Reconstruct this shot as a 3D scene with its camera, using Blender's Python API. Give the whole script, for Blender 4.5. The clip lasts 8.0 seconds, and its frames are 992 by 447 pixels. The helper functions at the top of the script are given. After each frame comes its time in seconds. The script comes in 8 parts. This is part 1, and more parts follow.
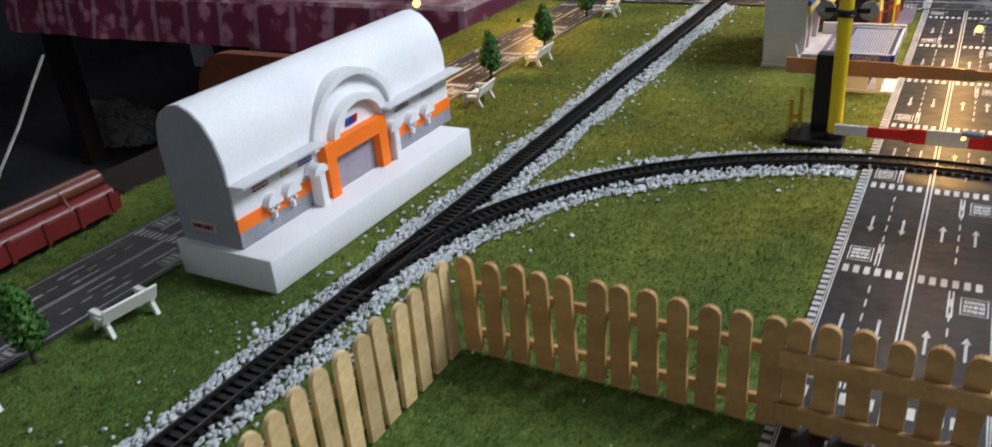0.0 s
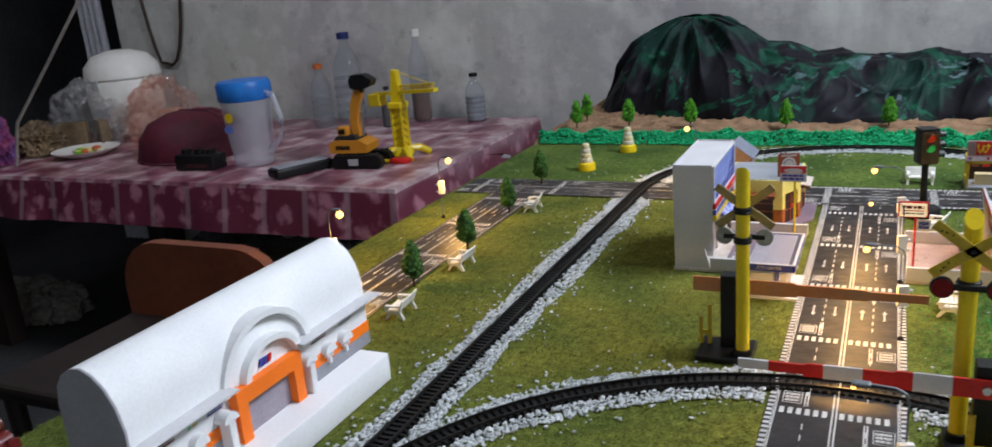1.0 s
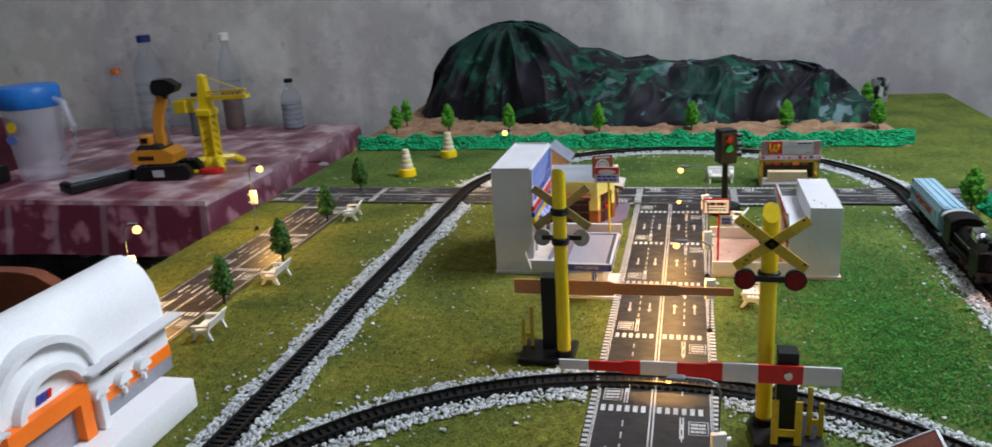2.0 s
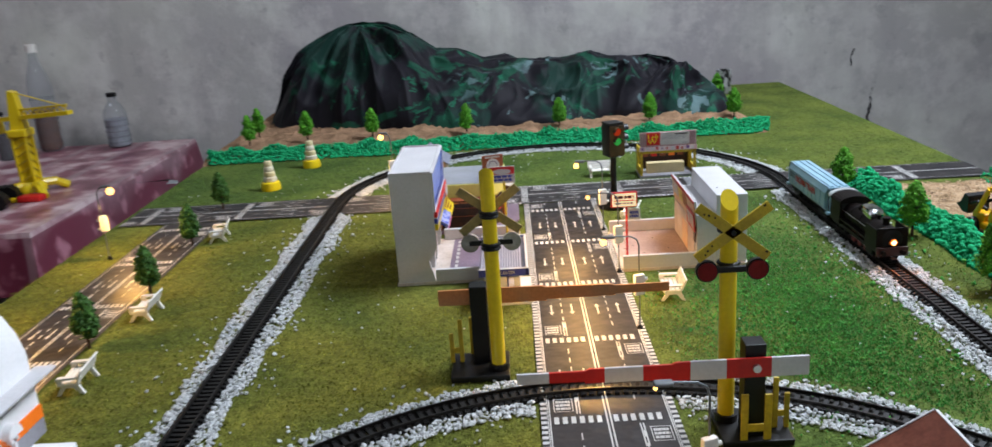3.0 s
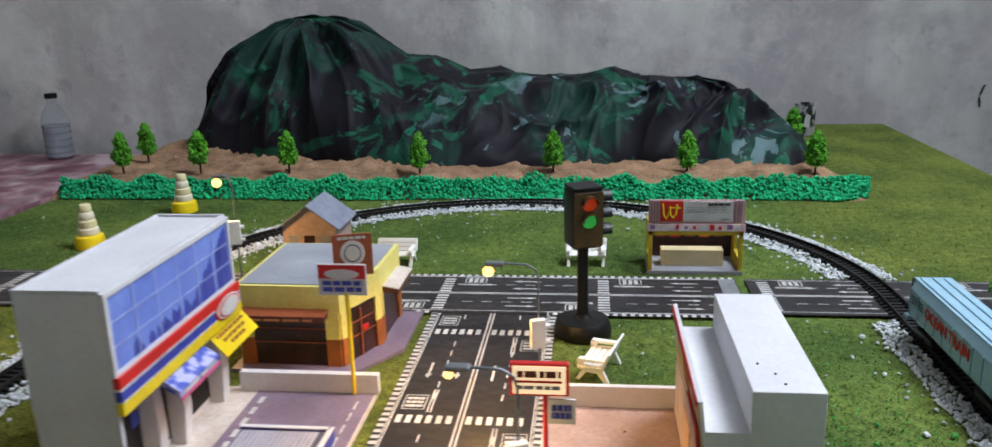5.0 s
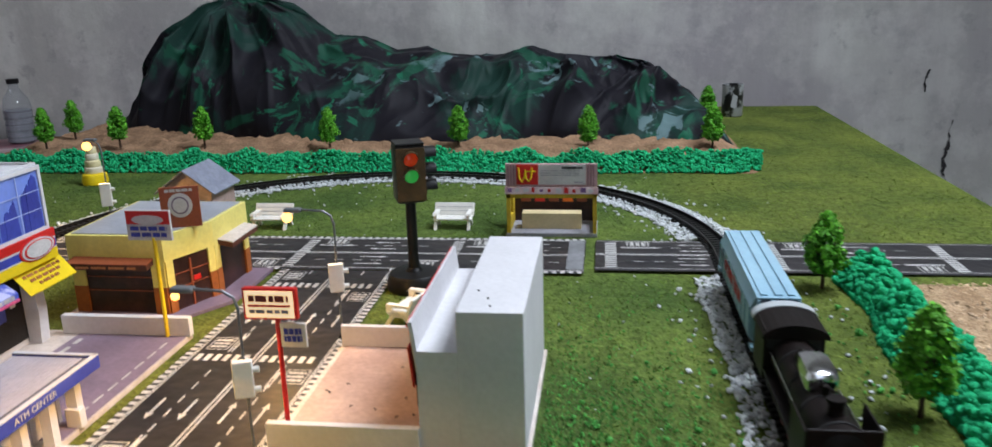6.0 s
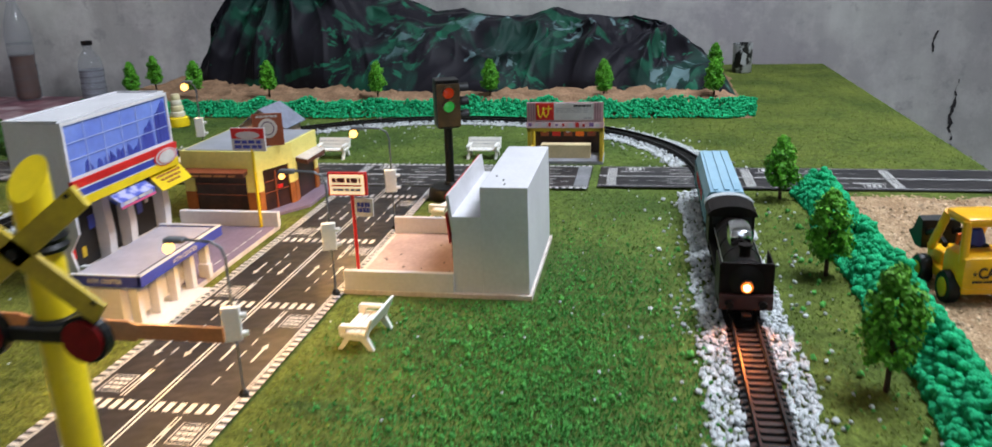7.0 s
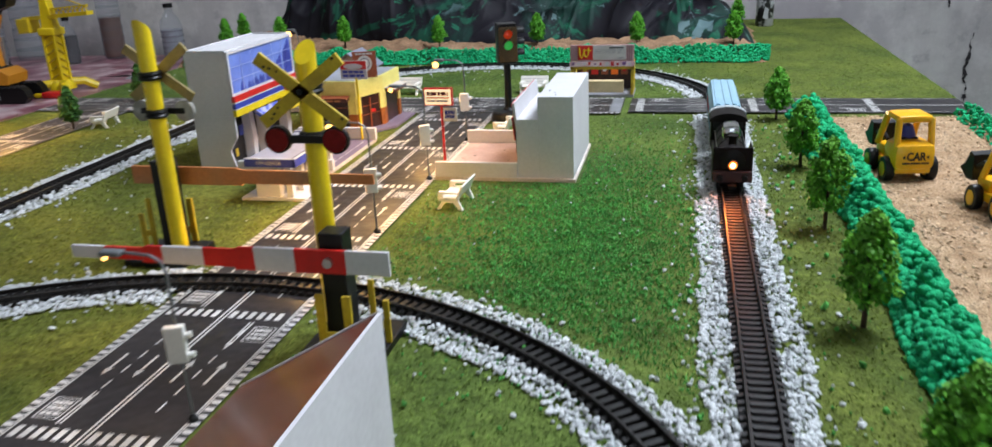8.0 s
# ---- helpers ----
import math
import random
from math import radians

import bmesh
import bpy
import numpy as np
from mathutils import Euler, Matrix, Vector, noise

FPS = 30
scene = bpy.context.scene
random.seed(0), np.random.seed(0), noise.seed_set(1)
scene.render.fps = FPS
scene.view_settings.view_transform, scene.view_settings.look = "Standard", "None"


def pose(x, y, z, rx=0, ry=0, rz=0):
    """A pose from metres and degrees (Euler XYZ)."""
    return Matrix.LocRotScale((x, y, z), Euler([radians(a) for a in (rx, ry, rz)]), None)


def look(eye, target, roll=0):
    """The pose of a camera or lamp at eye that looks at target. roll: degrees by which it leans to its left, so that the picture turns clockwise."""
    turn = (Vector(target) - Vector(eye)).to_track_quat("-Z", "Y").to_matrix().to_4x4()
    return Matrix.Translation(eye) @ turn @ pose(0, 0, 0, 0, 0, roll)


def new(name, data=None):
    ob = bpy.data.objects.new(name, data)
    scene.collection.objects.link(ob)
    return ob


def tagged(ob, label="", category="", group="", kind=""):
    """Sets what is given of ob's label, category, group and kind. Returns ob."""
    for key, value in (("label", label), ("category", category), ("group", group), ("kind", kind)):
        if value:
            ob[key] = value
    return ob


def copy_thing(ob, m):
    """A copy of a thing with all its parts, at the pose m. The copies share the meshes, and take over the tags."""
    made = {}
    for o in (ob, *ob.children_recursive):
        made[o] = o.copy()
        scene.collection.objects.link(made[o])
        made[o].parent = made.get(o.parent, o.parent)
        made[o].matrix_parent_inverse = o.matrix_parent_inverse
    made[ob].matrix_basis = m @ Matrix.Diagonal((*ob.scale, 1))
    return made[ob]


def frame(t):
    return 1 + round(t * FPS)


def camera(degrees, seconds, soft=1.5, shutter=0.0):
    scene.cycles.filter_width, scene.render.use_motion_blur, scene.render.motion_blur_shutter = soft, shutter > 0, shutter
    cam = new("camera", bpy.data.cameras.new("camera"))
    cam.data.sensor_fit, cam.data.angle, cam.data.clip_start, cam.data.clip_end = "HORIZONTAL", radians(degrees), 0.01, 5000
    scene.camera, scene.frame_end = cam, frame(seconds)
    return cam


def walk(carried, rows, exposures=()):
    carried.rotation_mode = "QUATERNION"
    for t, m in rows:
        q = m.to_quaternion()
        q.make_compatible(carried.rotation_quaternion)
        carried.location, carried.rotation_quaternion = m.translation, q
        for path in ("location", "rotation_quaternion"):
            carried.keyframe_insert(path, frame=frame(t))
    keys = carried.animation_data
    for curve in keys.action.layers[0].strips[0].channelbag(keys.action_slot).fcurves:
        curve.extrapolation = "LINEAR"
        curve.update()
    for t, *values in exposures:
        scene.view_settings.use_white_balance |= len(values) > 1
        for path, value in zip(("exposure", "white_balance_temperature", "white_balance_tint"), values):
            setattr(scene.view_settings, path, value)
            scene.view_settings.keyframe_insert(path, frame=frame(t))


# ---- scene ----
cam = camera(61.0, 8.0, shutter=0.35)
PATH = [
    (0, (0.067, -0.742, 0.322), (-0.855, 0.798, -0.559), -5.2),
    (0.5, (0.076, -0.724, 0.358), (-0.798, 0.896, -0.423), -5.0),
    (0.6, (0.077, -0.726, 0.362), (-0.794, 0.922, -0.363), -5.3),
    (0.7, (0.079, -0.718, 0.374), (-0.786, 0.944, -0.328), -5.3),
    (1, (0.086, -0.711, 0.396), (-0.748, 1.015, -0.174), -4.9),
    (1.5, (0.104, -0.695, 0.397), (-0.548, 1.105, -0.182), -4.0),
    (1.7, (0.099, -0.688, 0.391), (-0.466, 1.14, -0.193), -3.5),
    (2.8, (0.016, -0.658, 0.38), (-0.13, 1.251, -0.198), -4.0),
    (3, (-0.01, -0.63, 0.371), (-0.066, 1.281, -0.219), -3.8),
    (3.5, (-0.036, -0.54, 0.36), (0.13, 1.361, -0.238), -1.2),
    (3.6, (-0.033, -0.516, 0.36), (0.166, 1.378, -0.251), -0.6),
    (3.9, (-0.007, -0.428, 0.364), (0.217, 1.46, -0.254), 0.1),
    (4, (0.003, -0.395, 0.365), (0.214, 1.506, -0.219), 0.1),
    (4.2, (0.019, -0.323, 0.363), (0.157, 1.593, -0.194), 0.4),
    (5.3, (0.199, -0.024, 0.267), (-0.077, 1.885, -0.261), -2.0),
    (5.5, (0.23, -0.029, 0.263), (-0.035, 1.88, -0.272), -2.0),
    (6, (0.306, -0.073, 0.257), (0.052, 1.836, -0.282), -1.6),
    (6.5, (0.338, -0.161, 0.252), (0.06, 1.735, -0.32), -1.6),
    (7, (0.348, -0.26, 0.256), (0.009, 1.616, -0.349), -1.9),
    (7.5, (0.36, -0.373, 0.254), (-0.013, 1.484, -0.389), -2.3),
    (8, (0.373, -0.499, 0.26), (-0.052, 1.336, -0.414), -2.6),
]
EXPOSURES = [(0.0, -0.38), (0.5, -0.42), (1.1, -0.36), (1.6, -0.44), (3.0, -0.25), (3.5, -0.20), (4.0, -0.12), (4.6, -0.24), (5.5, -0.54), (6.2, -0.46), (7.0, -0.34), (7.5, -0.17), (8.0, -0.15)]
walk(cam, [(t, look(eye, target, roll)) for t, eye, target, roll in PATH], EXPOSURES)

# ---- light ----
world = bpy.data.worlds.new("room_air")
scene.world = world
world.use_nodes = True
world.node_tree.nodes["Background"].inputs[0].default_value = (0.75, 0.85, 1.0, 1)
world.node_tree.nodes["Background"].inputs[1].default_value = 0.03


def lamp(name, kind, energy, colour, m, size=0.0, size_y=0.0):
    data = bpy.data.lights.new(name, kind)
    data.energy, data.color = energy, colour
    if kind == "AREA":
        data.shape, data.size, data.size_y = "RECTANGLE", size, size_y
    else:
        data.shadow_soft_size = size
    ob = new(name, data)
    ob.matrix_world = m
    return ob


# ---- materials ----
def nodes_of(name):
    m = bpy.data.materials.new(name)
    m.use_nodes = True
    t = m.node_tree
    return m, t, t.nodes["Principled BSDF"]


def surf(name, col, rough=0.6, col2=None, scale=60.0, fine=500.0, var=0.18, bump=0.15, metal=0.0, spec=0.4, rand=0.0, bump_dist=0.001, coords="Object", ramp=(0.35, 0.7)):
    """A surface with broad stains, fine grain and relief."""
    m, t, b = nodes_of(name)
    n, l = t.nodes, t.links
    tc = n.new("ShaderNodeTexCoord")
    broad, grain = n.new("ShaderNodeTexNoise"), n.new("ShaderNodeTexNoise")
    broad.inputs["Scale"].default_value, broad.inputs["Detail"].default_value = scale, 5
    grain.inputs["Scale"].default_value, grain.inputs["Detail"].default_value = fine, 3
    for q in (broad, grain):
        l.new(tc.outputs[coords], q.inputs["Vector"])
    rmp = n.new("ShaderNodeValToRGB")
    c2 = col2 or tuple(c * (1 - var * 1.6) for c in col)
    rmp.color_ramp.elements[0].color, rmp.color_ramp.elements[1].color = (*c2, 1), (*col, 1)
    rmp.color_ramp.elements[0].position, rmp.color_ramp.elements[1].position = ramp
    l.new(broad.outputs["Fac"], rmp.inputs["Fac"])
    hsv = n.new("ShaderNodeHueSaturation")
    l.new(rmp.outputs["Color"], hsv.inputs["Color"])
    val = n.new("ShaderNodeMapRange")
    val.inputs["From Min"].default_value, val.inputs["From Max"].default_value = 0.3, 0.7
    val.inputs["To Min"].default_value, val.inputs["To Max"].default_value = 1 - var, 1 + var * 0.6
    l.new(grain.outputs["Fac"], val.inputs["Value"])
    last = val.outputs["Result"]
    if rand:
        info, mul, add = n.new("ShaderNodeObjectInfo"), n.new("ShaderNodeMath"), n.new("ShaderNodeMath")
        mul.operation, add.operation = "MULTIPLY_ADD", "MULTIPLY"
        l.new(info.outputs["Random"], mul.inputs[0])
        mul.inputs[1].default_value, mul.inputs[2].default_value = rand, 1 - rand / 2
        l.new(mul.outputs[0], add.inputs[0])
        l.new(last, add.inputs[1])
        last = add.outputs[0]
    l.new(last, hsv.inputs["Value"])
    l.new(hsv.outputs["Color"], b.inputs["Base Color"])
    b.inputs["Roughness"].default_value, b.inputs["Metallic"].default_value = rough, metal
    b.inputs["Specular IOR Level"].default_value = spec
    if bump:
        bp = n.new("ShaderNodeBump")
        bp.inputs["Strength"].default_value, bp.inputs["Distance"].default_value = bump, bump_dist
        l.new(grain.outputs["Fac"], bp.inputs["Height"])
        l.new(bp.outputs["Normal"], b.inputs["Normal"])
    return m


def speckle(m, scale, amount):
    """Multiplies a base colour by tufts of a middle size."""
    t = m.node_tree
    n, l = t.nodes, t.links
    b = n["Principled BSDF"]
    src = b.inputs["Base Color"].links[0].from_socket
    tc, q, mr, hsv = n.new("ShaderNodeTexCoord"), n.new("ShaderNodeTexNoise"), n.new("ShaderNodeMapRange"), n.new("ShaderNodeHueSaturation")
    q.inputs["Scale"].default_value, q.inputs["Detail"].default_value, q.inputs["Roughness"].default_value = scale, 5, 0.65
    l.new(tc.outputs["Object"], q.inputs["Vector"])
    mr.inputs["From Min"].default_value, mr.inputs["From Max"].default_value = 0.32, 0.68
    mr.inputs["To Min"].default_value, mr.inputs["To Max"].default_value = 1 - amount, 1 + amount
    l.new(q.outputs["Fac"], mr.inputs["Value"])
    l.new(mr.outputs["Result"], hsv.inputs["Value"])
    l.new(src, hsv.inputs["Color"])
    l.new(hsv.outputs["Color"], b.inputs["Base Color"])
    return m


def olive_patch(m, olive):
    """Mixes an olive tone into the grass round the shops, the western track and beside the moss."""
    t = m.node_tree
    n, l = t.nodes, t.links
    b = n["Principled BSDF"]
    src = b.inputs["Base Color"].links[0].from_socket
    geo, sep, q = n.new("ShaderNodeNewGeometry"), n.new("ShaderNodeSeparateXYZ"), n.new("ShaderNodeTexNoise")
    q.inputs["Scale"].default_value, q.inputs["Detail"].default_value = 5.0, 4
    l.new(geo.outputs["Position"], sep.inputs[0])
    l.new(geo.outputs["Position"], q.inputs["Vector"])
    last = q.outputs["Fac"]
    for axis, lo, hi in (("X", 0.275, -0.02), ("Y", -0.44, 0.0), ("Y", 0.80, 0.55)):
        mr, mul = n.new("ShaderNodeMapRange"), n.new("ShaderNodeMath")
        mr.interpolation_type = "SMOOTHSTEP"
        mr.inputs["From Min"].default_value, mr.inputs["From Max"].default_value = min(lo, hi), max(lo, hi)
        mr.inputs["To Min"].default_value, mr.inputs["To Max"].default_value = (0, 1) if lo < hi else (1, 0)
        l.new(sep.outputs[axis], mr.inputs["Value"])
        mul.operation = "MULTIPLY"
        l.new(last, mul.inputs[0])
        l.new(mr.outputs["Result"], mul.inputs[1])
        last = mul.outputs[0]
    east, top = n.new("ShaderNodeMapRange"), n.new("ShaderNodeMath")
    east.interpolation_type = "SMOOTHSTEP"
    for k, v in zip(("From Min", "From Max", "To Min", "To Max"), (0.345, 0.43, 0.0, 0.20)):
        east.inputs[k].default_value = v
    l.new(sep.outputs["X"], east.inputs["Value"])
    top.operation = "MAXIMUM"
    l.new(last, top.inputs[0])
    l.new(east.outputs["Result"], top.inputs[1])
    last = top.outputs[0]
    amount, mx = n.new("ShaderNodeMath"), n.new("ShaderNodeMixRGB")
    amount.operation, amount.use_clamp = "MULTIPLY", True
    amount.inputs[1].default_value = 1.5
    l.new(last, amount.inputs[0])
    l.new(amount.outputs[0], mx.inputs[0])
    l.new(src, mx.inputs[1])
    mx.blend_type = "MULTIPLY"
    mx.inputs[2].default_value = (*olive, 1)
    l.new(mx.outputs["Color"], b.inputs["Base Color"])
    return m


def island_var(m, amount):
    """Lets every loose piece of a joined mesh differ a little in brightness."""
    t = m.node_tree
    n, l = t.nodes, t.links
    b = n["Principled BSDF"]
    src = b.inputs["Base Color"].links[0].from_socket
    geo, mr, hsv = n.new("ShaderNodeNewGeometry"), n.new("ShaderNodeMapRange"), n.new("ShaderNodeHueSaturation")
    mr.inputs["To Min"].default_value, mr.inputs["To Max"].default_value = 1 - amount, 1 + amount
    l.new(geo.outputs["Random Per Island"], mr.inputs["Value"])
    l.new(mr.outputs["Result"], hsv.inputs["Value"])
    l.new(src, hsv.inputs["Color"])
    l.new(hsv.outputs["Color"], b.inputs["Base Color"])
    return m


def glow(name, col, strength):
    m, t, b = nodes_of(name)
    b.inputs["Base Color"].default_value = (*col, 1)
    b.inputs["Emission Color"].default_value, b.inputs["Emission Strength"].default_value = (*col, 1), strength
    return m


def clear(name, col=(0.95, 0.97, 0.98), rough=0.08, mix=0.75, tone=0.8):
    """Thin clear plastic or glass: mostly see-through, with real gloss."""
    m, t, b = nodes_of(name)
    n, l = t.nodes, t.links
    tr, mx = n.new("ShaderNodeBsdfTransparent"), n.new("ShaderNodeMixShader")
    tr.inputs[0].default_value = (*col, 1)
    b.inputs["Base Color"].default_value, b.inputs["Roughness"].default_value = (*[c * tone for c in col], 1), rough
    b.inputs["Metallic"].default_value = 0.2
    mx.inputs[0].default_value = 1 - mix
    l.new(tr.outputs[0], mx.inputs[1])
    l.new(b.outputs[0], mx.inputs[2])
    l.new(mx.outputs[0], n["Material Output"].inputs[0])
    return m


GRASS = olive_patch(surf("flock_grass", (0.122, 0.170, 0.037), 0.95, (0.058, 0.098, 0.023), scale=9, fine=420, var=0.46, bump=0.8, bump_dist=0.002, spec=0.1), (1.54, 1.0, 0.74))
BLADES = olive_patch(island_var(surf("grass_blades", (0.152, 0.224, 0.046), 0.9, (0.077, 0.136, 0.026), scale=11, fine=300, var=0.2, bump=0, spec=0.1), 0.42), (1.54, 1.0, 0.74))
BOARD = surf("chipboard", (0.30, 0.22, 0.14), 0.8, scale=20, fine=300)
STONE = island_var(surf("white_gravel", (0.57, 0.59, 0.59), 0.85, (0.46, 0.48, 0.485), scale=60, fine=700, var=0.12, bump=0.3), 0.18)
TIE = surf("black_track_plastic", (0.016, 0.015, 0.014), 0.5, scale=40, fine=600, var=0.3, bump=0.2, rand=0.4, spec=0.3)
BED = surf("track_bed_dark", (0.022, 0.018, 0.014), 0.9, scale=50, fine=500, var=0.3)
RAIL = surf("dark_rail", (0.035, 0.032, 0.03), 0.35, scale=60, fine=500, metal=0.6, bump=0.05)
PAPER_ROAD = surf("printed_road_paper", (0.034, 0.029, 0.028), 0.46, (0.016, 0.015, 0.017), scale=14, fine=260, var=0.22, bump=0.08, spec=0.35)


def cockle(m, scale, strength, dist):
    """Adds broad soft waves, as in paper that has got damp."""
    t = m.node_tree
    n, l = t.nodes, t.links
    b, tc, q, bp = n["Principled BSDF"], n.new("ShaderNodeTexCoord"), n.new("ShaderNodeTexNoise"), n.new("ShaderNodeBump")
    q.inputs["Scale"].default_value, q.inputs["Detail"].default_value = scale, 2
    l.new(tc.outputs["Object"], q.inputs["Vector"])
    bp.inputs["Strength"].default_value, bp.inputs["Distance"].default_value = strength, dist
    l.new(q.outputs["Fac"], bp.inputs["Height"])
    if b.inputs["Normal"].links:
        l.new(b.inputs["Normal"].links[0].from_socket, bp.inputs["Normal"])
    l.new(bp.outputs["Normal"], b.inputs["Normal"])
    return m


cockle(PAPER_ROAD, 34, 0.4, 0.006)
speckle(GRASS, 95, 0.34)
speckle(BLADES, 95, 0.34)
PRINT_WHITE = surf("printed_white", (0.66, 0.65, 0.62), 0.45, (0.45, 0.44, 0.42), scale=30, fine=600, var=0.12, bump=0)
PRINT_BLACK = surf("printed_black", (0.022, 0.022, 0.022), 0.45, scale=40, fine=500, bump=0)
FOAM = surf("white_foam_board", (0.80, 0.80, 0.80), 0.62, (0.74, 0.74, 0.75), scale=16, fine=400, var=0.05, bump=0.08, spec=0.3)
CARD = surf("white_card", (0.63, 0.62, 0.63), 0.5, (0.56, 0.55, 0.56), scale=22, fine=300, var=0.06, bump=0.08)
CARD_EDGE = surf("grubby_card_edge", (0.66, 0.60, 0.55), 0.65, (0.5, 0.42, 0.36), scale=40, fine=300, var=0.15)
GREY_PRINT = surf("grey_print", (0.30, 0.30, 0.33), 0.55, scale=30, fine=300, var=0.12, bump=0.05)
ROOF_GREY = surf("grey_printed_roof", (0.36, 0.37, 0.40), 0.4, (0.27, 0.28, 0.31), scale=22, fine=300, var=0.1, bump=0.05)
LILAC = surf("lilac_paving_print", (0.235, 0.175, 0.235), 0.5, (0.16, 0.12, 0.165), scale=24, fine=300, var=0.14, bump=0.05)
PINK_YARD = surf("pinkish_yard_print", (0.50, 0.36, 0.31), 0.5, (0.33, 0.22, 0.19), scale=20, fine=260, var=0.15, bump=0.05)
ORANGE = surf("fluorescent_orange", (1.0, 0.20, 0.012), 0.5, scale=30, fine=300, var=0.04, bump=0.03)
YELLOW = surf("yellow_plastic", (0.83, 0.62, 0.015), 0.28, (0.70, 0.50, 0.012), scale=20, fine=300, var=0.06, bump=0.05)
YELLOW_CARD = surf("yellow_card", (0.62, 0.45, 0.02), 0.55, (0.42, 0.29, 0.02), scale=60, fine=400, var=0.14)
PALE_YELLOW = surf("pale_yellow_print", (0.82, 0.72, 0.22), 0.5, (0.68, 0.58, 0.15), scale=30, fine=300, var=0.08, bump=0.04)
ORANGE_BROWN = surf("orange_brown_print", (0.42, 0.13, 0.025), 0.5, (0.24, 0.07, 0.015), scale=40, fine=300, var=0.12)
BROWN_GLASS = surf("dark_brown_print", (0.055, 0.02, 0.014), 0.3, (0.02, 0.008, 0.006), scale=60, fine=300, var=0.25, bump=0.04)
BROWN_SIGN = surf("brown_sign_print", (0.30, 0.075, 0.03), 0.45, scale=40, fine=300, var=0.12)
RED = surf("red_print", (0.62, 0.02, 0.015), 0.42, (0.48, 0.012, 0.01), scale=30, fine=300, var=0.08, bump=0.03)
DARK_RED = surf("dark_red_lens", (0.20, 0.006, 0.007), 0.4, scale=200, fine=900, var=0.15, bump=0.05, spec=0.2)
BLUE = surf("blue_print", (0.04, 0.065, 0.36), 0.4, (0.03, 0.04, 0.26), scale=30, fine=300, var=0.12, bump=0.03)
SKY_PRINT = surf("pale_blue_print", (0.19, 0.28, 0.66), 0.28, (0.12, 0.18, 0.54), scale=18, fine=200, var=0.08, bump=0.03, spec=0.5)
NAVY_PRINT = surf("navy_print", (0.035, 0.045, 0.26), 0.3, (0.05, 0.07, 0.36), scale=40, fine=200, var=0.15, bump=0.02)
BLACK = surf("black_plastic", (0.009, 0.009, 0.009), 0.38, scale=40, fine=400, var=0.25, bump=0.08, spec=0.28)
BLACK_MATT = surf("black_card", (0.018, 0.017, 0.017), 0.75, scale=40, fine=400, var=0.25)
WHITE_PLASTIC = surf("white_plastic", (0.80, 0.79, 0.74), 0.38, (0.74, 0.72, 0.66), scale=40, fine=400, var=0.05, bump=0.04)
STEEL = surf("steel", (0.60, 0.60, 0.60), 0.28, scale=60, fine=600, metal=1.0, var=0.1, bump=0.05)
CHROME = surf("chromed_plastic", (0.75, 0.75, 0.76), 0.14, scale=60, fine=600, metal=1.0, var=0.05, bump=0.02)
WOOD = surf("pale_wood", (0.78, 0.60, 0.33), 0.5, (0.62, 0.42, 0.19), scale=40, fine=260, var=0.14, bump=0.25, rand=0.42)
WOOD2 = surf("honey_wood", (0.54, 0.32, 0.12), 0.5, (0.42, 0.22, 0.075), scale=40, fine=260, var=0.14, bump=0.25, rand=0.3)
CARDBOARD = surf("brown_card_back", (0.40, 0.21, 0.10), 0.6, (0.62, 0.20, 0.05), scale=14, fine=300, var=0.12)
LEAF = island_var(surf("leaf_bright", (0.13, 0.42, 0.024), 0.6, (0.065, 0.27, 0.016), scale=60, fine=300, var=0.2, bump=0, spec=0.25), 0.4)
LEAF_DARK = island_var(surf("leaf_dark", (0.075, 0.19, 0.030), 0.65, (0.034, 0.10, 0.018), scale=60, fine=300, var=0.2, bump=0, spec=0.25), 0.4)
BARK = surf("brown_trunk", (0.075, 0.04, 0.02), 0.8, scale=100, fine=600, var=0.3, bump=0.4)
MOSS = island_var(surf("green_dyed_moss", (0.026, 0.46, 0.19), 0.9, (0.017, 0.35, 0.14), scale=60, fine=900, var=0.3, bump=0.9, bump_dist=0.0015, spec=0.1), 0.22)
SAND = surf("sawdust_sand", (0.52, 0.36, 0.22), 0.95, (0.30, 0.19, 0.105), scale=50, fine=520, var=0.4, bump=0.8, bump_dist=0.003, spec=0.1)
SOIL = surf("brown_soil", (0.36, 0.22, 0.13), 0.95, (0.20, 0.12, 0.07), scale=30, fine=300, var=0.3, bump=0.6, bump_dist=0.003, spec=0.1)
WAGON_BLUE = surf("pale_blue_plastic", (0.30, 0.47, 0.56), 0.36, (0.24, 0.40, 0.50), scale=30, fine=300, var=0.06, bump=0.05)
RED_PLASTIC = surf("maroon_plastic", (0.16, 0.018, 0.016), 0.4, scale=30, fine=300, var=0.12)
# tube brown darkened for the shade that the log truck stands in
LOG_SHADED = surf("shaded_brown_tube", (0.16, 0.046, 0.024), 0.35, (0.11, 0.030, 0.017), scale=30, fine=300, var=0.12)
LENS_RED = glow("red_lamp", (0.40, 0.030, 0.006), 0.55)
LENS_GREEN = glow("green_lamp", (0.025, 0.30, 0.05), 0.75)
for lens in (LENS_RED, LENS_GREEN):
    lens.node_tree.nodes["Principled BSDF"].inputs["Roughness"].default_value = 0.12
BULB = glow("warm_bulb", (1.0, 0.50, 0.13), 5.0)
HEADLIGHT = glow("headlight_bulb", (1.0, 0.62, 0.25), 7.0)
# emissive ring that stands in for the orange halo round the headlight
HEAD_HALO = glow("headlight_halo", (1.0, 0.22, 0.02), 0.9)
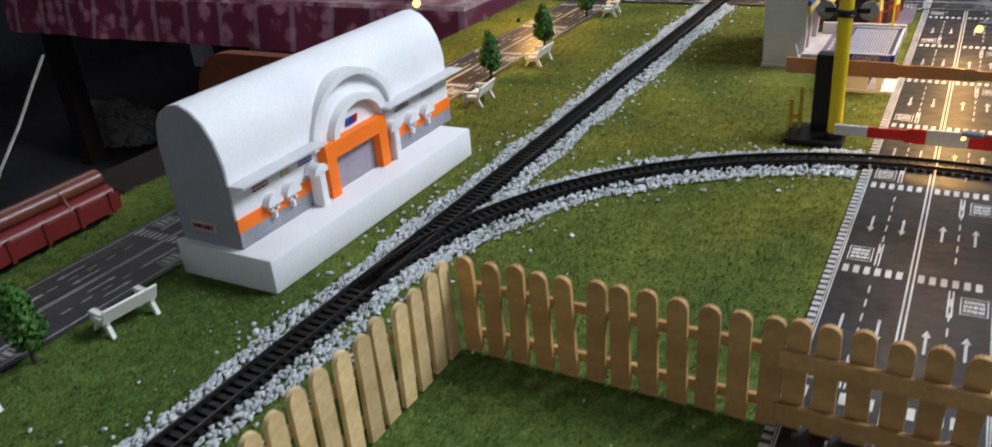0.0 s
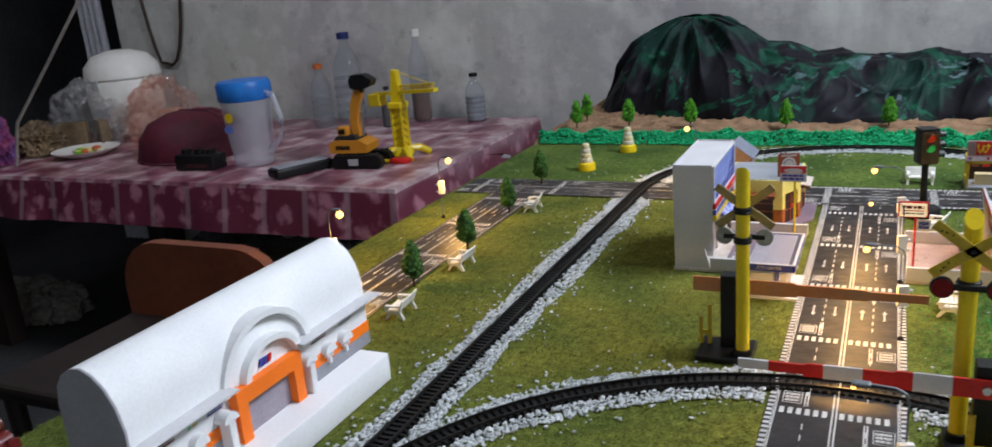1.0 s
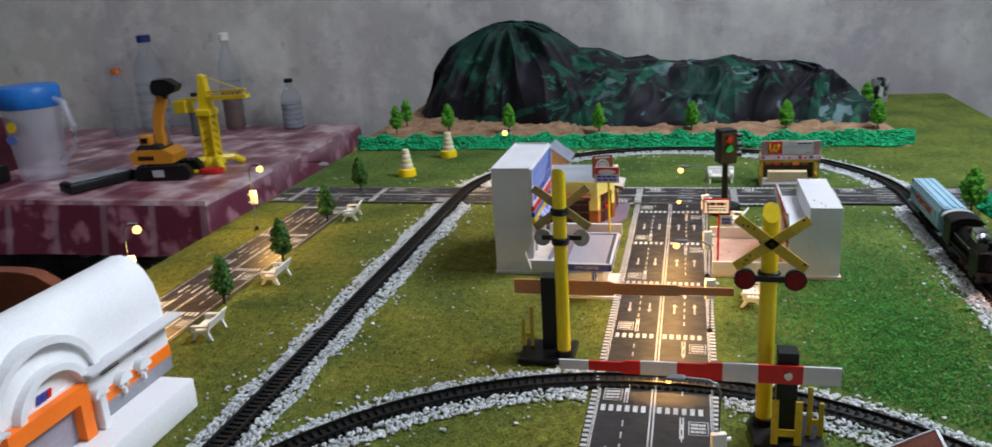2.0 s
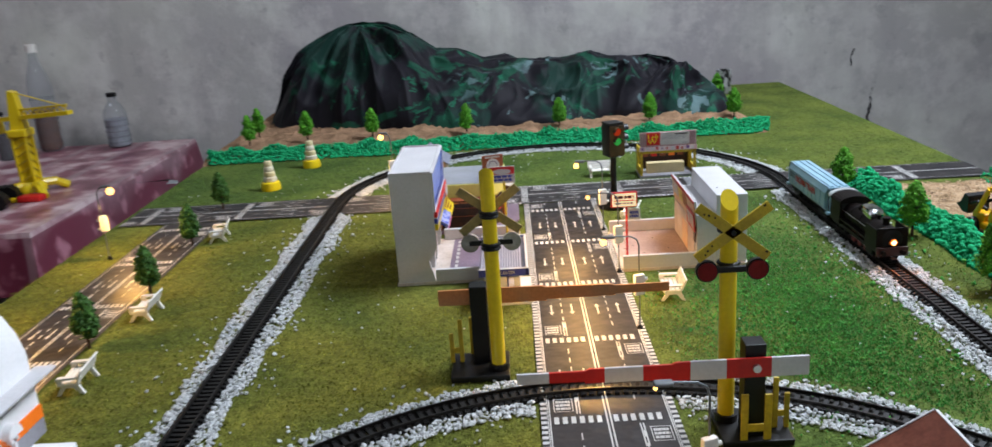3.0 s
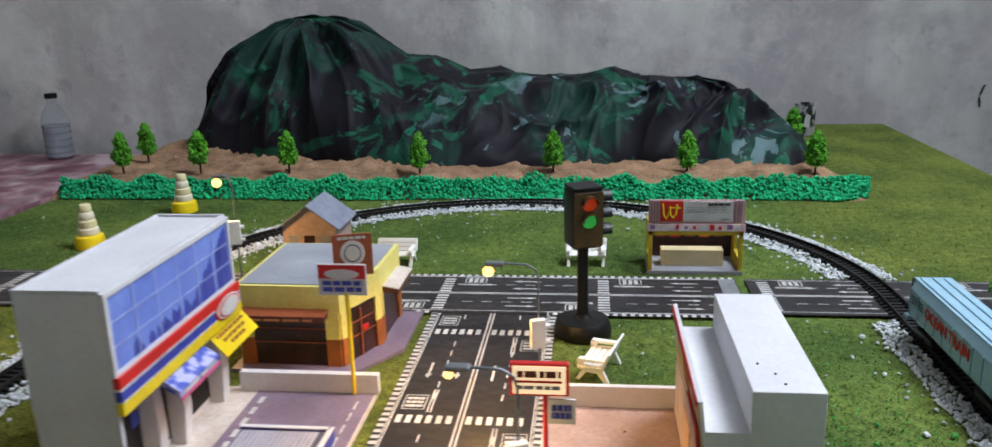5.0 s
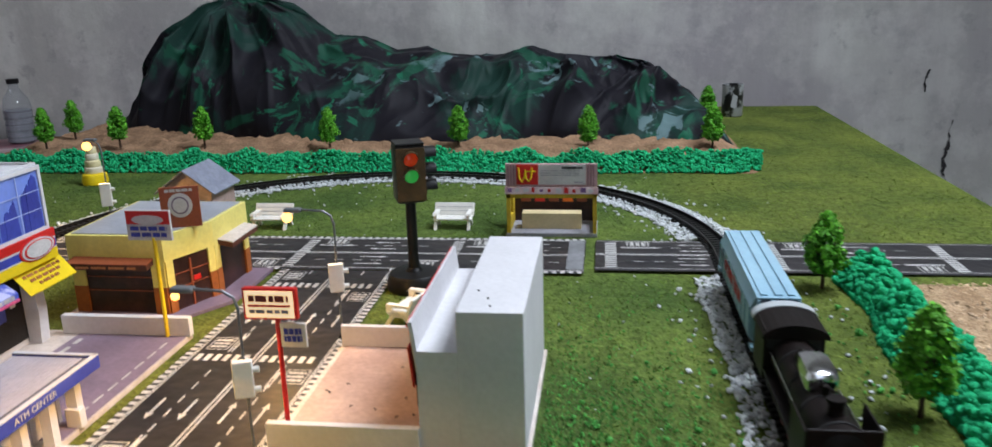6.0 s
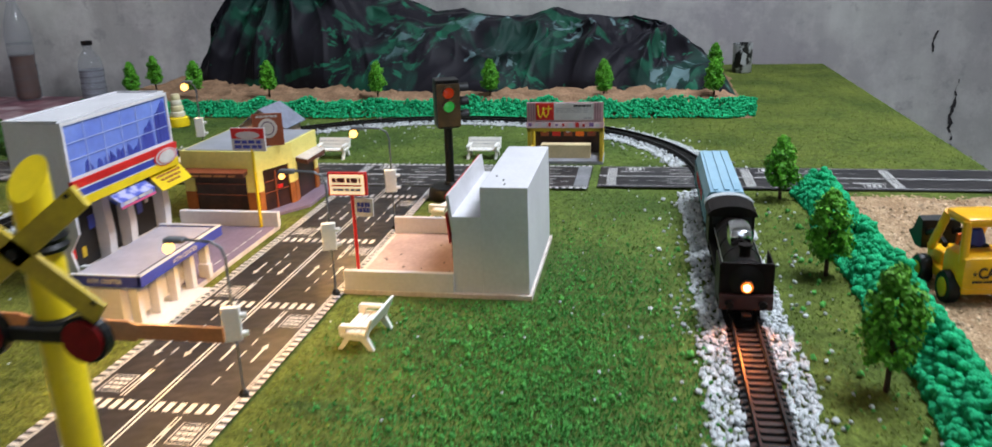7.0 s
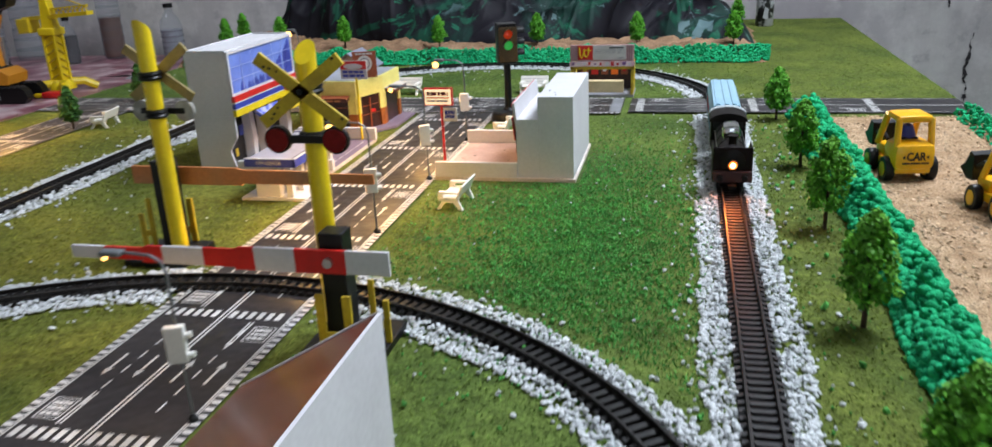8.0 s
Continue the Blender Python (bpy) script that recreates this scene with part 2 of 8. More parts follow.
CONE_WHITE = surf("ivory_plastic", (0.74, 0.68, 0.52), 0.4, scale=40, fine=300, var=0.08)
# floor and furniture wood darkened in colour to stand in for shade under the tables
SHADED_CONCRETE = surf("shaded_concrete_floor", (0.055, 0.054, 0.057), 0.7, (0.022, 0.022, 0.024), scale=2.2, fine=30, var=0.2, bump=0.2, bump_dist=0.01)
SHADED_WOOD = surf("shaded_dark_wood", (0.024, 0.015, 0.012), 0.5, scale=8, fine=90, var=0.2)
TERRACOTTA = surf("brown_chair_wood", (0.26, 0.080, 0.038), 0.4, (0.17, 0.05, 0.026), scale=5, fine=60, var=0.15)
GREY_LIGHT = surf("light_grey_plastic", (0.42, 0.43, 0.43), 0.4, scale=30, fine=300, var=0.08)


def wall_material():
    m, t, b = nodes_of("old_plaster")
    n, l = t.nodes, t.links
    tc = n.new("ShaderNodeTexCoord")

    def noise_of(scale, detail, rough=0.55, distort=0.0):
        q = n.new("ShaderNodeTexNoise")
        q.inputs["Scale"].default_value, q.inputs["Detail"].default_value = scale, detail
        q.inputs["Roughness"].default_value, q.inputs["Distortion"].default_value = rough, distort
        l.new(tc.outputs["Object"], q.inputs["Vector"])
        return q

    def ramp_of(q, p0, c0, p1, c1):
        r = n.new("ShaderNodeValToRGB")
        r.color_ramp.elements[0].position, r.color_ramp.elements[1].position = p0, p1
        r.color_ramp.elements[0].color, r.color_ramp.elements[1].color = (*c0, 1), (*c1, 1)
        l.new(q.outputs["Fac"], r.inputs["Fac"])
        return r
    def mixed(fac, under, colour, amount):
        k, mx = n.new("ShaderNodeMath"), n.new("ShaderNodeMixRGB")
        k.operation = "MULTIPLY"
        k.inputs[1].default_value = amount
        l.new(fac, k.inputs[0])
        l.new(k.outputs[0], mx.inputs[0])
        l.new(under, mx.inputs[1])
        mx.inputs[2].default_value = (*colour, 1)
        return mx.outputs["Color"]
    black, white = (0, 0, 0), (1, 1, 1)
    tone = ramp_of(noise_of(0.9, 3, 0.5), 0.40, (0.40, 0.375, 0.38), 0.60, (0.51, 0.515, 0.46)).outputs["Color"]
    tone = mixed(ramp_of(noise_of(2.4, 7, 0.62, 0.2), 0.50, black, 0.66, white).outputs["Color"], tone, (0.74, 0.75, 0.68), 0.62)
    tone = mixed(ramp_of(noise_of(9.0, 8, 0.66), 0.48, black, 0.62, white).outputs["Color"], tone, (0.68, 0.67, 0.63), 0.45)
    tone = mixed(ramp_of(noise_of(3.1, 8, 0.70, 0.25), 0.56, black, 0.72, white).outputs["Color"], tone, (0.25, 0.235, 0.235), 0.55)
    tone = mixed(ramp_of(noise_of(15.0, 6, 0.62), 0.60, black, 0.68, white).outputs["Color"], tone, (0.30, 0.285, 0.28), 0.5)
    long_way, runs = n.new("ShaderNodeMapping"), noise_of(5.0, 5, 0.6)
    long_way.inputs["Scale"].default_value = (1.0, 1.0, 0.16)
    l.new(tc.outputs["Object"], long_way.inputs["Vector"])
    l.new(long_way.outputs["Vector"], runs.inputs["Vector"])
    tone = mixed(ramp_of(runs, 0.52, black, 0.70, white).outputs["Color"], tone, (0.30, 0.275, 0.28), 0.45)
    l.new(tone, b.inputs["Base Color"])
    b.inputs["Roughness"].default_value = 0.8
    b.inputs["Specular IOR Level"].default_value = 0.25
    bp = n.new("ShaderNodeBump")
    bp.inputs["Strength"].default_value, bp.inputs["Distance"].default_value = 0.35, 0.006
    l.new(noise_of(26, 6, 0.65).outputs["Fac"], bp.inputs["Height"])
    l.new(bp.outputs["Normal"], b.inputs["Normal"])
    return m


def cloth_material():
    """Plastic table cover: dusky maroon with rose blotches and pale bands."""
    m, t, b = nodes_of("flowered_table_cover")
    n, l = t.nodes, t.links
    tc, blot, wav = n.new("ShaderNodeTexCoord"), n.new("ShaderNodeTexNoise"), n.new("ShaderNodeTexWave")
    l.new(tc.outputs["Object"], blot.inputs["Vector"])
    l.new(tc.outputs["Object"], wav.inputs["Vector"])
    blot.inputs["Scale"].default_value, blot.inputs["Detail"].default_value = 12.0, 7
    wav.wave_type, wav.bands_direction = "BANDS", "X"
    wav.inputs["Scale"].default_value, wav.inputs["Distortion"].default_value = 1.9, 0.6
    r, w = n.new("ShaderNodeValToRGB"), n.new("ShaderNodeValToRGB")
    e = r.color_ramp.elements
    e[0].position, e[0].color = 0.36, (0.135, 0.032, 0.054, 1)
    e[1].position, e[1].color = 0.66, (0.64, 0.49, 0.50, 1)
    mid = e.new(0.52)
    mid.color = (0.32, 0.13, 0.16, 1)
    l.new(blot.outputs["Fac"], r.inputs["Fac"])
    w.color_ramp.elements[0].position, w.color_ramp.elements[1].position = 0.90, 0.97
    l.new(wav.outputs["Fac"], w.inputs["Fac"])
    half, mx = n.new("ShaderNodeMath"), n.new("ShaderNodeMixRGB")
    half.operation = "MULTIPLY"
    half.inputs[1].default_value = 0.38
    l.new(w.outputs["Color"], half.inputs[0])
    l.new(half.outputs[0], mx.inputs[0])
    l.new(r.outputs["Color"], mx.inputs[1])
    mx.inputs[2].default_value = (0.46, 0.38, 0.39, 1)
    l.new(mx.outputs["Color"], b.inputs["Base Color"])
    b.inputs["Roughness"].default_value = 0.30
    bp = n.new("ShaderNodeBump")
    bp.inputs["Strength"].default_value, bp.inputs["Distance"].default_value = 0.2, 0.01
    l.new(blot.outputs["Fac"], bp.inputs["Height"])
    l.new(bp.outputs["Normal"], b.inputs["Normal"])
    return m


def shaded_drop_material():
    """The cover's hanging sides: maroon darkened for their shade, with rose flowers and pale upright lines."""
    m, t, b = nodes_of("shaded_maroon_drop")
    n, l = t.nodes, t.links
    tc, cell, warp, add = n.new("ShaderNodeTexCoord"), n.new("ShaderNodeTexVoronoi"), n.new("ShaderNodeTexNoise"), n.new("ShaderNodeMixRGB")
    warp.inputs["Scale"].default_value = 30
    add.blend_type = "LINEAR_LIGHT"
    add.inputs[0].default_value = 0.03
    l.new(tc.outputs["Object"], warp.inputs["Vector"])
    l.new(tc.outputs["Object"], add.inputs[1])
    l.new(warp.outputs["Color"], add.inputs[2])
    l.new(add.outputs["Color"], cell.inputs["Vector"])
    cell.inputs["Scale"].default_value = 17
    r = n.new("ShaderNodeValToRGB")
    e = r.color_ramp.elements
    e[0].position, e[0].color = 0.20, (0.40, 0.17, 0.22, 1)
    e[1].position, e[1].color = 0.50, (0.145, 0.026, 0.050, 1)
    l.new(cell.outputs["Distance"], r.inputs["Fac"])
    wav, w, mx = n.new("ShaderNodeTexWave"), n.new("ShaderNodeValToRGB"), n.new("ShaderNodeMixRGB")
    wav.wave_type, wav.bands_direction = "BANDS", "X"
    wav.inputs["Scale"].default_value, wav.inputs["Distortion"].default_value = 2.2, 0.8
    l.new(tc.outputs["Object"], wav.inputs["Vector"])
    w.color_ramp.elements[0].position, w.color_ramp.elements[1].position = 0.93, 0.98
    w.color_ramp.elements[1].color = (0.45, 0.45, 0.45, 1)
    l.new(wav.outputs["Fac"], w.inputs["Fac"])
    l.new(w.outputs["Color"], mx.inputs[0])
    l.new(r.outputs["Color"], mx.inputs[1])
    mx.inputs[2].default_value = (0.40, 0.28, 0.31, 1)
    l.new(mx.outputs["Color"], b.inputs["Base Color"])
    b.inputs["Roughness"].default_value = 0.32
    return m


def drape_material():
    """Black cloth smeared with green and a little pale grey paint."""
    m, t, b = nodes_of("painted_black_cloth")
    n, l = t.nodes, t.links
    tc = n.new("ShaderNodeTexCoord")

    def mask(scale, p0, p1, distort, off):
        mp, q, r = n.new("ShaderNodeMapping"), n.new("ShaderNodeTexNoise"), n.new("ShaderNodeValToRGB")
        mp.inputs["Location"].default_value = (off, off * 0.7, 0)
        l.new(tc.outputs["Object"], mp.inputs["Vector"])
        l.new(mp.outputs["Vector"], q.inputs["Vector"])
        q.inputs["Scale"].default_value, q.inputs["Detail"].default_value = scale, 7
        q.inputs["Distortion"].default_value, q.inputs["Roughness"].default_value = distort, 0.62
        r.color_ramp.elements[0].position, r.color_ramp.elements[1].position = p0, p1
        l.new(q.outputs["Fac"], r.inputs["Fac"])
        return r.outputs["Color"]
    both = n.new("ShaderNodeMath")
    both.operation = "MULTIPLY"
    side, east = n.new("ShaderNodeSeparateXYZ"), n.new("ShaderNodeMapRange")
    l.new(tc.outputs["Object"], side.inputs[0])
    east.inputs["From Min"].default_value, east.inputs["From Max"].default_value = -0.25, 0.06
    east.inputs["To Min"].default_value = 0.05
    l.new(side.outputs["X"], east.inputs["Value"])
    some = n.new("ShaderNodeMath")
    some.operation = "MULTIPLY"
    l.new(mask(5, 0.50, 0.56, 0.4, 5.2), some.inputs[0])
    l.new(east.outputs["Result"], some.inputs[1])
    l.new(some.outputs[0], both.inputs[0])
    l.new(mask(16, 0.585, 0.60, 1.1, 7.7), both.inputs[1])
    mixes = [((0.0088, 0.0080, 0.0115, 1), None), ((0.008, 0.030, 0.023, 1), mask(4.2, 0.525, 0.58, 0.9, 0.0)),
             ((0.010, 0.060, 0.036, 1), mask(7.5, 0.565, 0.60, 1.6, 3.1)), ((0.012, 0.105, 0.058, 1), mask(15, 0.62, 0.65, 1.4, 9.4)), ((0.10, 0.16, 0.165, 1), both.outputs[0])]
    last = None
    for col, fac in mixes:
        if fac is None:
            first = n.new("ShaderNodeRGB")
            first.outputs[0].default_value = col
            last = first.outputs[0]
            continue
        mx = n.new("ShaderNodeMixRGB")
        l.new(fac, mx.inputs[0])
        l.new(last, mx.inputs[1])
        mx.inputs[2].default_value = col
        last = mx.outputs["Color"]
    l.new(last, b.inputs["Base Color"])
    b.inputs["Roughness"].default_value, b.inputs["Specular IOR Level"].default_value = 0.62, 0.14
    mus, bp = n.new("ShaderNodeTexNoise"), n.new("ShaderNodeBump")
    mus.noise_type = "RIDGED_MULTIFRACTAL"
    mus.inputs["Scale"].default_value, mus.inputs["Detail"].default_value = 16, 4
    mus.inputs["Distortion"].default_value = 0.8
    l.new(tc.outputs["Object"], mus.inputs["Vector"])
    bp.inputs["Strength"].default_value, bp.inputs["Distance"].default_value = 0.35, 0.006
    l.new(mus.outputs["Fac"], bp.inputs["Height"])
    l.new(bp.outputs["Normal"], b.inputs["Normal"])
    return m


WALL, CLOTH, DRAPE = wall_material(), cloth_material(), drape_material()
CLEAR, CLEAR_BLUE = clear("clear_plastic", (0.93, 0.95, 0.97), 0.05, mix=0.80, tone=0.45), clear("milky_plastic", (0.94, 0.95, 1.0), 0.35, mix=0.70)


# ---- builders ----
def part(name, bm, material, parent=None, label="", smooth=False, m=None):
    """Links a bmesh as one mesh object under a thing or a part."""
    me = bpy.data.meshes.new(name)
    bmesh.ops.recalc_face_normals(bm, faces=bm.faces)
    bm.to_mesh(me)
    bm.free()
    me.materials.append(material)
    if smooth:
        for p in me.polygons:
            p.use_smooth = True
        me.set_sharp_from_angle(angle=radians(38))
    return link(name, me, parent, label, m)


def link(name, me, parent=None, label="", m=None):
    ob = new(name, me)
    if parent:
        ob.parent = parent
    if m:
        ob.matrix_basis = m
    if label:
        ob["label"] = label
    return ob


def thing(name, label, category, m=None, group="", kind=""):
    ob = new(name)
    ob.empty_display_size = 0.02
    if m:
        ob.matrix_basis = m
    return tagged(ob, label, category, group, kind)


def B():
    return bmesh.new()


def box(bm, x0, x1, y0, y1, z0, z1, m=None, bevel=0.0):
    made = bmesh.ops.create_cube(bm, size=1, matrix=Matrix.Translation(((x0 + x1) / 2, (y0 + y1) / 2, (z0 + z1) / 2)) @ Matrix.Diagonal((x1 - x0, y1 - y0, z1 - z0, 1)))["verts"]
    if bevel:
        edges = list({e for v in made for e in v.link_edges})
        made = bmesh.ops.bevel(bm, geom=edges, offset=bevel, segments=2, affect="EDGES", profile=0.5)["verts"]
        made = list({v for v in made})
        allv = set()
        stack = list(made)
        while stack:
            v = stack.pop()
            if v in allv:
                continue
            allv.add(v)
            stack += [e.other_vert(v) for e in v.link_edges]
        made = list(allv)
    if m:
        bmesh.ops.transform(bm, matrix=m, verts=made)
    return bm


def cyl(bm, p0, p1, r0, r1=None, seg=12, caps=True):
    p0, p1 = Vector(p0), Vector(p1)
    d = p1 - p0
    m = Matrix.Translation((p0 + p1) / 2) @ d.to_track_quat("Z", "Y").to_matrix().to_4x4()
    bmesh.ops.create_cone(bm, cap_ends=caps, segments=seg, radius1=r0, radius2=r0 if r1 is None else r1, depth=d.length, matrix=m)
    return bm


def ball(bm, p, r, sub=2, scale=(1, 1, 1)):
    bmesh.ops.create_icosphere(bm, subdivisions=sub, radius=r, matrix=Matrix.Translation(p) @ Matrix.Diagonal((*scale, 1)))
    return bm


def lathe(bm, profile, seg=20, centre=(0, 0, 0)):
    """Turns a profile of (radius, height) round the z axis."""
    c = Vector(centre)
    rings = []
    for r, z in profile:
        rings.append([bm.verts.new(c + Vector((max(r, 1e-5) * math.cos(a), max(r, 1e-5) * math.sin(a), z))) for a in (2 * math.pi * i / seg for i in range(seg))])
    for a, b in zip(rings, rings[1:]):
        for i in range(seg):
            bm.faces.new((a[i], a[(i + 1) % seg], b[(i + 1) % seg], b[i]))
    bm.faces.new(rings[0][::-1])
    bm.faces.new(rings[-1])
    return bm


def prism(bm, outline, axis, a0, a1):
    """Extrudes an outline along an axis: for "x" it is (y, z), for "y" (x, z), for "z" (x, y)."""
    def at(p, a):
        return {"x": (a, p[0], p[1]), "y": (p[0], a, p[1]), "z": (p[0], p[1], a)}[axis]
    lo, hi = [bm.verts.new(at(p, a0)) for p in outline], [bm.verts.new(at(p, a1)) for p in outline]
    n = len(outline)
    bm.faces.new(lo), bm.faces.new(hi[::-1])
    for i in range(n):
        bm.faces.new((lo[i], lo[(i + 1) % n], hi[(i + 1) % n], hi[i]))
    return bm


def tube(bm, pts, r, seg=8):
    pts = [Vector(p) for p in pts]
    rings = []
    for i, p in enumerate(pts):
        d = (pts[min(i + 1, len(pts) - 1)] - pts[max(i - 1, 0)]).normalized()
        q = d.to_track_quat("Z", "Y")
        rings.append([bm.verts.new(p + q @ Vector((r * math.cos(a), r * math.sin(a), 0))) for a in (2 * math.pi * k / seg for k in range(seg))])
    for a, b in zip(rings, rings[1:]):
        for i in range(seg):
            bm.faces.new((a[i], a[(i + 1) % seg], b[(i + 1) % seg], b[i]))
    bm.faces.new(rings[0][::-1]), bm.faces.new(rings[-1])
    return bm


def quad(bm, x0, x1, y0, y1, z):
    bm.faces.new([bm.verts.new(p) for p in ((x0, y0, z), (x1, y0, z), (x1, y1, z), (x0, y1, z))])
    return bm


def words(text, size, material, parent, m, name="lettering", extrude=0.0001, width=None, bold=0.0):
    """Flat lettering in the built-in font, as a mesh."""
    cu = bpy.data.curves.new(name, "FONT")
    cu.body, cu.size, cu.extrude, cu.align_x, cu.align_y = text, size, extrude, "CENTER", "CENTER"
    cu.resolution_u, cu.offset = 2, bold
    tmp = bpy.data.objects.new(name, cu)
    scene.collection.objects.link(tmp)
    me = bpy.data.meshes.new_from_object(tmp.evaluated_get(bpy.context.evaluated_depsgraph_get()))
    bpy.data.objects.remove(tmp)
    me.materials.clear()
    me.materials.append(material)
    if width:
        xs = [v.co.x for v in me.vertices]
        k = width / (max(xs) - min(xs))
        me.transform(Matrix.Diagonal((k, 1, 1, 1)))
    return link(name, me, parent, "", m)


def bars(bm, x0, x1, y0, y1, z, rows, seed, gap=0.4):
    """Rows of plain bars in place of small print."""
    rng = random.Random(seed)
    h = (y1 - y0) / rows
    for r in range(rows):
        x = x0
        while x < x1 - 1e-5:
            w = min(rng.uniform(0.12, 0.34) * (x1 - x0), x1 - x)
            quad(bm, x, x + w * 0.85, y0 + r * h + h * gap / 2, y0 + (r + 1) * h - h * gap / 2, z)
            x += w
    return bm


SOUTH = Matrix.Rotation(radians(90), 4, "X")
EAST = Matrix.Rotation(radians(90), 4, "Z") @ SOUTH
WEST = Matrix.Rotation(radians(-90), 4, "Z") @ SOUTH


def face_at(x, y, z, turn):
    """A pose for a flat panel that faces a compass side: its x runs to the right, its y up."""
    return Matrix.Translation((x, y, z)) @ turn


def scatter(name, protos, spots, material, label, category, kind="stuff", parent=None, smooth=False):
    """Joins many small pieces into one mesh. spots: (x, y, z, scale, turn, tilt)."""
    vs, fs, base = [], [], 0
    rng = np.random.RandomState(5)
    for x, y, z, s, turn, tilt in spots:
        pv, pf = protos[rng.randint(len(protos))]
        c, sn, ct, st = math.cos(turn), math.sin(turn), math.cos(tilt), math.sin(tilt)
        rot = np.array([[c, -sn * ct, sn * st], [sn, c * ct, -c * st], [0, st, ct]])
        vs.append(pv @ rot.T * s + (x, y, z))
        fs.append(pf + base)
        base += len(pv)
    v, f = np.concatenate(vs), np.concatenate(fs)
    me = bpy.data.meshes.new(name)
    me.from_pydata(v.tolist(), [], f.tolist())
    me.materials.append(material)
    if smooth:
        me.polygons.foreach_set("use_smooth", np.ones(len(me.polygons), bool))
    ob = link(name, me, parent)
    return tagged(ob, label, category, "", kind)


def lump(seed, sub=1, rough=0.25, flat=0.8):
    """A rough pebble of unit radius, as arrays."""
    bm = B()
    bmesh.ops.create_icosphere(bm, subdivisions=sub, radius=1)
    rng = np.random.RandomState(seed)
    v = np.array([q.co[:] for q in bm.verts])
    v *= 1 + rough * rng.uniform(-1, 1, (len(v), 1))
    v *= (rng.uniform(0.75, 1.2), rng.uniform(0.75, 1.2), flat)
    f = np.array([[w.index for w in q.verts] for q in bm.faces])
    bm.free()
    return v, f

# ---- room ----
FLOOR, TOP, WEST_X, EAST_X, NORTH_Y, SOUTH_Y = -0.80, 1.75, -4.2, 1.66, 2.15, -2.8
tagged(part("floor", box(B(), WEST_X - 0.1, EAST_X + 0.1, SOUTH_Y - 0.1, 3.6, FLOOR - 0.1, FLOOR), SHADED_CONCRETE), "grey bare concrete floor of the room, darkened for shade", "floor", kind="structure")
tagged(part("ceiling", box(B(), WEST_X - 0.1, EAST_X + 0.1, SOUTH_Y - 0.1, 3.6, TOP, TOP + 0.1), surf("white_ceiling_paint", (0.82, 0.82, 0.80), 0.8, (0.74, 0.74, 0.72), scale=2.0, fine=60, var=0.06)), "plain pale ceiling", "ceiling", kind="structure")
bm = B()
box(bm, -3.12, EAST_X, NORTH_Y, NORTH_Y + 0.12, FLOOR, TOP)
tagged(part("wall_north", bm, WALL), "stained bare grey plaster wall behind the layout", "wall", kind="structure")
tagged(part("wall_east", box(B(), EAST_X, EAST_X + 0.12, SOUTH_Y, 3.5, FLOOR, TOP), WALL), "grey plaster side wall", "wall", kind="structure")
tagged(part("wall_south", box(B(), WEST_X, EAST_X, SOUTH_Y - 0.12, SOUTH_Y, FLOOR, TOP), WALL), "grey plaster wall", "wall", kind="structure")
# near-black walls: the shade of the west side is put into their colour
SHADED_WALL = surf("shaded_block_wall", (0.035, 0.035, 0.038), 0.8, scale=4, fine=60, var=0.3)
tagged(part("wall_west", box(B(), WEST_X - 0.12, WEST_X, SOUTH_Y, 3.5, FLOOR, TOP), SHADED_WALL), "block wall darkened to stand for shade", "wall", kind="structure")
tagged(part("wall_far", box(B(), WEST_X, -3.0, 3.4, 3.5, FLOOR, TOP), SHADED_WALL), "block wall of the room beyond the opening, darkened for shade", "wall", kind="structure")
# a vertical crack and dark damp marks on the north wall
CRACK = surf("crack_shadow", (0.055, 0.05, 0.05), 0.9, scale=30, fine=200, var=0.3)
rng = random.Random(3)
for k, (cx, z0, z1) in enumerate(((1.17, -0.30, -0.08), (1.095, -0.02, 0.04), (1.02, 0.36, 0.50))):
    pts, z, x = [], z0, cx
    while z < z1:
        pts.append((x, z))
        x += rng.uniform(-0.006, 0.006)
        z += 0.011
    bm = B()
    w = 0.0036 if k == 0 else 0.0018
    for (xa, za), (xb, zb) in zip(pts, pts[1:]):
        h = w * rng.choice((0.15, 0.4, 0.9, 1.3, 1.9))
        bm.faces.new([bm.verts.new(p) for p in ((xa - h, NORTH_Y - 0.003, za), (xa + h, NORTH_Y - 0.003, za), (xb + h * 0.7, NORTH_Y - 0.003, zb), (xb - h * 0.7, NORTH_Y - 0.003, zb))])
    tagged(part("wall_crack", bm, CRACK), "dark crack in the grey plaster wall", "crack", kind="structure")

# the lamp that lights the room: a ceiling tube, out of view
fit_light = thing("ceiling_light", "white ceiling tube light fitting, out of view", "ceiling light", pose(1.02, 0.70, TOP))
part("casing", box(B(), -0.05, 0.05, -0.45, 0.45, -0.05, 0.0, bevel=0.008), WHITE_PLASTIC, fit_light)
part("tube", cyl(B(), (0, -0.4, -0.07), (0, 0.4, -0.07), 0.014), glow("tube_glow", (0.9, 0.95, 1.0), 12.0), fit_light)
lamp("tube_light", "AREA", 99.0, (0.79, 0.865, 1.0), look((1.02, 0.70, TOP - 0.09), (-0.2, -0.1, 0)), 1.2, 0.4)
# second fitting, added out of view to brighten the dining table side
fit_added = thing("ceiling_light", "white ceiling tube light fitting, out of view", "ceiling light", pose(-2.1, 0.75, TOP))
part("casing", box(B(), -0.05, 0.05, -0.65, 0.65, -0.05, 0.0, bevel=0.008), WHITE_PLASTIC, fit_added)
part("tube", cyl(B(), (0, -0.6, -0.07), (0, 0.6, -0.07), 0.014), glow("tube_glow_dim", (0.9, 0.95, 1.0), 6.0), fit_added)
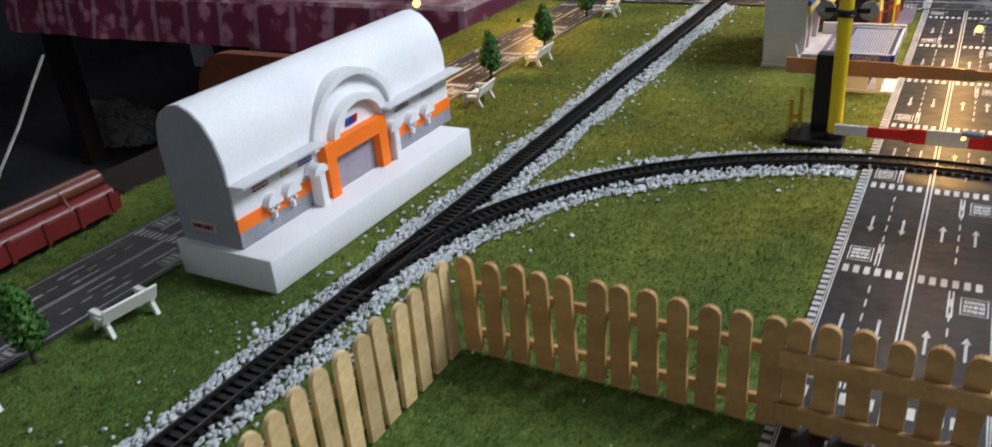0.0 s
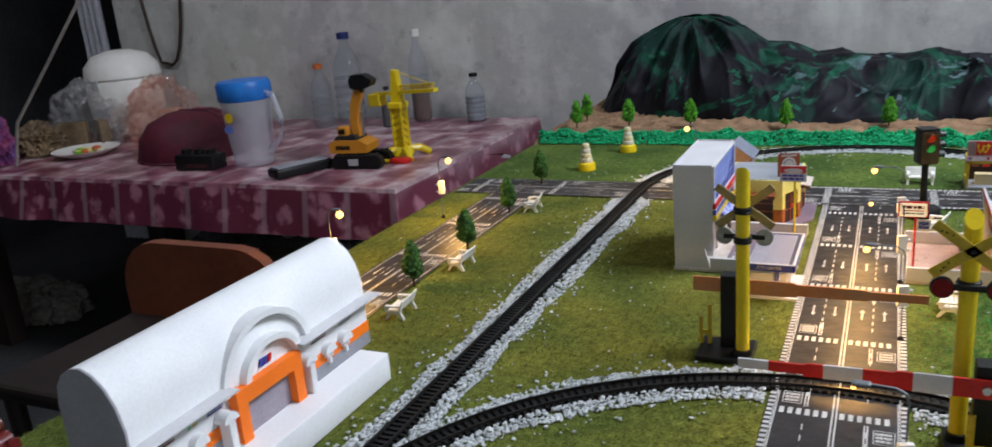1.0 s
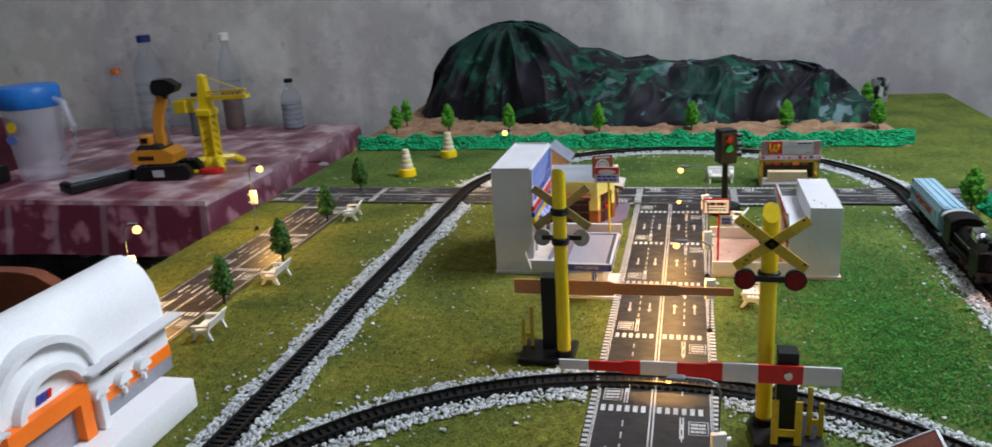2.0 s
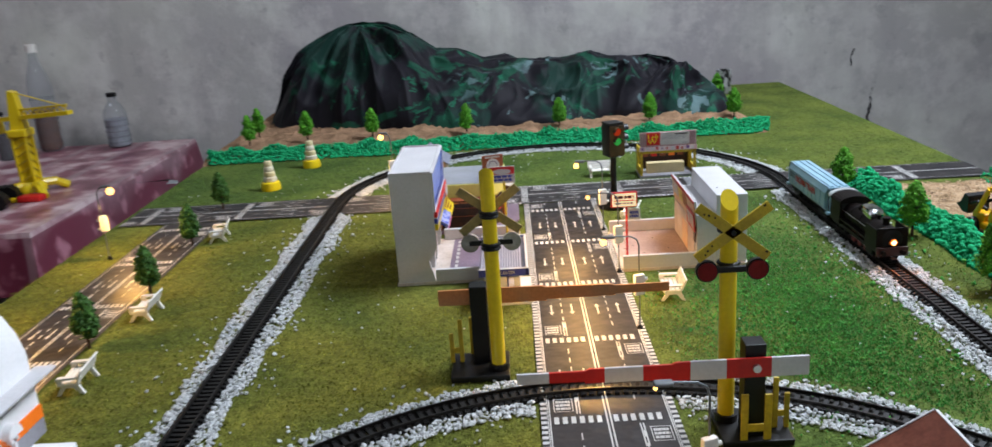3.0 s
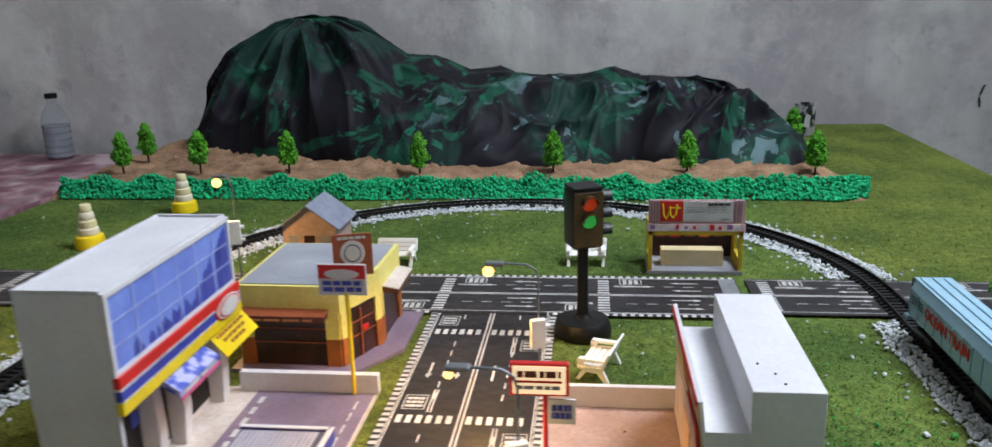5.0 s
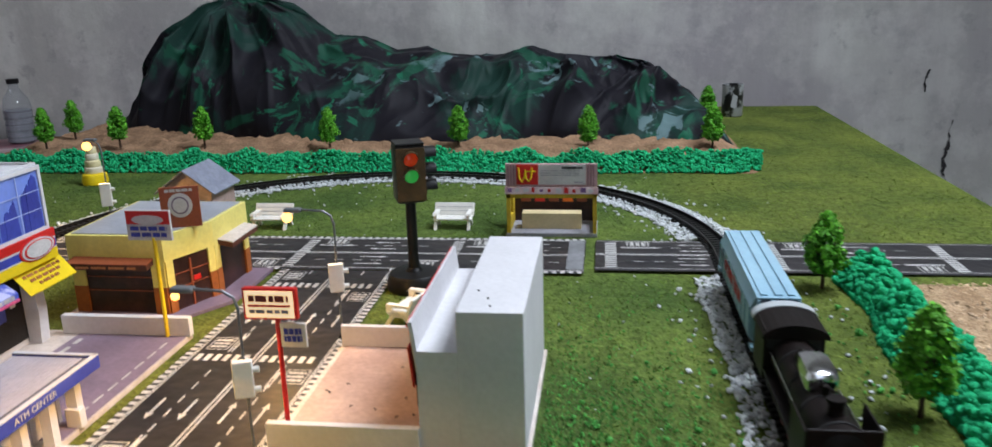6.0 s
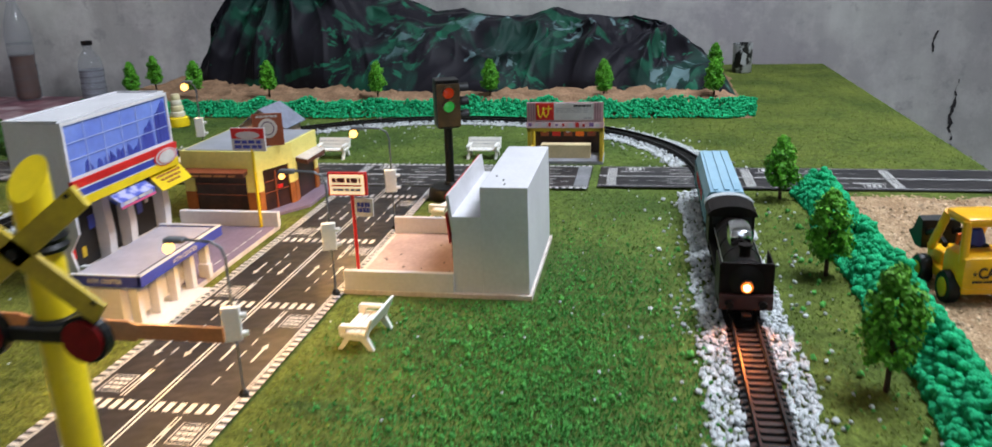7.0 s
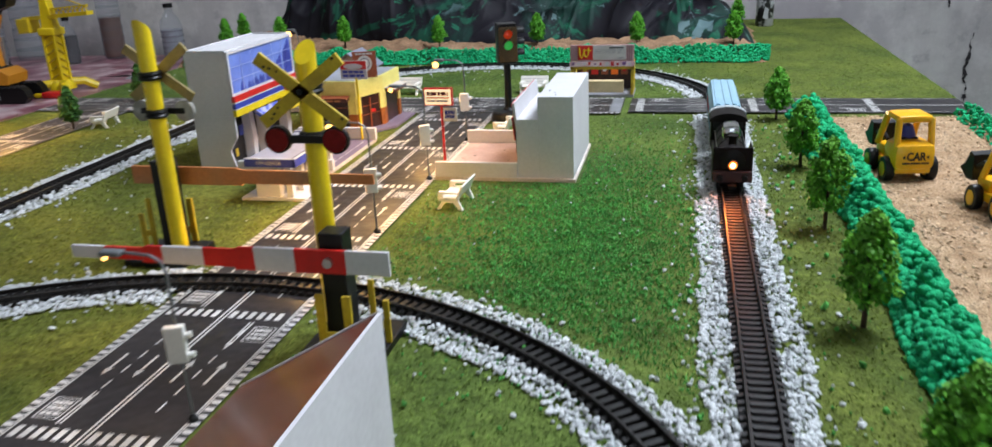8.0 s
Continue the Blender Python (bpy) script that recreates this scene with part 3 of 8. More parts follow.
lamp("added_west_light", "AREA", 11.0, (0.86, 0.87, 1.0), look((-2.1, 0.75, TOP - 0.09), (-2.0, 1.3, 0)), 1.2, 0.4)
# cool fill light added before the solid south wall, behind the camera
lamp("south_cool_fill", "AREA", 11.0, (0.72, 0.82, 1.0), look((0.6, SOUTH_Y + 0.05, 0.5), (0.3, 2.0, 0.2)), 1.0, 1.8)

# ---- layout table ----
WX, EX, SY, NY = -0.675, 0.752, -1.3, 1.79
table = thing("layout_table", "low wide chipboard table under the model layout", "table", pose(0, 0, FLOOR))
H = -FLOOR
part("tabletop", box(B(), WX, EX, SY, NY, H - 0.02, H - 0.003), BOARD, table)
for x in (WX + 0.06, EX - 0.06):
    for y in (SY + 0.06, 0.3, NY - 0.06):
        part("leg", box(B(), x - 0.025, x + 0.025, y - 0.025, y + 0.025, 0, H - 0.02, bevel=0.003), SHADED_WOOD, table)
bm = B()
bmesh.ops.create_grid(bm, x_segments=90, y_segments=190, size=0.5, matrix=Matrix.Translation(((WX + EX) / 2, (SY + NY) / 2, 0)) @ Matrix.Diagonal((EX - WX, NY - SY, 1, 1)))
for v in bm.verts:
    v.co.z = 0.0012 * noise.noise(v.co * 7) - 0.0006
    if v.is_boundary:
        v.co.z = -0.003
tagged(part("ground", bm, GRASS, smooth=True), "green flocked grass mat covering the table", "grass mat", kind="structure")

# ---- tracks ----
CX, RAD, LX, RX, FAR_Y, NEAR_Y = 0.055, 0.366, -0.311, 0.421, 0.711, -0.318


def arc(cy, a0, a1, n):
    return [(CX + RAD * math.cos(a0 + (a1 - a0) * i / n), cy + RAD * math.sin(a0 + (a1 - a0) * i / n)) for i in range(n + 1)]


LINES = {
    "straight_track": [[(LX, -1.0 + 1.711 * i / 100) for i in range(101)], [(RX, -1.0 + 1.711 * i / 100) for i in range(101)]],
    "curved_track": [arc(FAR_Y, 0, math.pi, 100), arc(NEAR_Y, 0, math.pi, 100)],
}
bm = B()
box(bm, -0.013, 0.013, -0.0021, 0.0021, 0.0008, 0.0040)
for s in (-1, 1):
    box(bm, s * 0.0086 - 0.0026, s * 0.0086 + 0.0026, -0.0016, 0.0016, 0.0040, 0.0046)
TIE_MESH = bpy.data.meshes.new("sleeper")
bm.to_mesh(TIE_MESH)
bm.free()
TIE_MESH.materials.append(TIE)


def ribbon(bm, pts, off, w, z0, z1):
    """A strip that follows a line at a side distance."""
    rows = []
    for i, p in enumerate(pts):
        a, b = Vector(pts[max(i - 1, 0)]), Vector(pts[min(i + 1, len(pts) - 1)])
        d = (b - a).normalized()
        nrm = Vector((d.y, -d.x))
        q = Vector(p)
        lo, hi = q + nrm * (off - w), q + nrm * (off + w)
        rows.append([bm.verts.new((*c, z)) for c, z in ((lo, z0), (lo, z1), (hi, z1), (hi, z0))])
    for a, b in zip(rows, rows[1:]):
        for i in range(3):
            bm.faces.new((a[i], a[i + 1], b[i + 1], b[i]))
    return bm


TRACKS = []
for name, lines in LINES.items():
    for pts in lines:
        t = thing(name, "black plastic model railway track laid on the grass mat", "railway track", group="model railway tracks")
        TRACKS.append((t, pts))
        part("track_bed", ribbon(B(), pts, 0, 0.0128, 0.0, 0.0016), BED, t)
        for s in (-1, 1):
            part("rail", ribbon(B(), pts, s * 0.0083, 0.0008, 0.004, 0.0072), RAIL, t)

# ---- ballast ----
PEBBLES = [lump(k, 1, 0.34, 0.66) for k in range(10)]
ALL_PTS = np.array([p for _, pts in TRACKS for a, b in zip(pts, pts[1:]) for p in (a, ((a[0] + b[0]) / 2, (a[1] + b[1]) / 2))])


def on_road(x, y):
    return (-0.006 < x < 0.118 and y < 0.665) or 0.660 < y < 0.775


for t, pts in TRACKS:
    rng = np.random.RandomState(int(abs(pts[0][0] * 1000 + pts[50][1] * 77)) + 3)
    spots = []
    length = sum(math.dist(a, b) for a, b in zip(pts, pts[1:]))
    for _ in range(int(length * 6000)):
        k = rng.uniform(0, len(pts) - 1.001)
        i = int(k)
        a, b = Vector(pts[i]), Vector(pts[i + 1])
        d = (b - a).normalized()
        q = a.lerp(b, k - i)
        patch = 0.5 + 0.5 * noise.noise(Vector((q.x * 14, q.y * 14, 3.0)))
        far_edge = 0.0225 + 0.017 * patch
        off = 0.0135 + (far_edge - 0.0125) * rng.uniform(0, 1) ** 1.1
        if rng.uniform() < 0.08:
            off += rng.exponential(0.011)
        off *= rng.choice((-1, 1))
        x, y = q.x + d.y * off, q.y - d.x * off
        if on_road(x, y) or (-0.48 < x < -0.368 and -0.35 < y < -0.05):
            continue
        if np.min(np.hypot(ALL_PTS[:, 0] - x, ALL_PTS[:, 1] - y)) < 0.0132:
            continue
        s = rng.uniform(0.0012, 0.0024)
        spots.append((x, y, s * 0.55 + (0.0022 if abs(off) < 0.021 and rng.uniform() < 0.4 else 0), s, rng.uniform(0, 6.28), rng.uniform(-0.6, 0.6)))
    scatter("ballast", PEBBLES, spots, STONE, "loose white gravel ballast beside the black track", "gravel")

# ---- printed paper roads ----
PERIOD, RW = 0.156, 0.112


def kerb_marks(bm, u, v0, v1, w=0.0052, step=0.0078):
    v = v0
    while v < v1:
        quad(bm, u, u + w, v, min(v + step * 0.52, v1), 0.0017)
        v += step


SHEET_BACK = surf("pale_grey_paper", (0.22, 0.225, 0.235), 0.6, (0.15, 0.155, 0.16), scale=40, fine=260, var=0.15, bump=0.1)


def paper_road(name, label, w, v0, v1, first, m, kerbs, seed):
    """A long printed sheet: u across, v along. kerbs: (side, start, end)."""
    t = thing(name, label, "paper road", m, group="printed paper roads", kind="structure")
    bm = B()
    n = int((v1 - v0) / 0.02)
    rng = random.Random(seed)
    grid = [[bm.verts.new((w * i / 4, v0 + (v1 - v0) * k / n, 0.0012 + 0.0003 * rng.random())) for i in range(5)] for k in range(n + 1)]
    for a, b in zip(grid, grid[1:]):
        for i in range(4):
            bm.faces.new((a[i], a[i + 1], b[i + 1], b[i]))
    part("paper_sheet", bm, PAPER_ROAD, t, smooth=True)
    bm, z = B(), 0.0018
    lanes = [w * f for f in (0.175, 0.375, 0.625, 0.825)]
    for c in (0.480, 0.508):
        quad(bm, w * c - 0.0007, w * c + 0.0007, v0, v1, z)
    for c in (0.055, 0.945):
        quad(bm, w * c - 0.0005, w * c + 0.0005, v0, v1, z)
    v = first
    while v < v1:
        for half in (0.085, 0.53):
            for i in range(6):
                u = w * (half + 0.064 * i)
                if v0 < v - 0.0065 and v + 0.0065 < v1:
                    quad(bm, u, u + w * 0.036, v - 0.0055, v + 0.0055, z)
        for i in range(6):
            for c in (0.275, 0.725):
                a = v + 0.030 + i * 0.019
                if v0 < a and a + 0.009 < v1:
                    quad(bm, w * c - 0.0006, w * c + 0.0006, a, a + 0.010, z)
        for c, a, b in ((0.265, 0.010, 0.045), (0.287, 0.010, 0.045), (0.713, 0.111, 0.146), (0.735, 0.111, 0.146)):
            if v0 < v + a and v + b < v1:
                quad(bm, w * c - 0.0006, w * c + 0.0006, v + a, v + b, z)
        for j, u in enumerate(lanes):
            up = 1 if j > 1 else -1
            c = v + 0.077 - up * 0.004
            if not (v0 < c - 0.015 and c + 0.015 < v1):
                continue
            quad(bm, u - 0.0009, u + 0.0009, c - 0.011, c + 0.011, z)
            tip = c + up * 0.017
            bm.faces.new([bm.verts.new(p) for p in ((u - 0.0028, tip - up * 0.008, z), (u + 0.0028, tip - up * 0.008, z), (u, tip, z))])
        for u0, a in ((0.09, 0.014), (0.775, 0.118)):
            x0, x1, y0, y1 = w * u0, w * (u0 + 0.15), v + a, v + a + 0.022
            if not (v0 < y0 and y1 < v1):
                continue
            for e in ((x0, x1, y0, y0 + 0.0008), (x0, x1, y1 - 0.0008, y1), (x0, x0 + 0.0008, y0, y1), (x1 - 0.0008, x1, y0, y1)):
                quad(bm, *e, z)
            bars(bm, x0 + 0.002, x1 - 0.002, y0 + 0.0025, y1 - 0.0025, z, 3, seed + int(v * 1000), 0.35)
        v += PERIOD
    part("road_marking", bm, PRINT_WHITE, t)
    if kerbs:
        bk, bw = B(), B()
        for side, a, b in kerbs:
            u = -0.0015 if side == "l" else w - 0.0037
            quad(bk, u, u + 0.0052, a, b, 0.00155)
            kerb_marks(bw, u, a, b)
            quad(bw, u + (0.0057 if side == "l" else -0.0013), u + (0.0065 if side == "l" else -0.0005), a, b, 0.0018)
        part("kerb_strip", bk, PRINT_BLACK, t)
        part("kerb_mark", bw, PRINT_WHITE, t)
    return t


paper_road("road", "dark printed paper road with white lane arrows and crossings", RW, -1.1, 0.664, -6 * PERIOD - 0.004, pose(0, 0, 0), [("l", -1.1, 0.664), ("r", -1.1, 0.664)], 1)
paper_road("road_side", "dark printed paper road beside the table edge", 0.096, -1.1, 0.664, -7 * PERIOD + 0.005, pose(-0.583, 0, 0), [], 2)
paper_road("road_cross", "dark printed paper cross street with white markings", 0.106, -0.288, 0.66, -0.625, pose(0, 0.664, 0.0006, 0, 0, 90), [("r", -0.286, 0.09), ("l", -0.286, -0.105), ("l", 0.005, 0.02)], 3)
east_street = paper_road("road_cross_east", "second paper street sheet with a curled pale corner", 0.096, -0.745, -0.298, -0.625, pose(0, 0.674, 0.0006, 0, 0, 90), [], 4)
# corners of the sheets that have lifted off the grass, showing the pale back
for x0, x1, y0, y1, lift in ((0.300, 0.287, 0.682, 0.770, 0.0055), (0.270, 0.288, 0.690, 0.664, 0.004)):
    bm = B()
    rows = []
    for i in range(9):
        f = i / 8
        a = Vector((x0 + (x1 - x0) * f * 0.9, y0 + (y1 - y0) * 0.10 * f))
        b = Vector((x0 + (x1 - x0) * f, y1 - (y1 - y0) * 0.35 * f))
        rows.append([bm.verts.new((*(a.lerp(b, g / 6)), 0.0026 + lift * f ** 1.7 * (1 - 0.5 * g / 6))) for g in range(7)])
    for a, b in zip(rows, rows[1:]):
        for g in range(6):
            bm.faces.new((a[g], b[g], b[g + 1], a[g + 1]))
    part("curled_corner", bm, SHEET_BACK, east_street, "pale grey curled paper corner", smooth=True)
bm = quad(B(), 0.271, 0.287, 0.672, 0.766, 0.0027)
tagged(part("road_band", bm, SHEET_BACK), "pale grey printed crossing band on the paper street", "road marking", kind="structure")


# ---- station ----
def station():
    t = thing("station", "white foam model railway station with barrel roof and orange band", "model station", pose(-0.372, -0.345, 0))
    L = 0.300
    part("platform", box(B(), -0.101, 0.001, -0.001, L, 0, 0.030, bevel=0.0022), FOAM, t, "thick white foam platform", smooth=True)
    y0, y1 = 0.006, 0.318
    fx = -0.034
    prof = [(fx, 0.030), (fx, 0.100), (-0.0385, 0.118), (-0.046, 0.132), (-0.056, 0.141), (-0.067, 0.1455), (-0.078, 0.144), (-0.088, 0.138), (-0.095, 0.128), (-0.0985, 0.112), (-0.098, 0.085), (-0.0965, 0.03)]
    part("barrel_body", prism(B(), prof, "y", y0 + 0.0015, y1), FOAM, t, "smooth white barrel roof and wall", smooth=True)
    # end greyer than the foam: shade on the south side is in its colour
    part("end_panel", prism(B(), [(x * 1.0 - 0.0002, z) for x, z in prof], "y", y0 - 0.0005, y0 + 0.0013), SHADED_END, t, "end panel painted pale grey for its shaded side")
    # canopy ledge in two lengths with the portal between them
    for a, b in ((y0, 0.107), (0.195, y1 + 0.009)):
        part("canopy", box(B(), fx - 0.001, fx + 0.016, a, b, 0.083, 0.0845), CARD, t, "thin white projecting canopy")
    part("grey_band", box(B(), fx, fx + 0.0012, y0, y1, 0.0302, 0.044), GREY_PRINT, t, "grey painted lower band")
    for a, b in ((y0, 0.094), (0.214, y1)):
        part("orange_band", box(B(), fx, fx + 0.0016, a, b, 0.044, 0.055), ORANGE, t, "orange painted band")
    for a in (0.044, 0.066, 0.244, 0.272):
        hood = part("window_hood", prism(B(), [(a + 0.0088 * math.cos(q), 0.0535 + 0.0095 * math.sin(q)) for q in [math.pi * k / 12 for k in range(13)]], "x", fx, fx + 0.0075), FOAM, t, "half-round white window hood")
        part("hood_post", box(B(), fx, fx + 0.0055, a - 0.0014, a + 0.0014, 0.0420, 0.0535), FOAM, hood)
        part("hood_sill", box(B(), fx, fx + 0.0055, a - 0.0050, a + 0.0050, 0.0485, 0.0510), FOAM, hood)
    # orange portal round a flat lilac panel, tinted dim for the opening's shade
    p0, p1 = 0.108, 0.195
    part("portal_shade", box(B(), fx, fx + 0.0016, p0 + 0.014, p1 - 0.012, 0.030, 0.064), ENTRANCE_SHADE, t, "flat panel tinted dim for the shaded entrance opening")
    bm = B()
    prism(bm, [(p0, 0.0305), (p0, 0.078), (p1, 0.078), (p1, 0.0305), (p1 - 0.012, 0.0305), (p1 - 0.012, 0.064), (p0 + 0.012, 0.064), (p0 + 0.012, 0.0305)], "x", fx, fx + 0.010)
    part("portal_frame", bm, ORANGE, t, "bright orange entrance frame")
    for a, b in ((p0 - 0.009, p0), (p1, p1 + 0.009)):
        part("portal_step", box(B(), fx, fx + 0.005, a, b, 0.048, 0.060), ORANGE, t)
    for a in (p0 - 0.016, p1 + 0.007):
        part("pillar", box(B(), fx + 0.001, fx + 0.013, a, a + 0.008, 0.030, 0.062, bevel=0.001), FOAM, t)
        part("pillar_arch", prism(B(), [(a + 0.004 + 0.0085 * math.cos(q), 0.060 + 0.0085 * math.sin(q)) for q in [math.pi * i / 10 for i in range(11)]], "x", fx + 0.001, fx + 0.013), FOAM, t)
    # two arches over the portal
    for r, th in ((0.060, 0.0065), (0.039, 0.007)):
        cy, cz, vs = (0.1615, 0.0745, 0.92) if r > 0.05 else (0.1630, 0.0755, 0.80)
        ring = [(cy + q[0], cz + q[1]) for q in [(r * math.cos(math.pi * i / 24), r * vs * math.sin(math.pi * i / 24)) for i in range(25)] + [((r - th) * math.cos(math.pi * i / 24), (r - th) * vs * math.sin(math.pi * i / 24)) for i in range(24, -1, -1)]]
        part("arch", prism(B(), ring, "x", fx - 0.034, fx + 0.004 + (0 if r > 0.05 else 0.004)), FOAM, t, "white foam arch")
    part("arch_panel", box(B(), fx - 0.012, fx + 0.001, 0.118, 0.198, 0.070, 0.080), FOAM, t)
    # signs under the canopy and on the end, as plain shapes
    for a, b, mt in ((0.028, 0.046, RED_PLASTIC), (0.060, 0.064, MOSS), (0.065, 0.071, YELLOW_CARD), (0.082, 0.100, NAVY_PRINT), (0.222, 0.234, PRINT_BLACK), (0.234, 0.246, RED_PLASTIC), (0.268, 0.290, GREY_PRINT)):
        part("sign", bars(B(), a, b, 0.0690, 0.0745, 0, 2, int(a * 999), 0.35), mt, t, m=Matrix.Translation((fx + 0.0010, 0, 0)) @ EAST)
    for k, mt in enumerate((NAVY_PRINT, NAVY_PRINT, RED)):
        part("emblem", prism(B(), [(0.1490 + k * 0.0055, 0.0815), (0.1530 + k * 0.0055, 0.0815), (0.1555 + k * 0.0055, 0.0880), (0.1515 + k * 0.0055, 0.0880)], "x", fx - 0.002, fx + 0.002), mt, t)
    part("end_sign", box(B(), -0.082, -0.056, y0 - 0.0022, y0 - 0.0006, 0.042, 0.050), CARD_EDGE, t)
    bm = bars(B(), -0.080, -0.058, 0.0435, 0.0485, 0, 1, 8, 0.2)
    part("end_sign_print", bm, RED_PLASTIC, t, m=face_at(0, y0 - 0.0026, 0, SOUTH))
    return t


SHADED_END = surf("shaded_end_grey", (0.33, 0.32, 0.35), 0.7, scale=20, fine=300, var=0.08, bump=0.05)
ENTRANCE_SHADE = surf("dim_lilac_shade", (0.36, 0.32, 0.37), 0.6, scale=30, fine=300, var=0.12, bump=0.03)
station()


# ---- picket fence ----
def picket_mesh(w, h, d, material, name):
    pts = [(-w / 2, 0.0), (w / 2, 0.0)] + [(w / 2 * math.cos(a), h - w / 2 + w / 2 * math.sin(a)) for a in [math.pi * i / 8 for i in range(9)]]
    me = bpy.data.meshes.new(name)
    bm = prism(B(), pts, "y", -d / 2, d / 2)
    bmesh.ops.recalc_face_normals(bm, faces=bm.faces)
    bm.to_mesh(me)
    bm.free()
    me.materials.append(material)
    return me


PICKET, PICKET2 = picket_mesh(0.0118, 0.071, 0.0036, WOOD, "picket"), picket_mesh(0.0118, 0.071, 0.0036, WOOD2, "picket")


def fence(label, m, count, step, mesh, material, rail_side, wide=0.005):
    t = thing("picket_fence", label, "fence", m, group="wooden picket fences")
    rng = random.Random(count)
    for i in range(count):
        link("picket", mesh, t, "", pose(i * step + rng.uniform(-0.0006, 0.0006), 0, rng.uniform(0, 0.001), rng.uniform(-1.5, 1.5), rng.uniform(-1.5, 1.5), rng.uniform(-2, 2)))
    a, b = -0.008, (count - 1) * step + 0.008
    y = rail_side * 0.0042
    for z in (0.012, 0.047):
        part("fence_rail", box(B(), a, b, y - 0.0018, y + 0.0018, z - wide / 2, z + wide / 2 + 0.002, bevel=0.0008), material, t)
    return t


fence("honey-coloured wooden picket fence with rounded tops standing on grass", pose(-0.191, -0.352, 0), 12, 0.0172, PICKET2, WOOD2, 1)
fence("pale wooden picket fence with rounded tops along the track", pose(-0.2015, -0.362, 0, 0, 0, -90), 34, 0.0176, PICKET, WOOD, -1)
fence("honey-coloured wooden fence gate with broad rails facing outward", pose(0.0105, -0.350, 0, 0, 0, -1.5), 14, 0.0166, PICKET2, WOOD2, -1, 0.009)


# ---- corner store with billboard ----
SIGN_LILAC = surf("lilac_blue_print", (0.42, 0.42, 0.66), 0.45, (0.06, 0.09, 0.42), scale=110, fine=400, var=0.1, bump=0, ramp=(0.45, 0.55))
SIGN_PINK = surf("pink_edge_print", (0.66, 0.10, 0.22), 0.45, scale=60, fine=400, var=0.1, bump=0)


def store():
    t = thing("corner_store", "white card model store with blue billboard and striped fascia", "model shop", pose(-0.162, 0.334, 0))
    part("base_plate", box(B(), -0.001, 0.150, -0.001, 0.168, 0.0, 0.0035), CARD_EDGE, t)
    part("yard", quad(B(), 0.060, 0.149, 0.004, 0.166, 0.0041), LILAC, t, "lilac grey printed paving")
    part("upper_body", box(B(), 0, 0.050, 0, 0.158, 0.070, 0.140, bevel=0.0005), CARD, t, "plain white card upper storey")
    part("lower_body", box(B(), 0.0005, 0.030, 0.0005, 0.157, 0.0035, 0.070), CARD, t)
    part("side_wing", prism(B(), [(0.030, 0.0036), (0.046, 0.0036), (0.040, 0.030), (0.0505, 0.046), (0.0505, 0.070), (0.030, 0.070)], "y", 0.0002, 0.003), CARD, t)
    part("shop_window", box(B(), 0.030, 0.0308, 0.006, 0.150, 0.008, 0.064), BLACK_MATT, t, "dark printed shop window")
    rng = random.Random(4)
    for i in range(9):
        a, z = 0.012 + i * 0.0145, rng.uniform(0.012, 0.04)
        part("window_goods", box(B(), 0.0305, 0.0314, a, a + rng.uniform(0.005, 0.010), z, z + rng.uniform(0.006, 0.014)), (RED, YELLOW_CARD, NAVY_PRINT, PRINT_WHITE, ORANGE_BROWN)[i % 5], t)
    for a in (0.050, 0.083, 0.142):
        part("column", prism(B(), [(0.031, 0.0036), (0.041, 0.0036), (0.043, 0.030), (0.040, 0.072), (0.031, 0.072)], "y", a, a + 0.010), CARD, t)
    # billboard, stripes and sign, facing the street
    fx = 0.0503
    part("billboard", box(B(), fx, fx + 0.0010, 0.003, 0.155, 0.094, 0.137), SKY_PRINT, t, "pale blue printed window picture")
    bm = B()
    for i in range(46):
        y = 0.006 + rng.uniform(0, 1) ** 0.7 * 0.146
        top = 0.096 + max(0.0, (y - 0.095)) * 0.55 + rng.uniform(0, 0.006)
        w = rng.uniform(0.003, 0.009)
        y = min(y, 0.153 - w)
        prism(bm, [(y, 0.0945), (y + w, 0.0945), (y + w * 0.85, top), (y + w * 0.4, top + 0.003), (y + w * 0.1, top)], "x", fx + 0.001, fx + 0.0012 + i * 0.00001)
    part("billboard_shade", bm, NAVY_PRINT, t, "dark blue printed tree shapes")
    bm = B()
    for y in (0.028, 0.053, 0.079, 0.104, 0.130):
        box(bm, fx + 0.0017, fx + 0.0019, y, y + 0.0007, 0.0945, 0.1365)
    for z in (0.108, 0.122):
        box(bm, fx + 0.0017, fx + 0.0019, 0.003, 0.155, z, z + 0.0006)
    part("window_bar", bm, SKY_LINE, t)
    for e in ((0.0, 0.158, 0.137, 0.140), (0.0, 0.158, 0.0915, 0.094), (0.0, 0.003, 0.094, 0.137), (0.155, 0.158, 0.094, 0.137)):
        part("billboard_frame", box(B(), fx, fx + 0.0022, *e), CARD, t)
    for z0, z1, mt in ((0.0850, 0.0915, RED), (0.0835, 0.0850, PRINT_WHITE), (0.0775, 0.0835, BLUE), (0.0765, 0.0775, PRINT_WHITE), (0.069, 0.0765, YELLOW)):
        part("fascia_stripe", box(B(), fx, fx + 0.004, 0.0, 0.160, z0, z1), mt, t)
    for r, mt, dx in ((1.0, RED, 0.0), (0.9, PRINT_WHITE, 0.0006), (0.78, RED, 0.0010), (0.70, PRINT_WHITE, 0.0013)):
        pts = [(0.138 + 0.020 * r * math.cos(a), 0.0815 + 0.0085 * r * math.sin(a)) for a in [2 * math.pi * i / 24 for i in range(24)]]
        part("sign_oval", prism(B(), pts, "x", fx + 0.004, fx + 0.0046 + dx), mt, t)
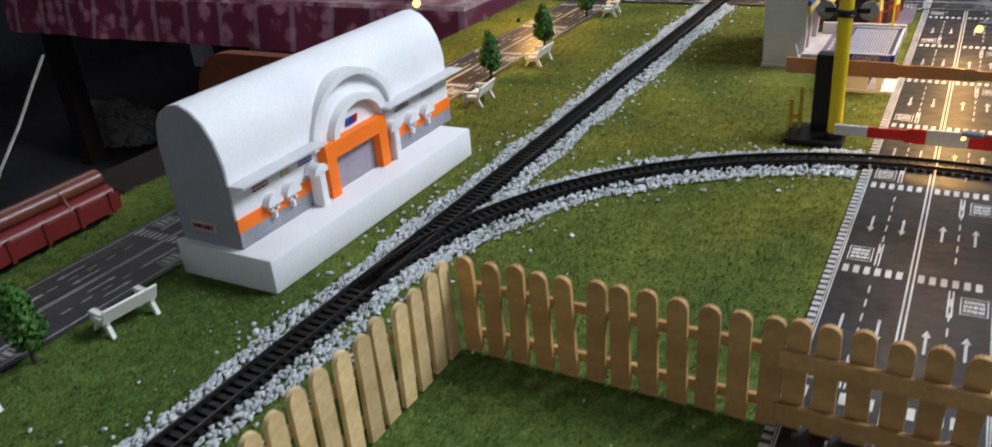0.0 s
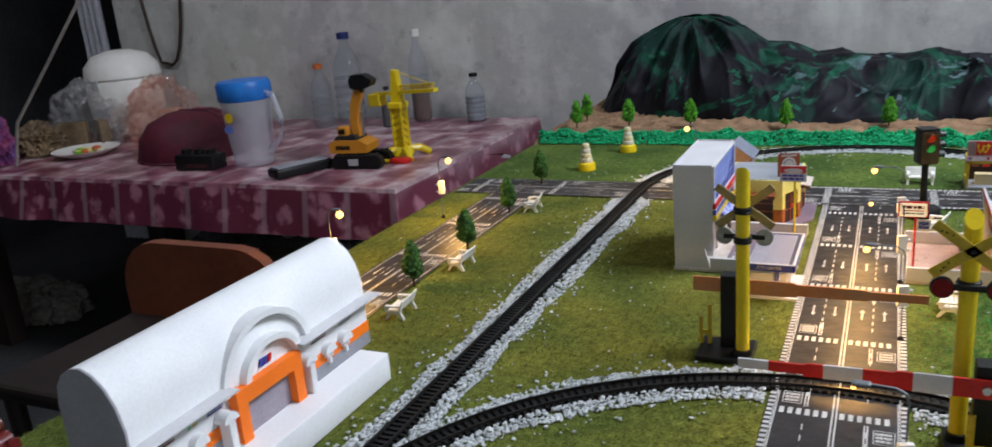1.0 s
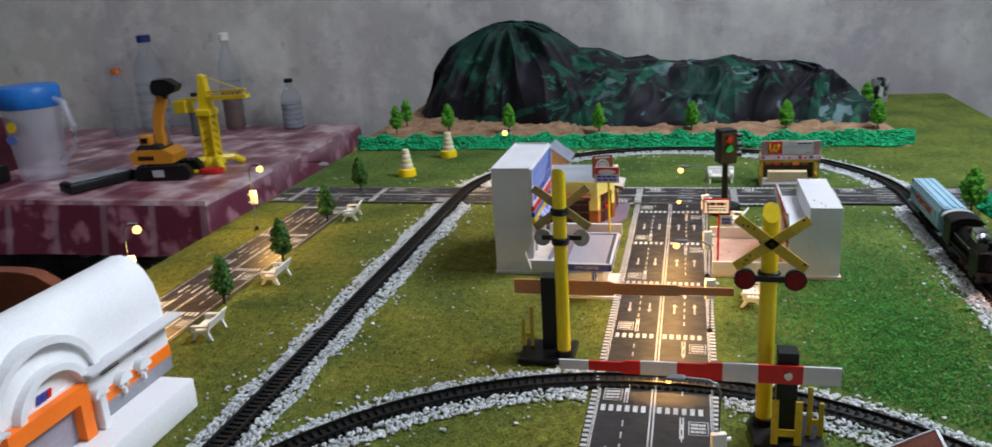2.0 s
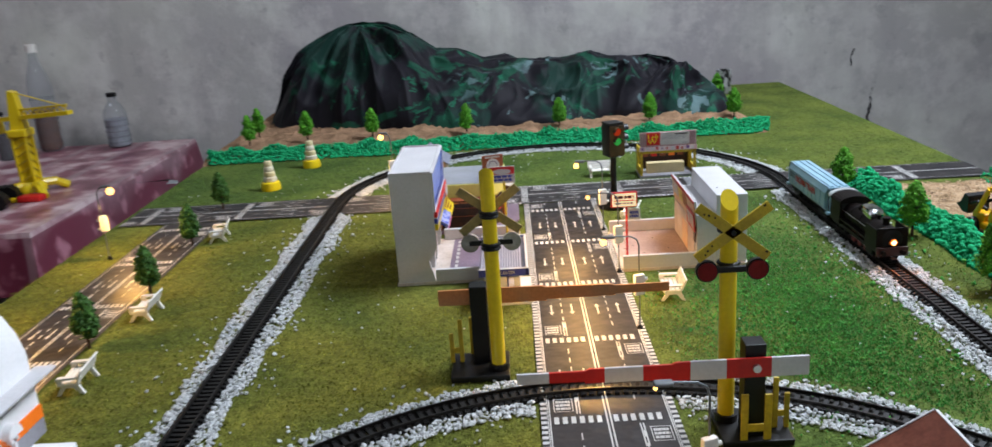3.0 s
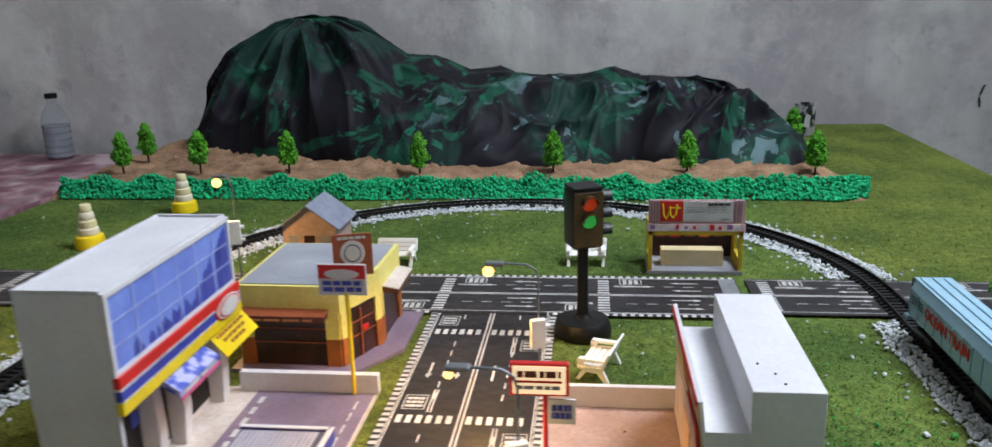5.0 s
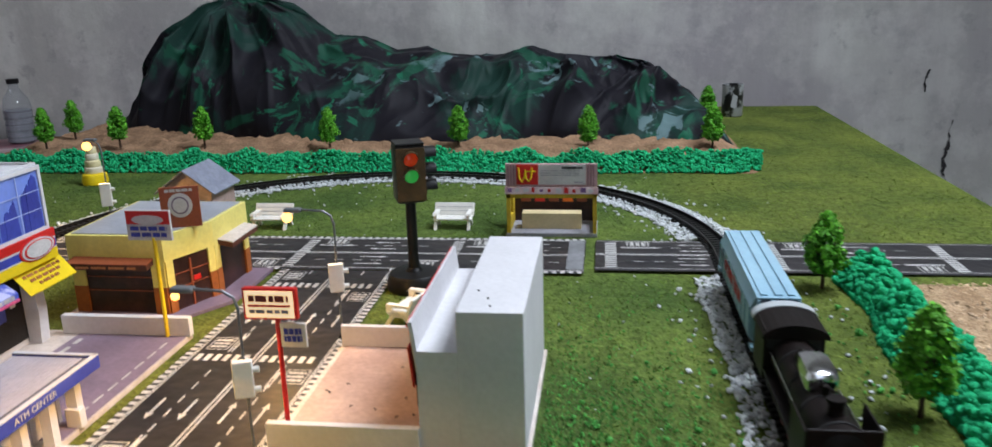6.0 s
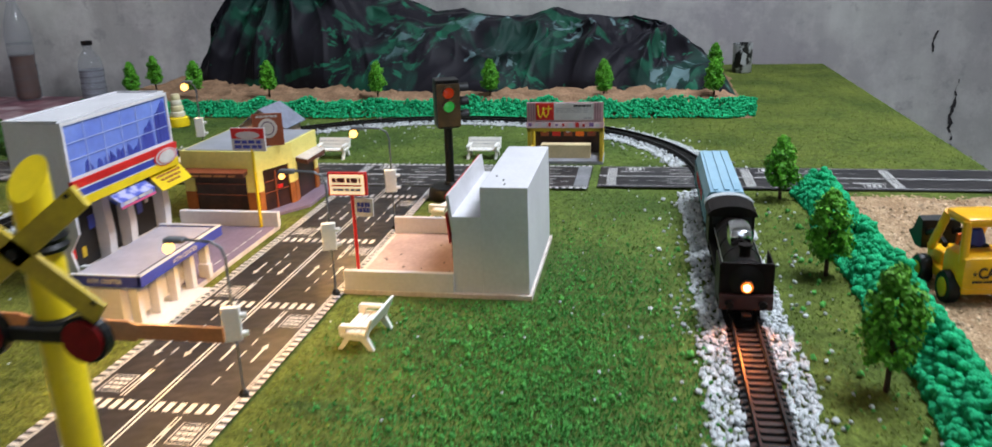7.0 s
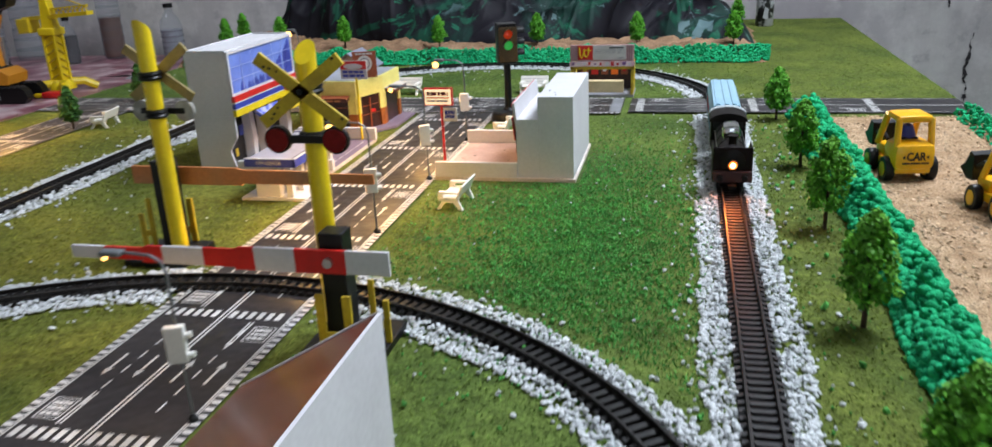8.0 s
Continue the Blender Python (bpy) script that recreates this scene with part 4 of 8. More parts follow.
    part("awning", prism(B(), [(fx, 0.068), (fx + 0.012, 0.054), (fx + 0.012, 0.0532), (fx, 0.0672)], "y", 0.112, 0.166), YELLOW, t, "yellow sloping awning")
    bm = B()
    slope = Matrix.Translation((fx, 0, 0.0684)) @ Matrix.Rotation(radians(49.4), 4, "Y")
    for row, (y, far) in enumerate(((0.118, 0.160), (0.122, 0.156), (0.128, 0.150))):
        while y < far:
            w = rng.uniform(0.003, 0.007)
            box(bm, 0.004 + row * 0.0042, 0.0062 + row * 0.0042, y, min(y + w, far), 0, 0.0004, m=slope)
            y += w + 0.0016
    part("awning_print", bm, ORANGE_BROWN, t)
    part("hanging_sign", prism(B(), [(fx, 0.069), (fx + 0.012, 0.061), (fx + 0.012, 0.056), (fx, 0.064)], "y", 0.046, 0.100), SIGN_LILAC, t, "lilac and blue printed hanging sign")
    part("hanging_sign_edge", box(B(), fx + 0.0119, fx + 0.0128, 0.046, 0.100, 0.0548, 0.0568), SIGN_PINK, t)
    bm = bars(B(), 0.050, 0.096, 0.0575, 0.0605, 0, 1, 12, 0.1)
    part("hanging_sign_print", bm, PRINT_WHITE, t, m=Matrix.Translation((fx + 0.0125, 0, 0)) @ EAST)
    # low wall round the yard
    part("yard_wall", box(B(), 0.046, 0.152, 0.161, 0.167, 0.0035, 0.019, bevel=0.0005), CARD, t, "low white yard wall")
    part("yard_wall", box(B(), 0.142, 0.152, 0.020, 0.026, 0.0035, 0.016, bevel=0.0005), CARD, t)
    part("yard_wall", box(B(), 0.0465, 0.112, -0.0008, 0.0040, 0.0035, 0.0190, bevel=0.0005), CARD, t)
    for e in ((0.0, 0.050, 0.0, 0.0022), (0.0, 0.050, 0.1558, 0.158), (0.0, 0.0018, 0.0022, 0.1558), (0.0482, 0.050, 0.0022, 0.1558)):
        part("roof_rim", box(B(), *e, 0.1402, 0.1418), CARD, t, "raised white roof rim")
    for i in range(7):
        part("paving_line", quad(B(), 0.066, 0.070, 0.045 + i * 0.016, 0.055 + i * 0.016, 0.0044), PRINT_WHITE, t)
        part("paving_line", quad(B(), 0.139, 0.1405, 0.034 + i * 0.017, 0.046 + i * 0.017, 0.0044), PRINT_WHITE, t)
    return t


SKY_LINE = surf("pale_print_line", (0.45, 0.52, 0.78), 0.4, scale=40, fine=300, var=0.05, bump=0)
store()


def cash_kiosk():
    t = thing("cash_kiosk", "small white card kiosk with ribbed roof and blue fascia", "model kiosk", pose(-0.066, 0.258, 0))
    part("base_plate", box(B(), -0.004, 0.066, -0.003, 0.078, 0.0, 0.003), CARD, t)
    part("body", box(B(), 0.012, 0.038, 0, 0.104, 0.003, 0.043), CARD, t, "plain white card walls")
    for i in range(4):
        y = 0.010 + i * 0.025
        part("doorway", box(B(), 0.038, 0.0386, y, y + 0.015, 0.004, 0.036), GREY_PRINT, t)
        part("machine", box(B(), 0.0386, 0.0396, y + 0.003, y + 0.012, 0.010, 0.026), NAVY_PRINT, t, "blue printed cash machine")
        part("machine_screen", box(B(), 0.0396, 0.0400, y + 0.004, y + 0.011, 0.018, 0.023), PRINT_WHITE, t)
    for i in range(5):
        part("column", box(B(), 0.046, 0.053, -0.001 + i * 0.025, 0.005 + i * 0.025, 0.003, 0.044), CARD, t)
    roof = part("roof", box(B(), 0.008, 0.060, -0.006, 0.110, 0.043, 0.0445), RIB_GREY, t, "grey ribbed roof")
    for i in range(16):
        part("roof_rib", box(B(), 0.0095 + i * 0.0029, 0.0115 + i * 0.0029, -0.004, 0.108, 0.0445, 0.0452), PALE_RIB, roof)
    for e in ((0.007, 0.062, -0.009, -0.006), (0.007, 0.062, 0.110, 0.113), (0.060, 0.063, -0.009, 0.113)):
        part("fascia", box(B(), *e, 0.0375, 0.0455), BLUE, t, "blue fascia board")
        part("fascia_cap", box(B(), e[0], e[1], e[2], e[3], 0.0455, 0.0463), CARD, t)
    words("ATM CENTER", 0.0052, PRINT_WHITE, t, face_at(0.034, -0.0093, 0.0415, SOUTH), width=0.028)
    words("ATM CENTER", 0.0052, PRINT_WHITE, t, face_at(0.0634, 0.052, 0.0415, EAST), width=0.036)
    return t


RIB_GREY = surf("grey_rib_print", (0.085, 0.08, 0.10), 0.45, scale=60, fine=300, var=0.1, bump=0.03)
PALE_RIB = surf("pale_rib_print", (0.42, 0.40, 0.45), 0.4, scale=60, fine=300, var=0.08, bump=0.03)
cash_kiosk()


# ---- yellow doughnut shop ----
AWNING = surf("dark_brown_awning_print", (0.13, 0.042, 0.024), 0.5, (0.07, 0.022, 0.014), scale=60, fine=300, var=0.15)


def yellow_shop():
    t = thing("yellow_shop", "pale yellow card shop with dark brown windows and roof signs", "model shop", pose(-0.134, 0.545, 0))
    out = [(0.0, 0.0), (0.083, -0.002), (0.103, 0.045), (0.104, 0.112), (0.0, 0.112)]
    part("base_plate", prism(B(), [(-0.006, -0.012), (0.095, -0.012), (0.124, 0.034), (0.124, 0.118), (-0.006, 0.118)], "z", 0, 0.003), LILAC, t, "lilac printed pavement plate")

    def wall_box(i, a, b, z0, z1, depth, mt, name, label=""):
        p, q = Vector(out[i]), Vector(out[(i + 1) % 5])
        d = (q - p).normalized()
        nrm = Vector((d.y, -d.x))
        L = (q - p).length
        s, e = p + d * (L * a), p + d * (L * b)
        pts = [s, e, e + nrm * depth, s + nrm * depth]
        return part(name, prism(B(), [tuple(v) for v in pts], "z", z0, z1), mt, t, label)
    part("body", prism(B(), out, "z", 0.003, 0.049), BROWN_GLASS, t, "dark brown printed shop windows")
    part("upper_wall", prism(B(), [(-0.0015, -0.0015), (0.084, -0.0035), (0.1045, 0.0445), (0.1055, 0.1135), (-0.0015, 0.1135)], "z", 0.048, 0.070), PALE_YELLOW, t, "pale yellow upper wall")
    part("roof", prism(B(), [(0.002, 0.002), (0.081, 0.000), (0.101, 0.046), (0.102, 0.110), (0.002, 0.110)], "z", 0.070, 0.0708), ROOF_GREY, t, "flat grey roof")
    for i in (0, 1, 2):
        for a, b in ((0.0, 0.14), (0.86, 1.0)):
            wall_box(i, a, b, 0.026, 0.048, 0.0016, PALE_YELLOW, "pier_upper")
            wall_box(i, a, b, 0.003, 0.026, 0.0019, ORANGE_BROWN, "pier_lower")
    wall_box(3, 0, 1, 0.003, 0.046, 0.0012, PALE_YELLOW, "back_wall")
    wall_box(4, 0, 1, 0.003, 0.046, 0.0012, PALE_YELLOW, "side_wall")
    wall_box(1, 0.47, 0.50, 0.003, 0.044, 0.0012, BROWN_SIGN, "door_bar")
    for z in (0.022, 0.034):
        wall_box(1, 0.14, 0.86, z, z + 0.0005, 0.0010, BROWN_SIGN, "glazing_bar")
        wall_box(0, 0.14, 0.86, z, z + 0.0008, 0.0010, BROWN_SIGN, "glazing_bar")
    wall_box(1, 0.52, 0.66, 0.024, 0.028, 0.0014, RED, "door_sign")
    part("awning", prism(B(), [(-0.001, 0.051), (-0.014, 0.0485), (-0.014, 0.044), (-0.001, 0.0465)], "x", 0.004, 0.074), AWNING, t, "dark brown window awning")
    part("awning_edge", prism(B(), [(-0.001, 0.0520), (-0.0145, 0.0495), (-0.0145, 0.0486), (-0.001, 0.0511)], "x", 0.0035, 0.0745), BROWN_SIGN, t)
    part("awning_print", bars(B(), 0.012, 0.066, 0.045, 0.0475, 0, 1, 5, 0.2), CARDBOARD, t, m=face_at(0, -0.0144, 0, SOUTH))
    part("awning", prism(B(), [(0.104, 0.051), (0.118, 0.0485), (0.118, 0.044), (0.104, 0.0465)], "y", 0.052, 0.106), AWNING, t, "dark brown window awning")
    part("awning_edge", prism(B(), [(0.104, 0.0520), (0.1185, 0.0495), (0.1185, 0.0486), (0.104, 0.0511)], "y", 0.0515, 0.1065), CARD_EDGE, t)
    # square brown sign with a ring, turned to the corner
    sg = part("roof_sign", box(B(), -0.0195, 0.0195, -0.0012, 0.0012, 0.0, 0.040), BROWN_SIGN, t, "square brown roof sign with pale ring", m=pose(0.0895, 0.024, 0.0708, 0, 0, 18) @ Matrix.Diagonal((0.80, 1, 0.86, 1)))
    for r1, mt in ((0.0122, PRINT_WHITE), (0.0088, LILAC), (0.0072, PRINT_WHITE)):
        pts = [(r1 * math.cos(a), 0.022 + r1 * math.sin(a)) for a in [2 * math.pi * i / 28 for i in range(28)]]
        part("sign_ring", prism(B(), pts, "y", -0.0012 - (0.0128 - r1) * 0.12 - 0.0004, -0.0012), mt, sg)
    part("sign_print", bars(B(), -0.014, 0.014, 0.0350, 0.0385, 0, 1, 3, 0.2), PRINT_WHITE, sg, m=face_at(0, -0.0016, 0, SOUTH))
    return t


yellow_shop()


def pole_sign():
    t = thing("pole_sign", "red and white shop sign on a yellow pole", "sign", pose(-0.028, 0.494, 0))
    part("pole", cyl(B(), (0, 0, 0.003), (0, 0, 0.084), 0.0016, seg=10), YELLOW, t)
    b = part("board", box(B(), -0.020, 0.015, -0.001, 0.001, 0.082, 0.105), PRINT_WHITE, t, "white sign board with red band")
    part("band", box(B(), -0.0195, 0.0145, -0.0014, -0.001, 0.0945, 0.1045), RED, b)
    part("oval", prism(B(), [(-0.0025 + 0.0125 * math.cos(a), 0.0980 + 0.0036 * math.sin(a)) for a in [2 * math.pi * i / 20 for i in range(20)]], "y", -0.0018, -0.0013), PRINT_WHITE, b)
    part("print", bars(B(), -0.017, 0.012, 0.084, 0.0935, 0, 2, 6, 0.3), NAVY_PRINT, b, m=face_at(0, -0.0013, 0, SOUTH))
    return t


pole_sign()


# ---- white house ----
CREAM_PRINT = surf("cream_print", (0.70, 0.56, 0.38), 0.5, (0.72, 0.42, 0.24), scale=60, fine=300, var=0.1, bump=0.03)
SHOP_WALL = surf("pale_shop_wall_print", (0.66, 0.58, 0.56), 0.5, (0.50, 0.41, 0.38), scale=34, fine=260, var=0.1, bump=0.03)


def white_house():
    t = thing("white_card_house", "blank white card building with low-walled pinkish yard", "model house", pose(0.113, 0.340, 0))
    part("base_plate", box(B(), 0, 0.153, 0, 0.150, 0, 0.0035), CARD_EDGE, t, "grubby card base")
    part("yard", quad(B(), 0.004, 0.092, 0.006, 0.146, 0.0042), PINK_YARD, t, "pinkish brown printed yard")
    part("tall_block", box(B(), 0.114, 0.151, 0.003, 0.146, 0.0035, 0.090, bevel=0.0006), CARD, t, "tall plain white block")
    part("low_block", box(B(), 0.091, 0.114, 0.0034, 0.1456, 0.0035, 0.066), CARD, t)
    part("parapet", prism(B(), [(0.0905, 0.058), (0.0925, 0.058), (0.0895, 0.083), (0.0872, 0.0825)], "y", 0.004, 0.1445), CARD, t, "tilted white parapet strip")
    part("shop_front", prism(B(), [(0.0900, 0.052), (0.0910, 0.052), (0.0876, 0.0815), (0.0866, 0.0812)], "y", 0.006, 0.143), CREAM_PRINT, t, "cream and red printed front strip")
    part("front_edge", prism(B(), [(0.0866, 0.0795), (0.0874, 0.0822), (0.0866, 0.0826), (0.0858, 0.0800)], "y", 0.005, 0.144), RED, t, "red upper edge line")
    for i, (a, b) in enumerate(((0.050, 0.074), (0.080, 0.100), (0.106, 0.134))):
        part("front_print", prism(B(), [(0.0886, 0.061), (0.0892, 0.061), (0.0873, 0.0765), (0.0866, 0.0763)], "y", a, b), (ORANGE_BROWN, PALE_YELLOW, PRINT_WHITE)[i], t)
    panel = part("hanging_panel", prism(B(), [(0.0884, 0.044), (0.0894, 0.044), (0.0874, 0.068), (0.0862, 0.068)], "y", 0.004, 0.046), RED, t, "red hanging sign panel with pale marks")
    for y, w in ((0.008, 0.009), (0.020, 0.006), (0.030, 0.011)):
        part("panel_mark", prism(B(), [(0.0878, 0.0475), (0.0884, 0.0475), (0.0868, 0.0640), (0.0862, 0.0640)], "y", y, y + w), PRINT_WHITE, panel)
    part("front_window", box(B(), 0.0898, 0.0909, 0.012, 0.138, 0.006, 0.050), SHOP_WALL, t, "pale pinkish printed shop wall")
    part("front_window", box(B(), 0.0892, 0.0903, 0.052, 0.084, 0.008, 0.040), CREAM_PRINT, t, "tan printed doorway")
    part("front_window", box(B(), 0.0894, 0.0905, 0.008, 0.018, 0.030, 0.050), BROWN_GLASS, t, "small dark printed window")
    for i in range(3):
        part("front_goods", box(B(), 0.0892, 0.0902, 0.024 + i * 0.012, 0.032 + i * 0.012, 0.044, 0.051), (BLACK_MATT, CARD, RED)[i], t)
    for e in ((0.001, 0.091, 0.0005, 0.005), (0.001, 0.091, 0.145, 0.1495)):
        part("yard_wall", box(B(), *e, 0.0035, 0.020, bevel=0.0005), CARD, t, "low white yard wall")
    rng = random.Random(9)
    for i in range(3):
        part("roof_pin", ball(B(), (0.118 + rng.uniform(0, 0.03), 0.012 + (i % 3) * 0.012, 0.0902), 0.0008, 1), BLACK, t)
    for i in range(9):
        part("yard_stain", prism(B(), [(0.004 + 0.002 * math.cos(a) * rng.uniform(0.5, 1), 0.001 * math.sin(a)) for a in [2 * math.pi * k / 7 for k in range(7)]], "z", 0.0043, 0.0045), BROWN_GLASS, t, m=pose(rng.uniform(0.015, 0.08), rng.uniform(0.03, 0.13), 0, 0, 0, rng.uniform(0, 180)))
    return t


white_house()


def red_sign():
    t = thing("lit_roadside_sign", "lit white sign in a red frame on a red pole", "sign", pose(0.121, 0.357, 0))
    part("pole", cyl(B(), (0, 0, 0), (0, 0, 0.078), 0.0014, seg=10), RED, t)
    fr = part("sign_box", box(B(), -0.019, 0.013, -0.0022, 0.0022, 0.078, 0.097, bevel=0.0008), RED, t, "bright red sign frame")
    part("sign_face", box(B(), -0.0172, 0.0112, -0.0028, -0.0021, 0.0795, 0.0955), LIT_FACE, fr, "softly lit white sign face")
    part("sign_band", box(B(), -0.0155, 0.0095, -0.0031, -0.0027, 0.0860, 0.0874), RED, t)
    part("sign_print", bars(B(), -0.0150, 0.0090, 0.0885, 0.0935, 0, 1, 8, 0.2), RED_PLASTIC, t, m=face_at(0, -0.0030, 0, SOUTH))
    part("sign_print", bars(B(), -0.0150, 0.0090, 0.0815, 0.0850, 0, 1, 18, 0.3), GREY_PRINT, t, m=face_at(0, -0.0030, 0, SOUTH))
    b = part("small_board", box(B(), 0.0015, 0.0165, -0.001, 0.001, 0.061, 0.0755), PRINT_WHITE, t, "small white and blue board")
    part("small_board_print", bars(B(), 0.0035, 0.0145, 0.0640, 0.0730, 0, 2, 21, 0.15), BLUE, b, m=face_at(0, -0.0014, 0, SOUTH))
    return t


LIT_FACE = glow("lit_sign_panel", (1.0, 0.74, 0.45), 1.0)
red_sign()


# ---- food stall ----
def stall():
    t = thing("food_stall", "small yellow card food stall with billboard and counter", "model stall", pose(0.204, 0.790, 0))
    w, d = 0.094, 0.050
    part("floor_plate", box(B(), -0.001, w + 0.001, -0.004, d, 0, 0.004), GREY_PRINT, t)
    part("back_wall", box(B(), 0, w, d - 0.002, d, 0.004, 0.050), BROWN_GLASS, t, "dark brown printed back wall")
    for x in (0, w - 0.003):
        part("side_wall", prism(B(), [(0.0, 0.004), (d, 0.004), (d, 0.050), (0.0, 0.050), (0.0, 0.044), (0.030, 0.040), (0.030, 0.018), (0.0, 0.016)], "x", x, x + 0.003), YELLOW_CARD, t, "yellow card side wall")
        part("front_post", box(B(), x - 0.0005, x + 0.0035, -0.003, 0.001, 0.004, 0.046), YELLOW_CARD, t)
    part("lintel", box(B(), -0.001, w + 0.001, -0.003, 0.0, 0.0425, 0.050), YELLOW_CARD, t)
    part("counter", box(B(), 0.014, w - 0.016, 0.014, 0.030, 0.004, 0.021), CREAM, t, "cream counter")
    part("valance", box(B(), -0.002, w + 0.002, -0.0042, -0.0032, 0.0470, 0.0545), PINK_PRINT, t, "pink and purple printed valance")
    rng = random.Random(12)
    for i in range(11):
        x = 0.001 + i * 0.0085
        part("valance_print", box(B(), x, x + rng.uniform(0.003, 0.006), -0.0046, -0.0042, 0.0478 + rng.uniform(0, 0.002), 0.0520 + rng.uniform(0, 0.002)), (VIOLET, RED, CARD)[rng.randrange(3)], t)
    b = part("billboard", box(B(), -0.001, w + 0.001, -0.002, 0.001, 0.0545, 0.079), PINK_CARD, t, "rooftop billboard with red square emblem")
    for x0 in (0.001, w - 0.0095):
        for i in range(3):
            part("billboard_stripe", box(B(), x0 + i * 0.003, x0 + 0.0014 + i * 0.003, -0.0028, -0.002, 0.0555, 0.0780), DUSKY, b)
    part("billboard_panel", box(B(), 0.0335, w - 0.011, -0.0032, -0.002, 0.0570, 0.0780), PRINT_WHITE, b)
    part("emblem_square", box(B(), 0.0105, 0.0335, -0.0032, -0.002, 0.0570, 0.0780), RED, b)
    part("emblem", tube(B(), [(0.0130, -0.0038, 0.0755), (0.0138, -0.0038, 0.0640), (0.0165, -0.0038, 0.0600), (0.0190, -0.0038, 0.0650), (0.0200, -0.0038, 0.0735), (0.0208, -0.0038, 0.0640), (0.0235, -0.0038, 0.0605), (0.0262, -0.0038, 0.0650), (0.0270, -0.0038, 0.0750)], 0.0011, 6), YELLOW, b, "yellow looped emblem")
    part("emblem_bar", box(B(), 0.0190, 0.0310, -0.0040, -0.0033, 0.0705, 0.0720), YELLOW, b)
    part("billboard_print", bars(B(), 0.058, w - 0.014, 0.0735, 0.0765, 0, 1, 31, 0.1), PRINT_BLACK, b, m=face_at(0, -0.0036, 0, SOUTH))
    part("billboard_print", bars(B(), 0.036, w - 0.016, 0.0660, 0.0730, 0, 3, 33, 0.72), GREY_PRINT, b, m=face_at(0, -0.0036, 0, SOUTH))
    part("billboard_print", bars(B(), 0.071, w - 0.014, 0.0585, 0.0605, 0, 1, 35, 0.2), GREY_PRINT, b, m=face_at(0, -0.0036, 0, SOUTH))
    for i, mt in enumerate((YELLOW_CARD, RED, CARD, ORANGE, RED)):
        part("menu_panel", box(B(), 0.010 + i * 0.0155, 0.021 + i * 0.0155, d - 0.0026, d - 0.002, 0.026, 0.041), (BROWN_SIGN, mt)[i % 2], t)
        part("menu_dot", prism(B(), [(0.0155 + i * 0.0155 + 0.0035 * math.cos(a), 0.034 + 0.0035 * math.sin(a)) for a in [2 * math.pi * k / 14 for k in range(14)]], "y", d - 0.0031, d - 0.0027), mt, t)
    return t


CREAM = surf("cream_card", (0.70, 0.58, 0.33), 0.5, scale=40, fine=300, var=0.08, bump=0.03)
VIOLET = surf("violet_print", (0.16, 0.08, 0.24), 0.5, (0.30, 0.16, 0.30), scale=120, fine=500, var=0.1, bump=0)
PINK_PRINT = surf("pink_print", (0.62, 0.36, 0.40), 0.5, (0.75, 0.62, 0.62), scale=90, fine=500, var=0.1, bump=0.03)
DUSKY = surf("dusky_violet_print", (0.34, 0.20, 0.23), 0.5, scale=60, fine=400, var=0.12, bump=0.03)
PINK_CARD = surf("dusky_pink_card", (0.52, 0.33, 0.33), 0.5, scale=60, fine=400, var=0.1, bump=0.03)
stall()


# ---- small grey-roofed house by the track ----
def gable_house(name, label, m, w, L, eave, ridge, roof_a, roof_b, wall_mat, over=0.006):
    t = thing(name, label, "model house", m)
    part("base_plate", box(B(), -w / 2 - 0.004, w / 2 + 0.004, -L / 2 - 0.002, L / 2 + 0.002, 0, 0.002), CARD_EDGE, t)
    part("house_wall", prism(B(), [(-w / 2, 0.002), (w / 2, 0.002), (w / 2, eave), (0, ridge - 0.001), (-w / 2, eave)], "y", -L / 2, L / 2), wall_mat, t)
    k = (ridge - eave) / (w / 2)
    for s, mt in ((-1, roof_a), (1, roof_b)):
        x = s * (w / 2 + over)
        part("roof_slope", prism(B(), [(0, ridge), (x, ridge - k * abs(x)), (x, ridge - k * abs(x) + 0.0016), (0, ridge + 0.0016)], "y", -L / 2 - over, L / 2 + over), mt, t, "card roof slope")
    part("door", box(B(), -0.006, 0.006, -L / 2 - 0.0008, -L / 2, 0.002, eave * 0.75), BROWN_GLASS, t)
    for s in (-1, 1):
        part("window", box(B(), s * w * 0.3 - 0.005, s * w * 0.3 + 0.005, -L / 2 - 0.0008, -L / 2, eave * 0.35, eave * 0.75), GREY_PRINT, t)
    return t


BLUE_GREY = surf("blue_grey_roof_print", (0.24, 0.26, 0.32), 0.5, (0.17, 0.18, 0.23), scale=60, fine=300, var=0.15, bump=0.05)
BRICK_PRINT = surf("brown_tile_print", (0.20, 0.065, 0.04), 0.22, (0.11, 0.03, 0.02), scale=45, fine=300, var=0.2, bump=0.04, spec=0.6)
PINK_WALL = surf("pinkish_wall_print", (0.46, 0.33, 0.29), 0.6, scale=60, fine=300, var=0.15, bump=0.03)
gable_house("grey_roofed_house", "small card house with blue-grey gable roof beside the track", pose(-0.163, 0.832, 0, 0, 0, 0), 0.060, 0.058, 0.046, 0.068, BLUE_GREY, BLUE_GREY, PINK_WALL)


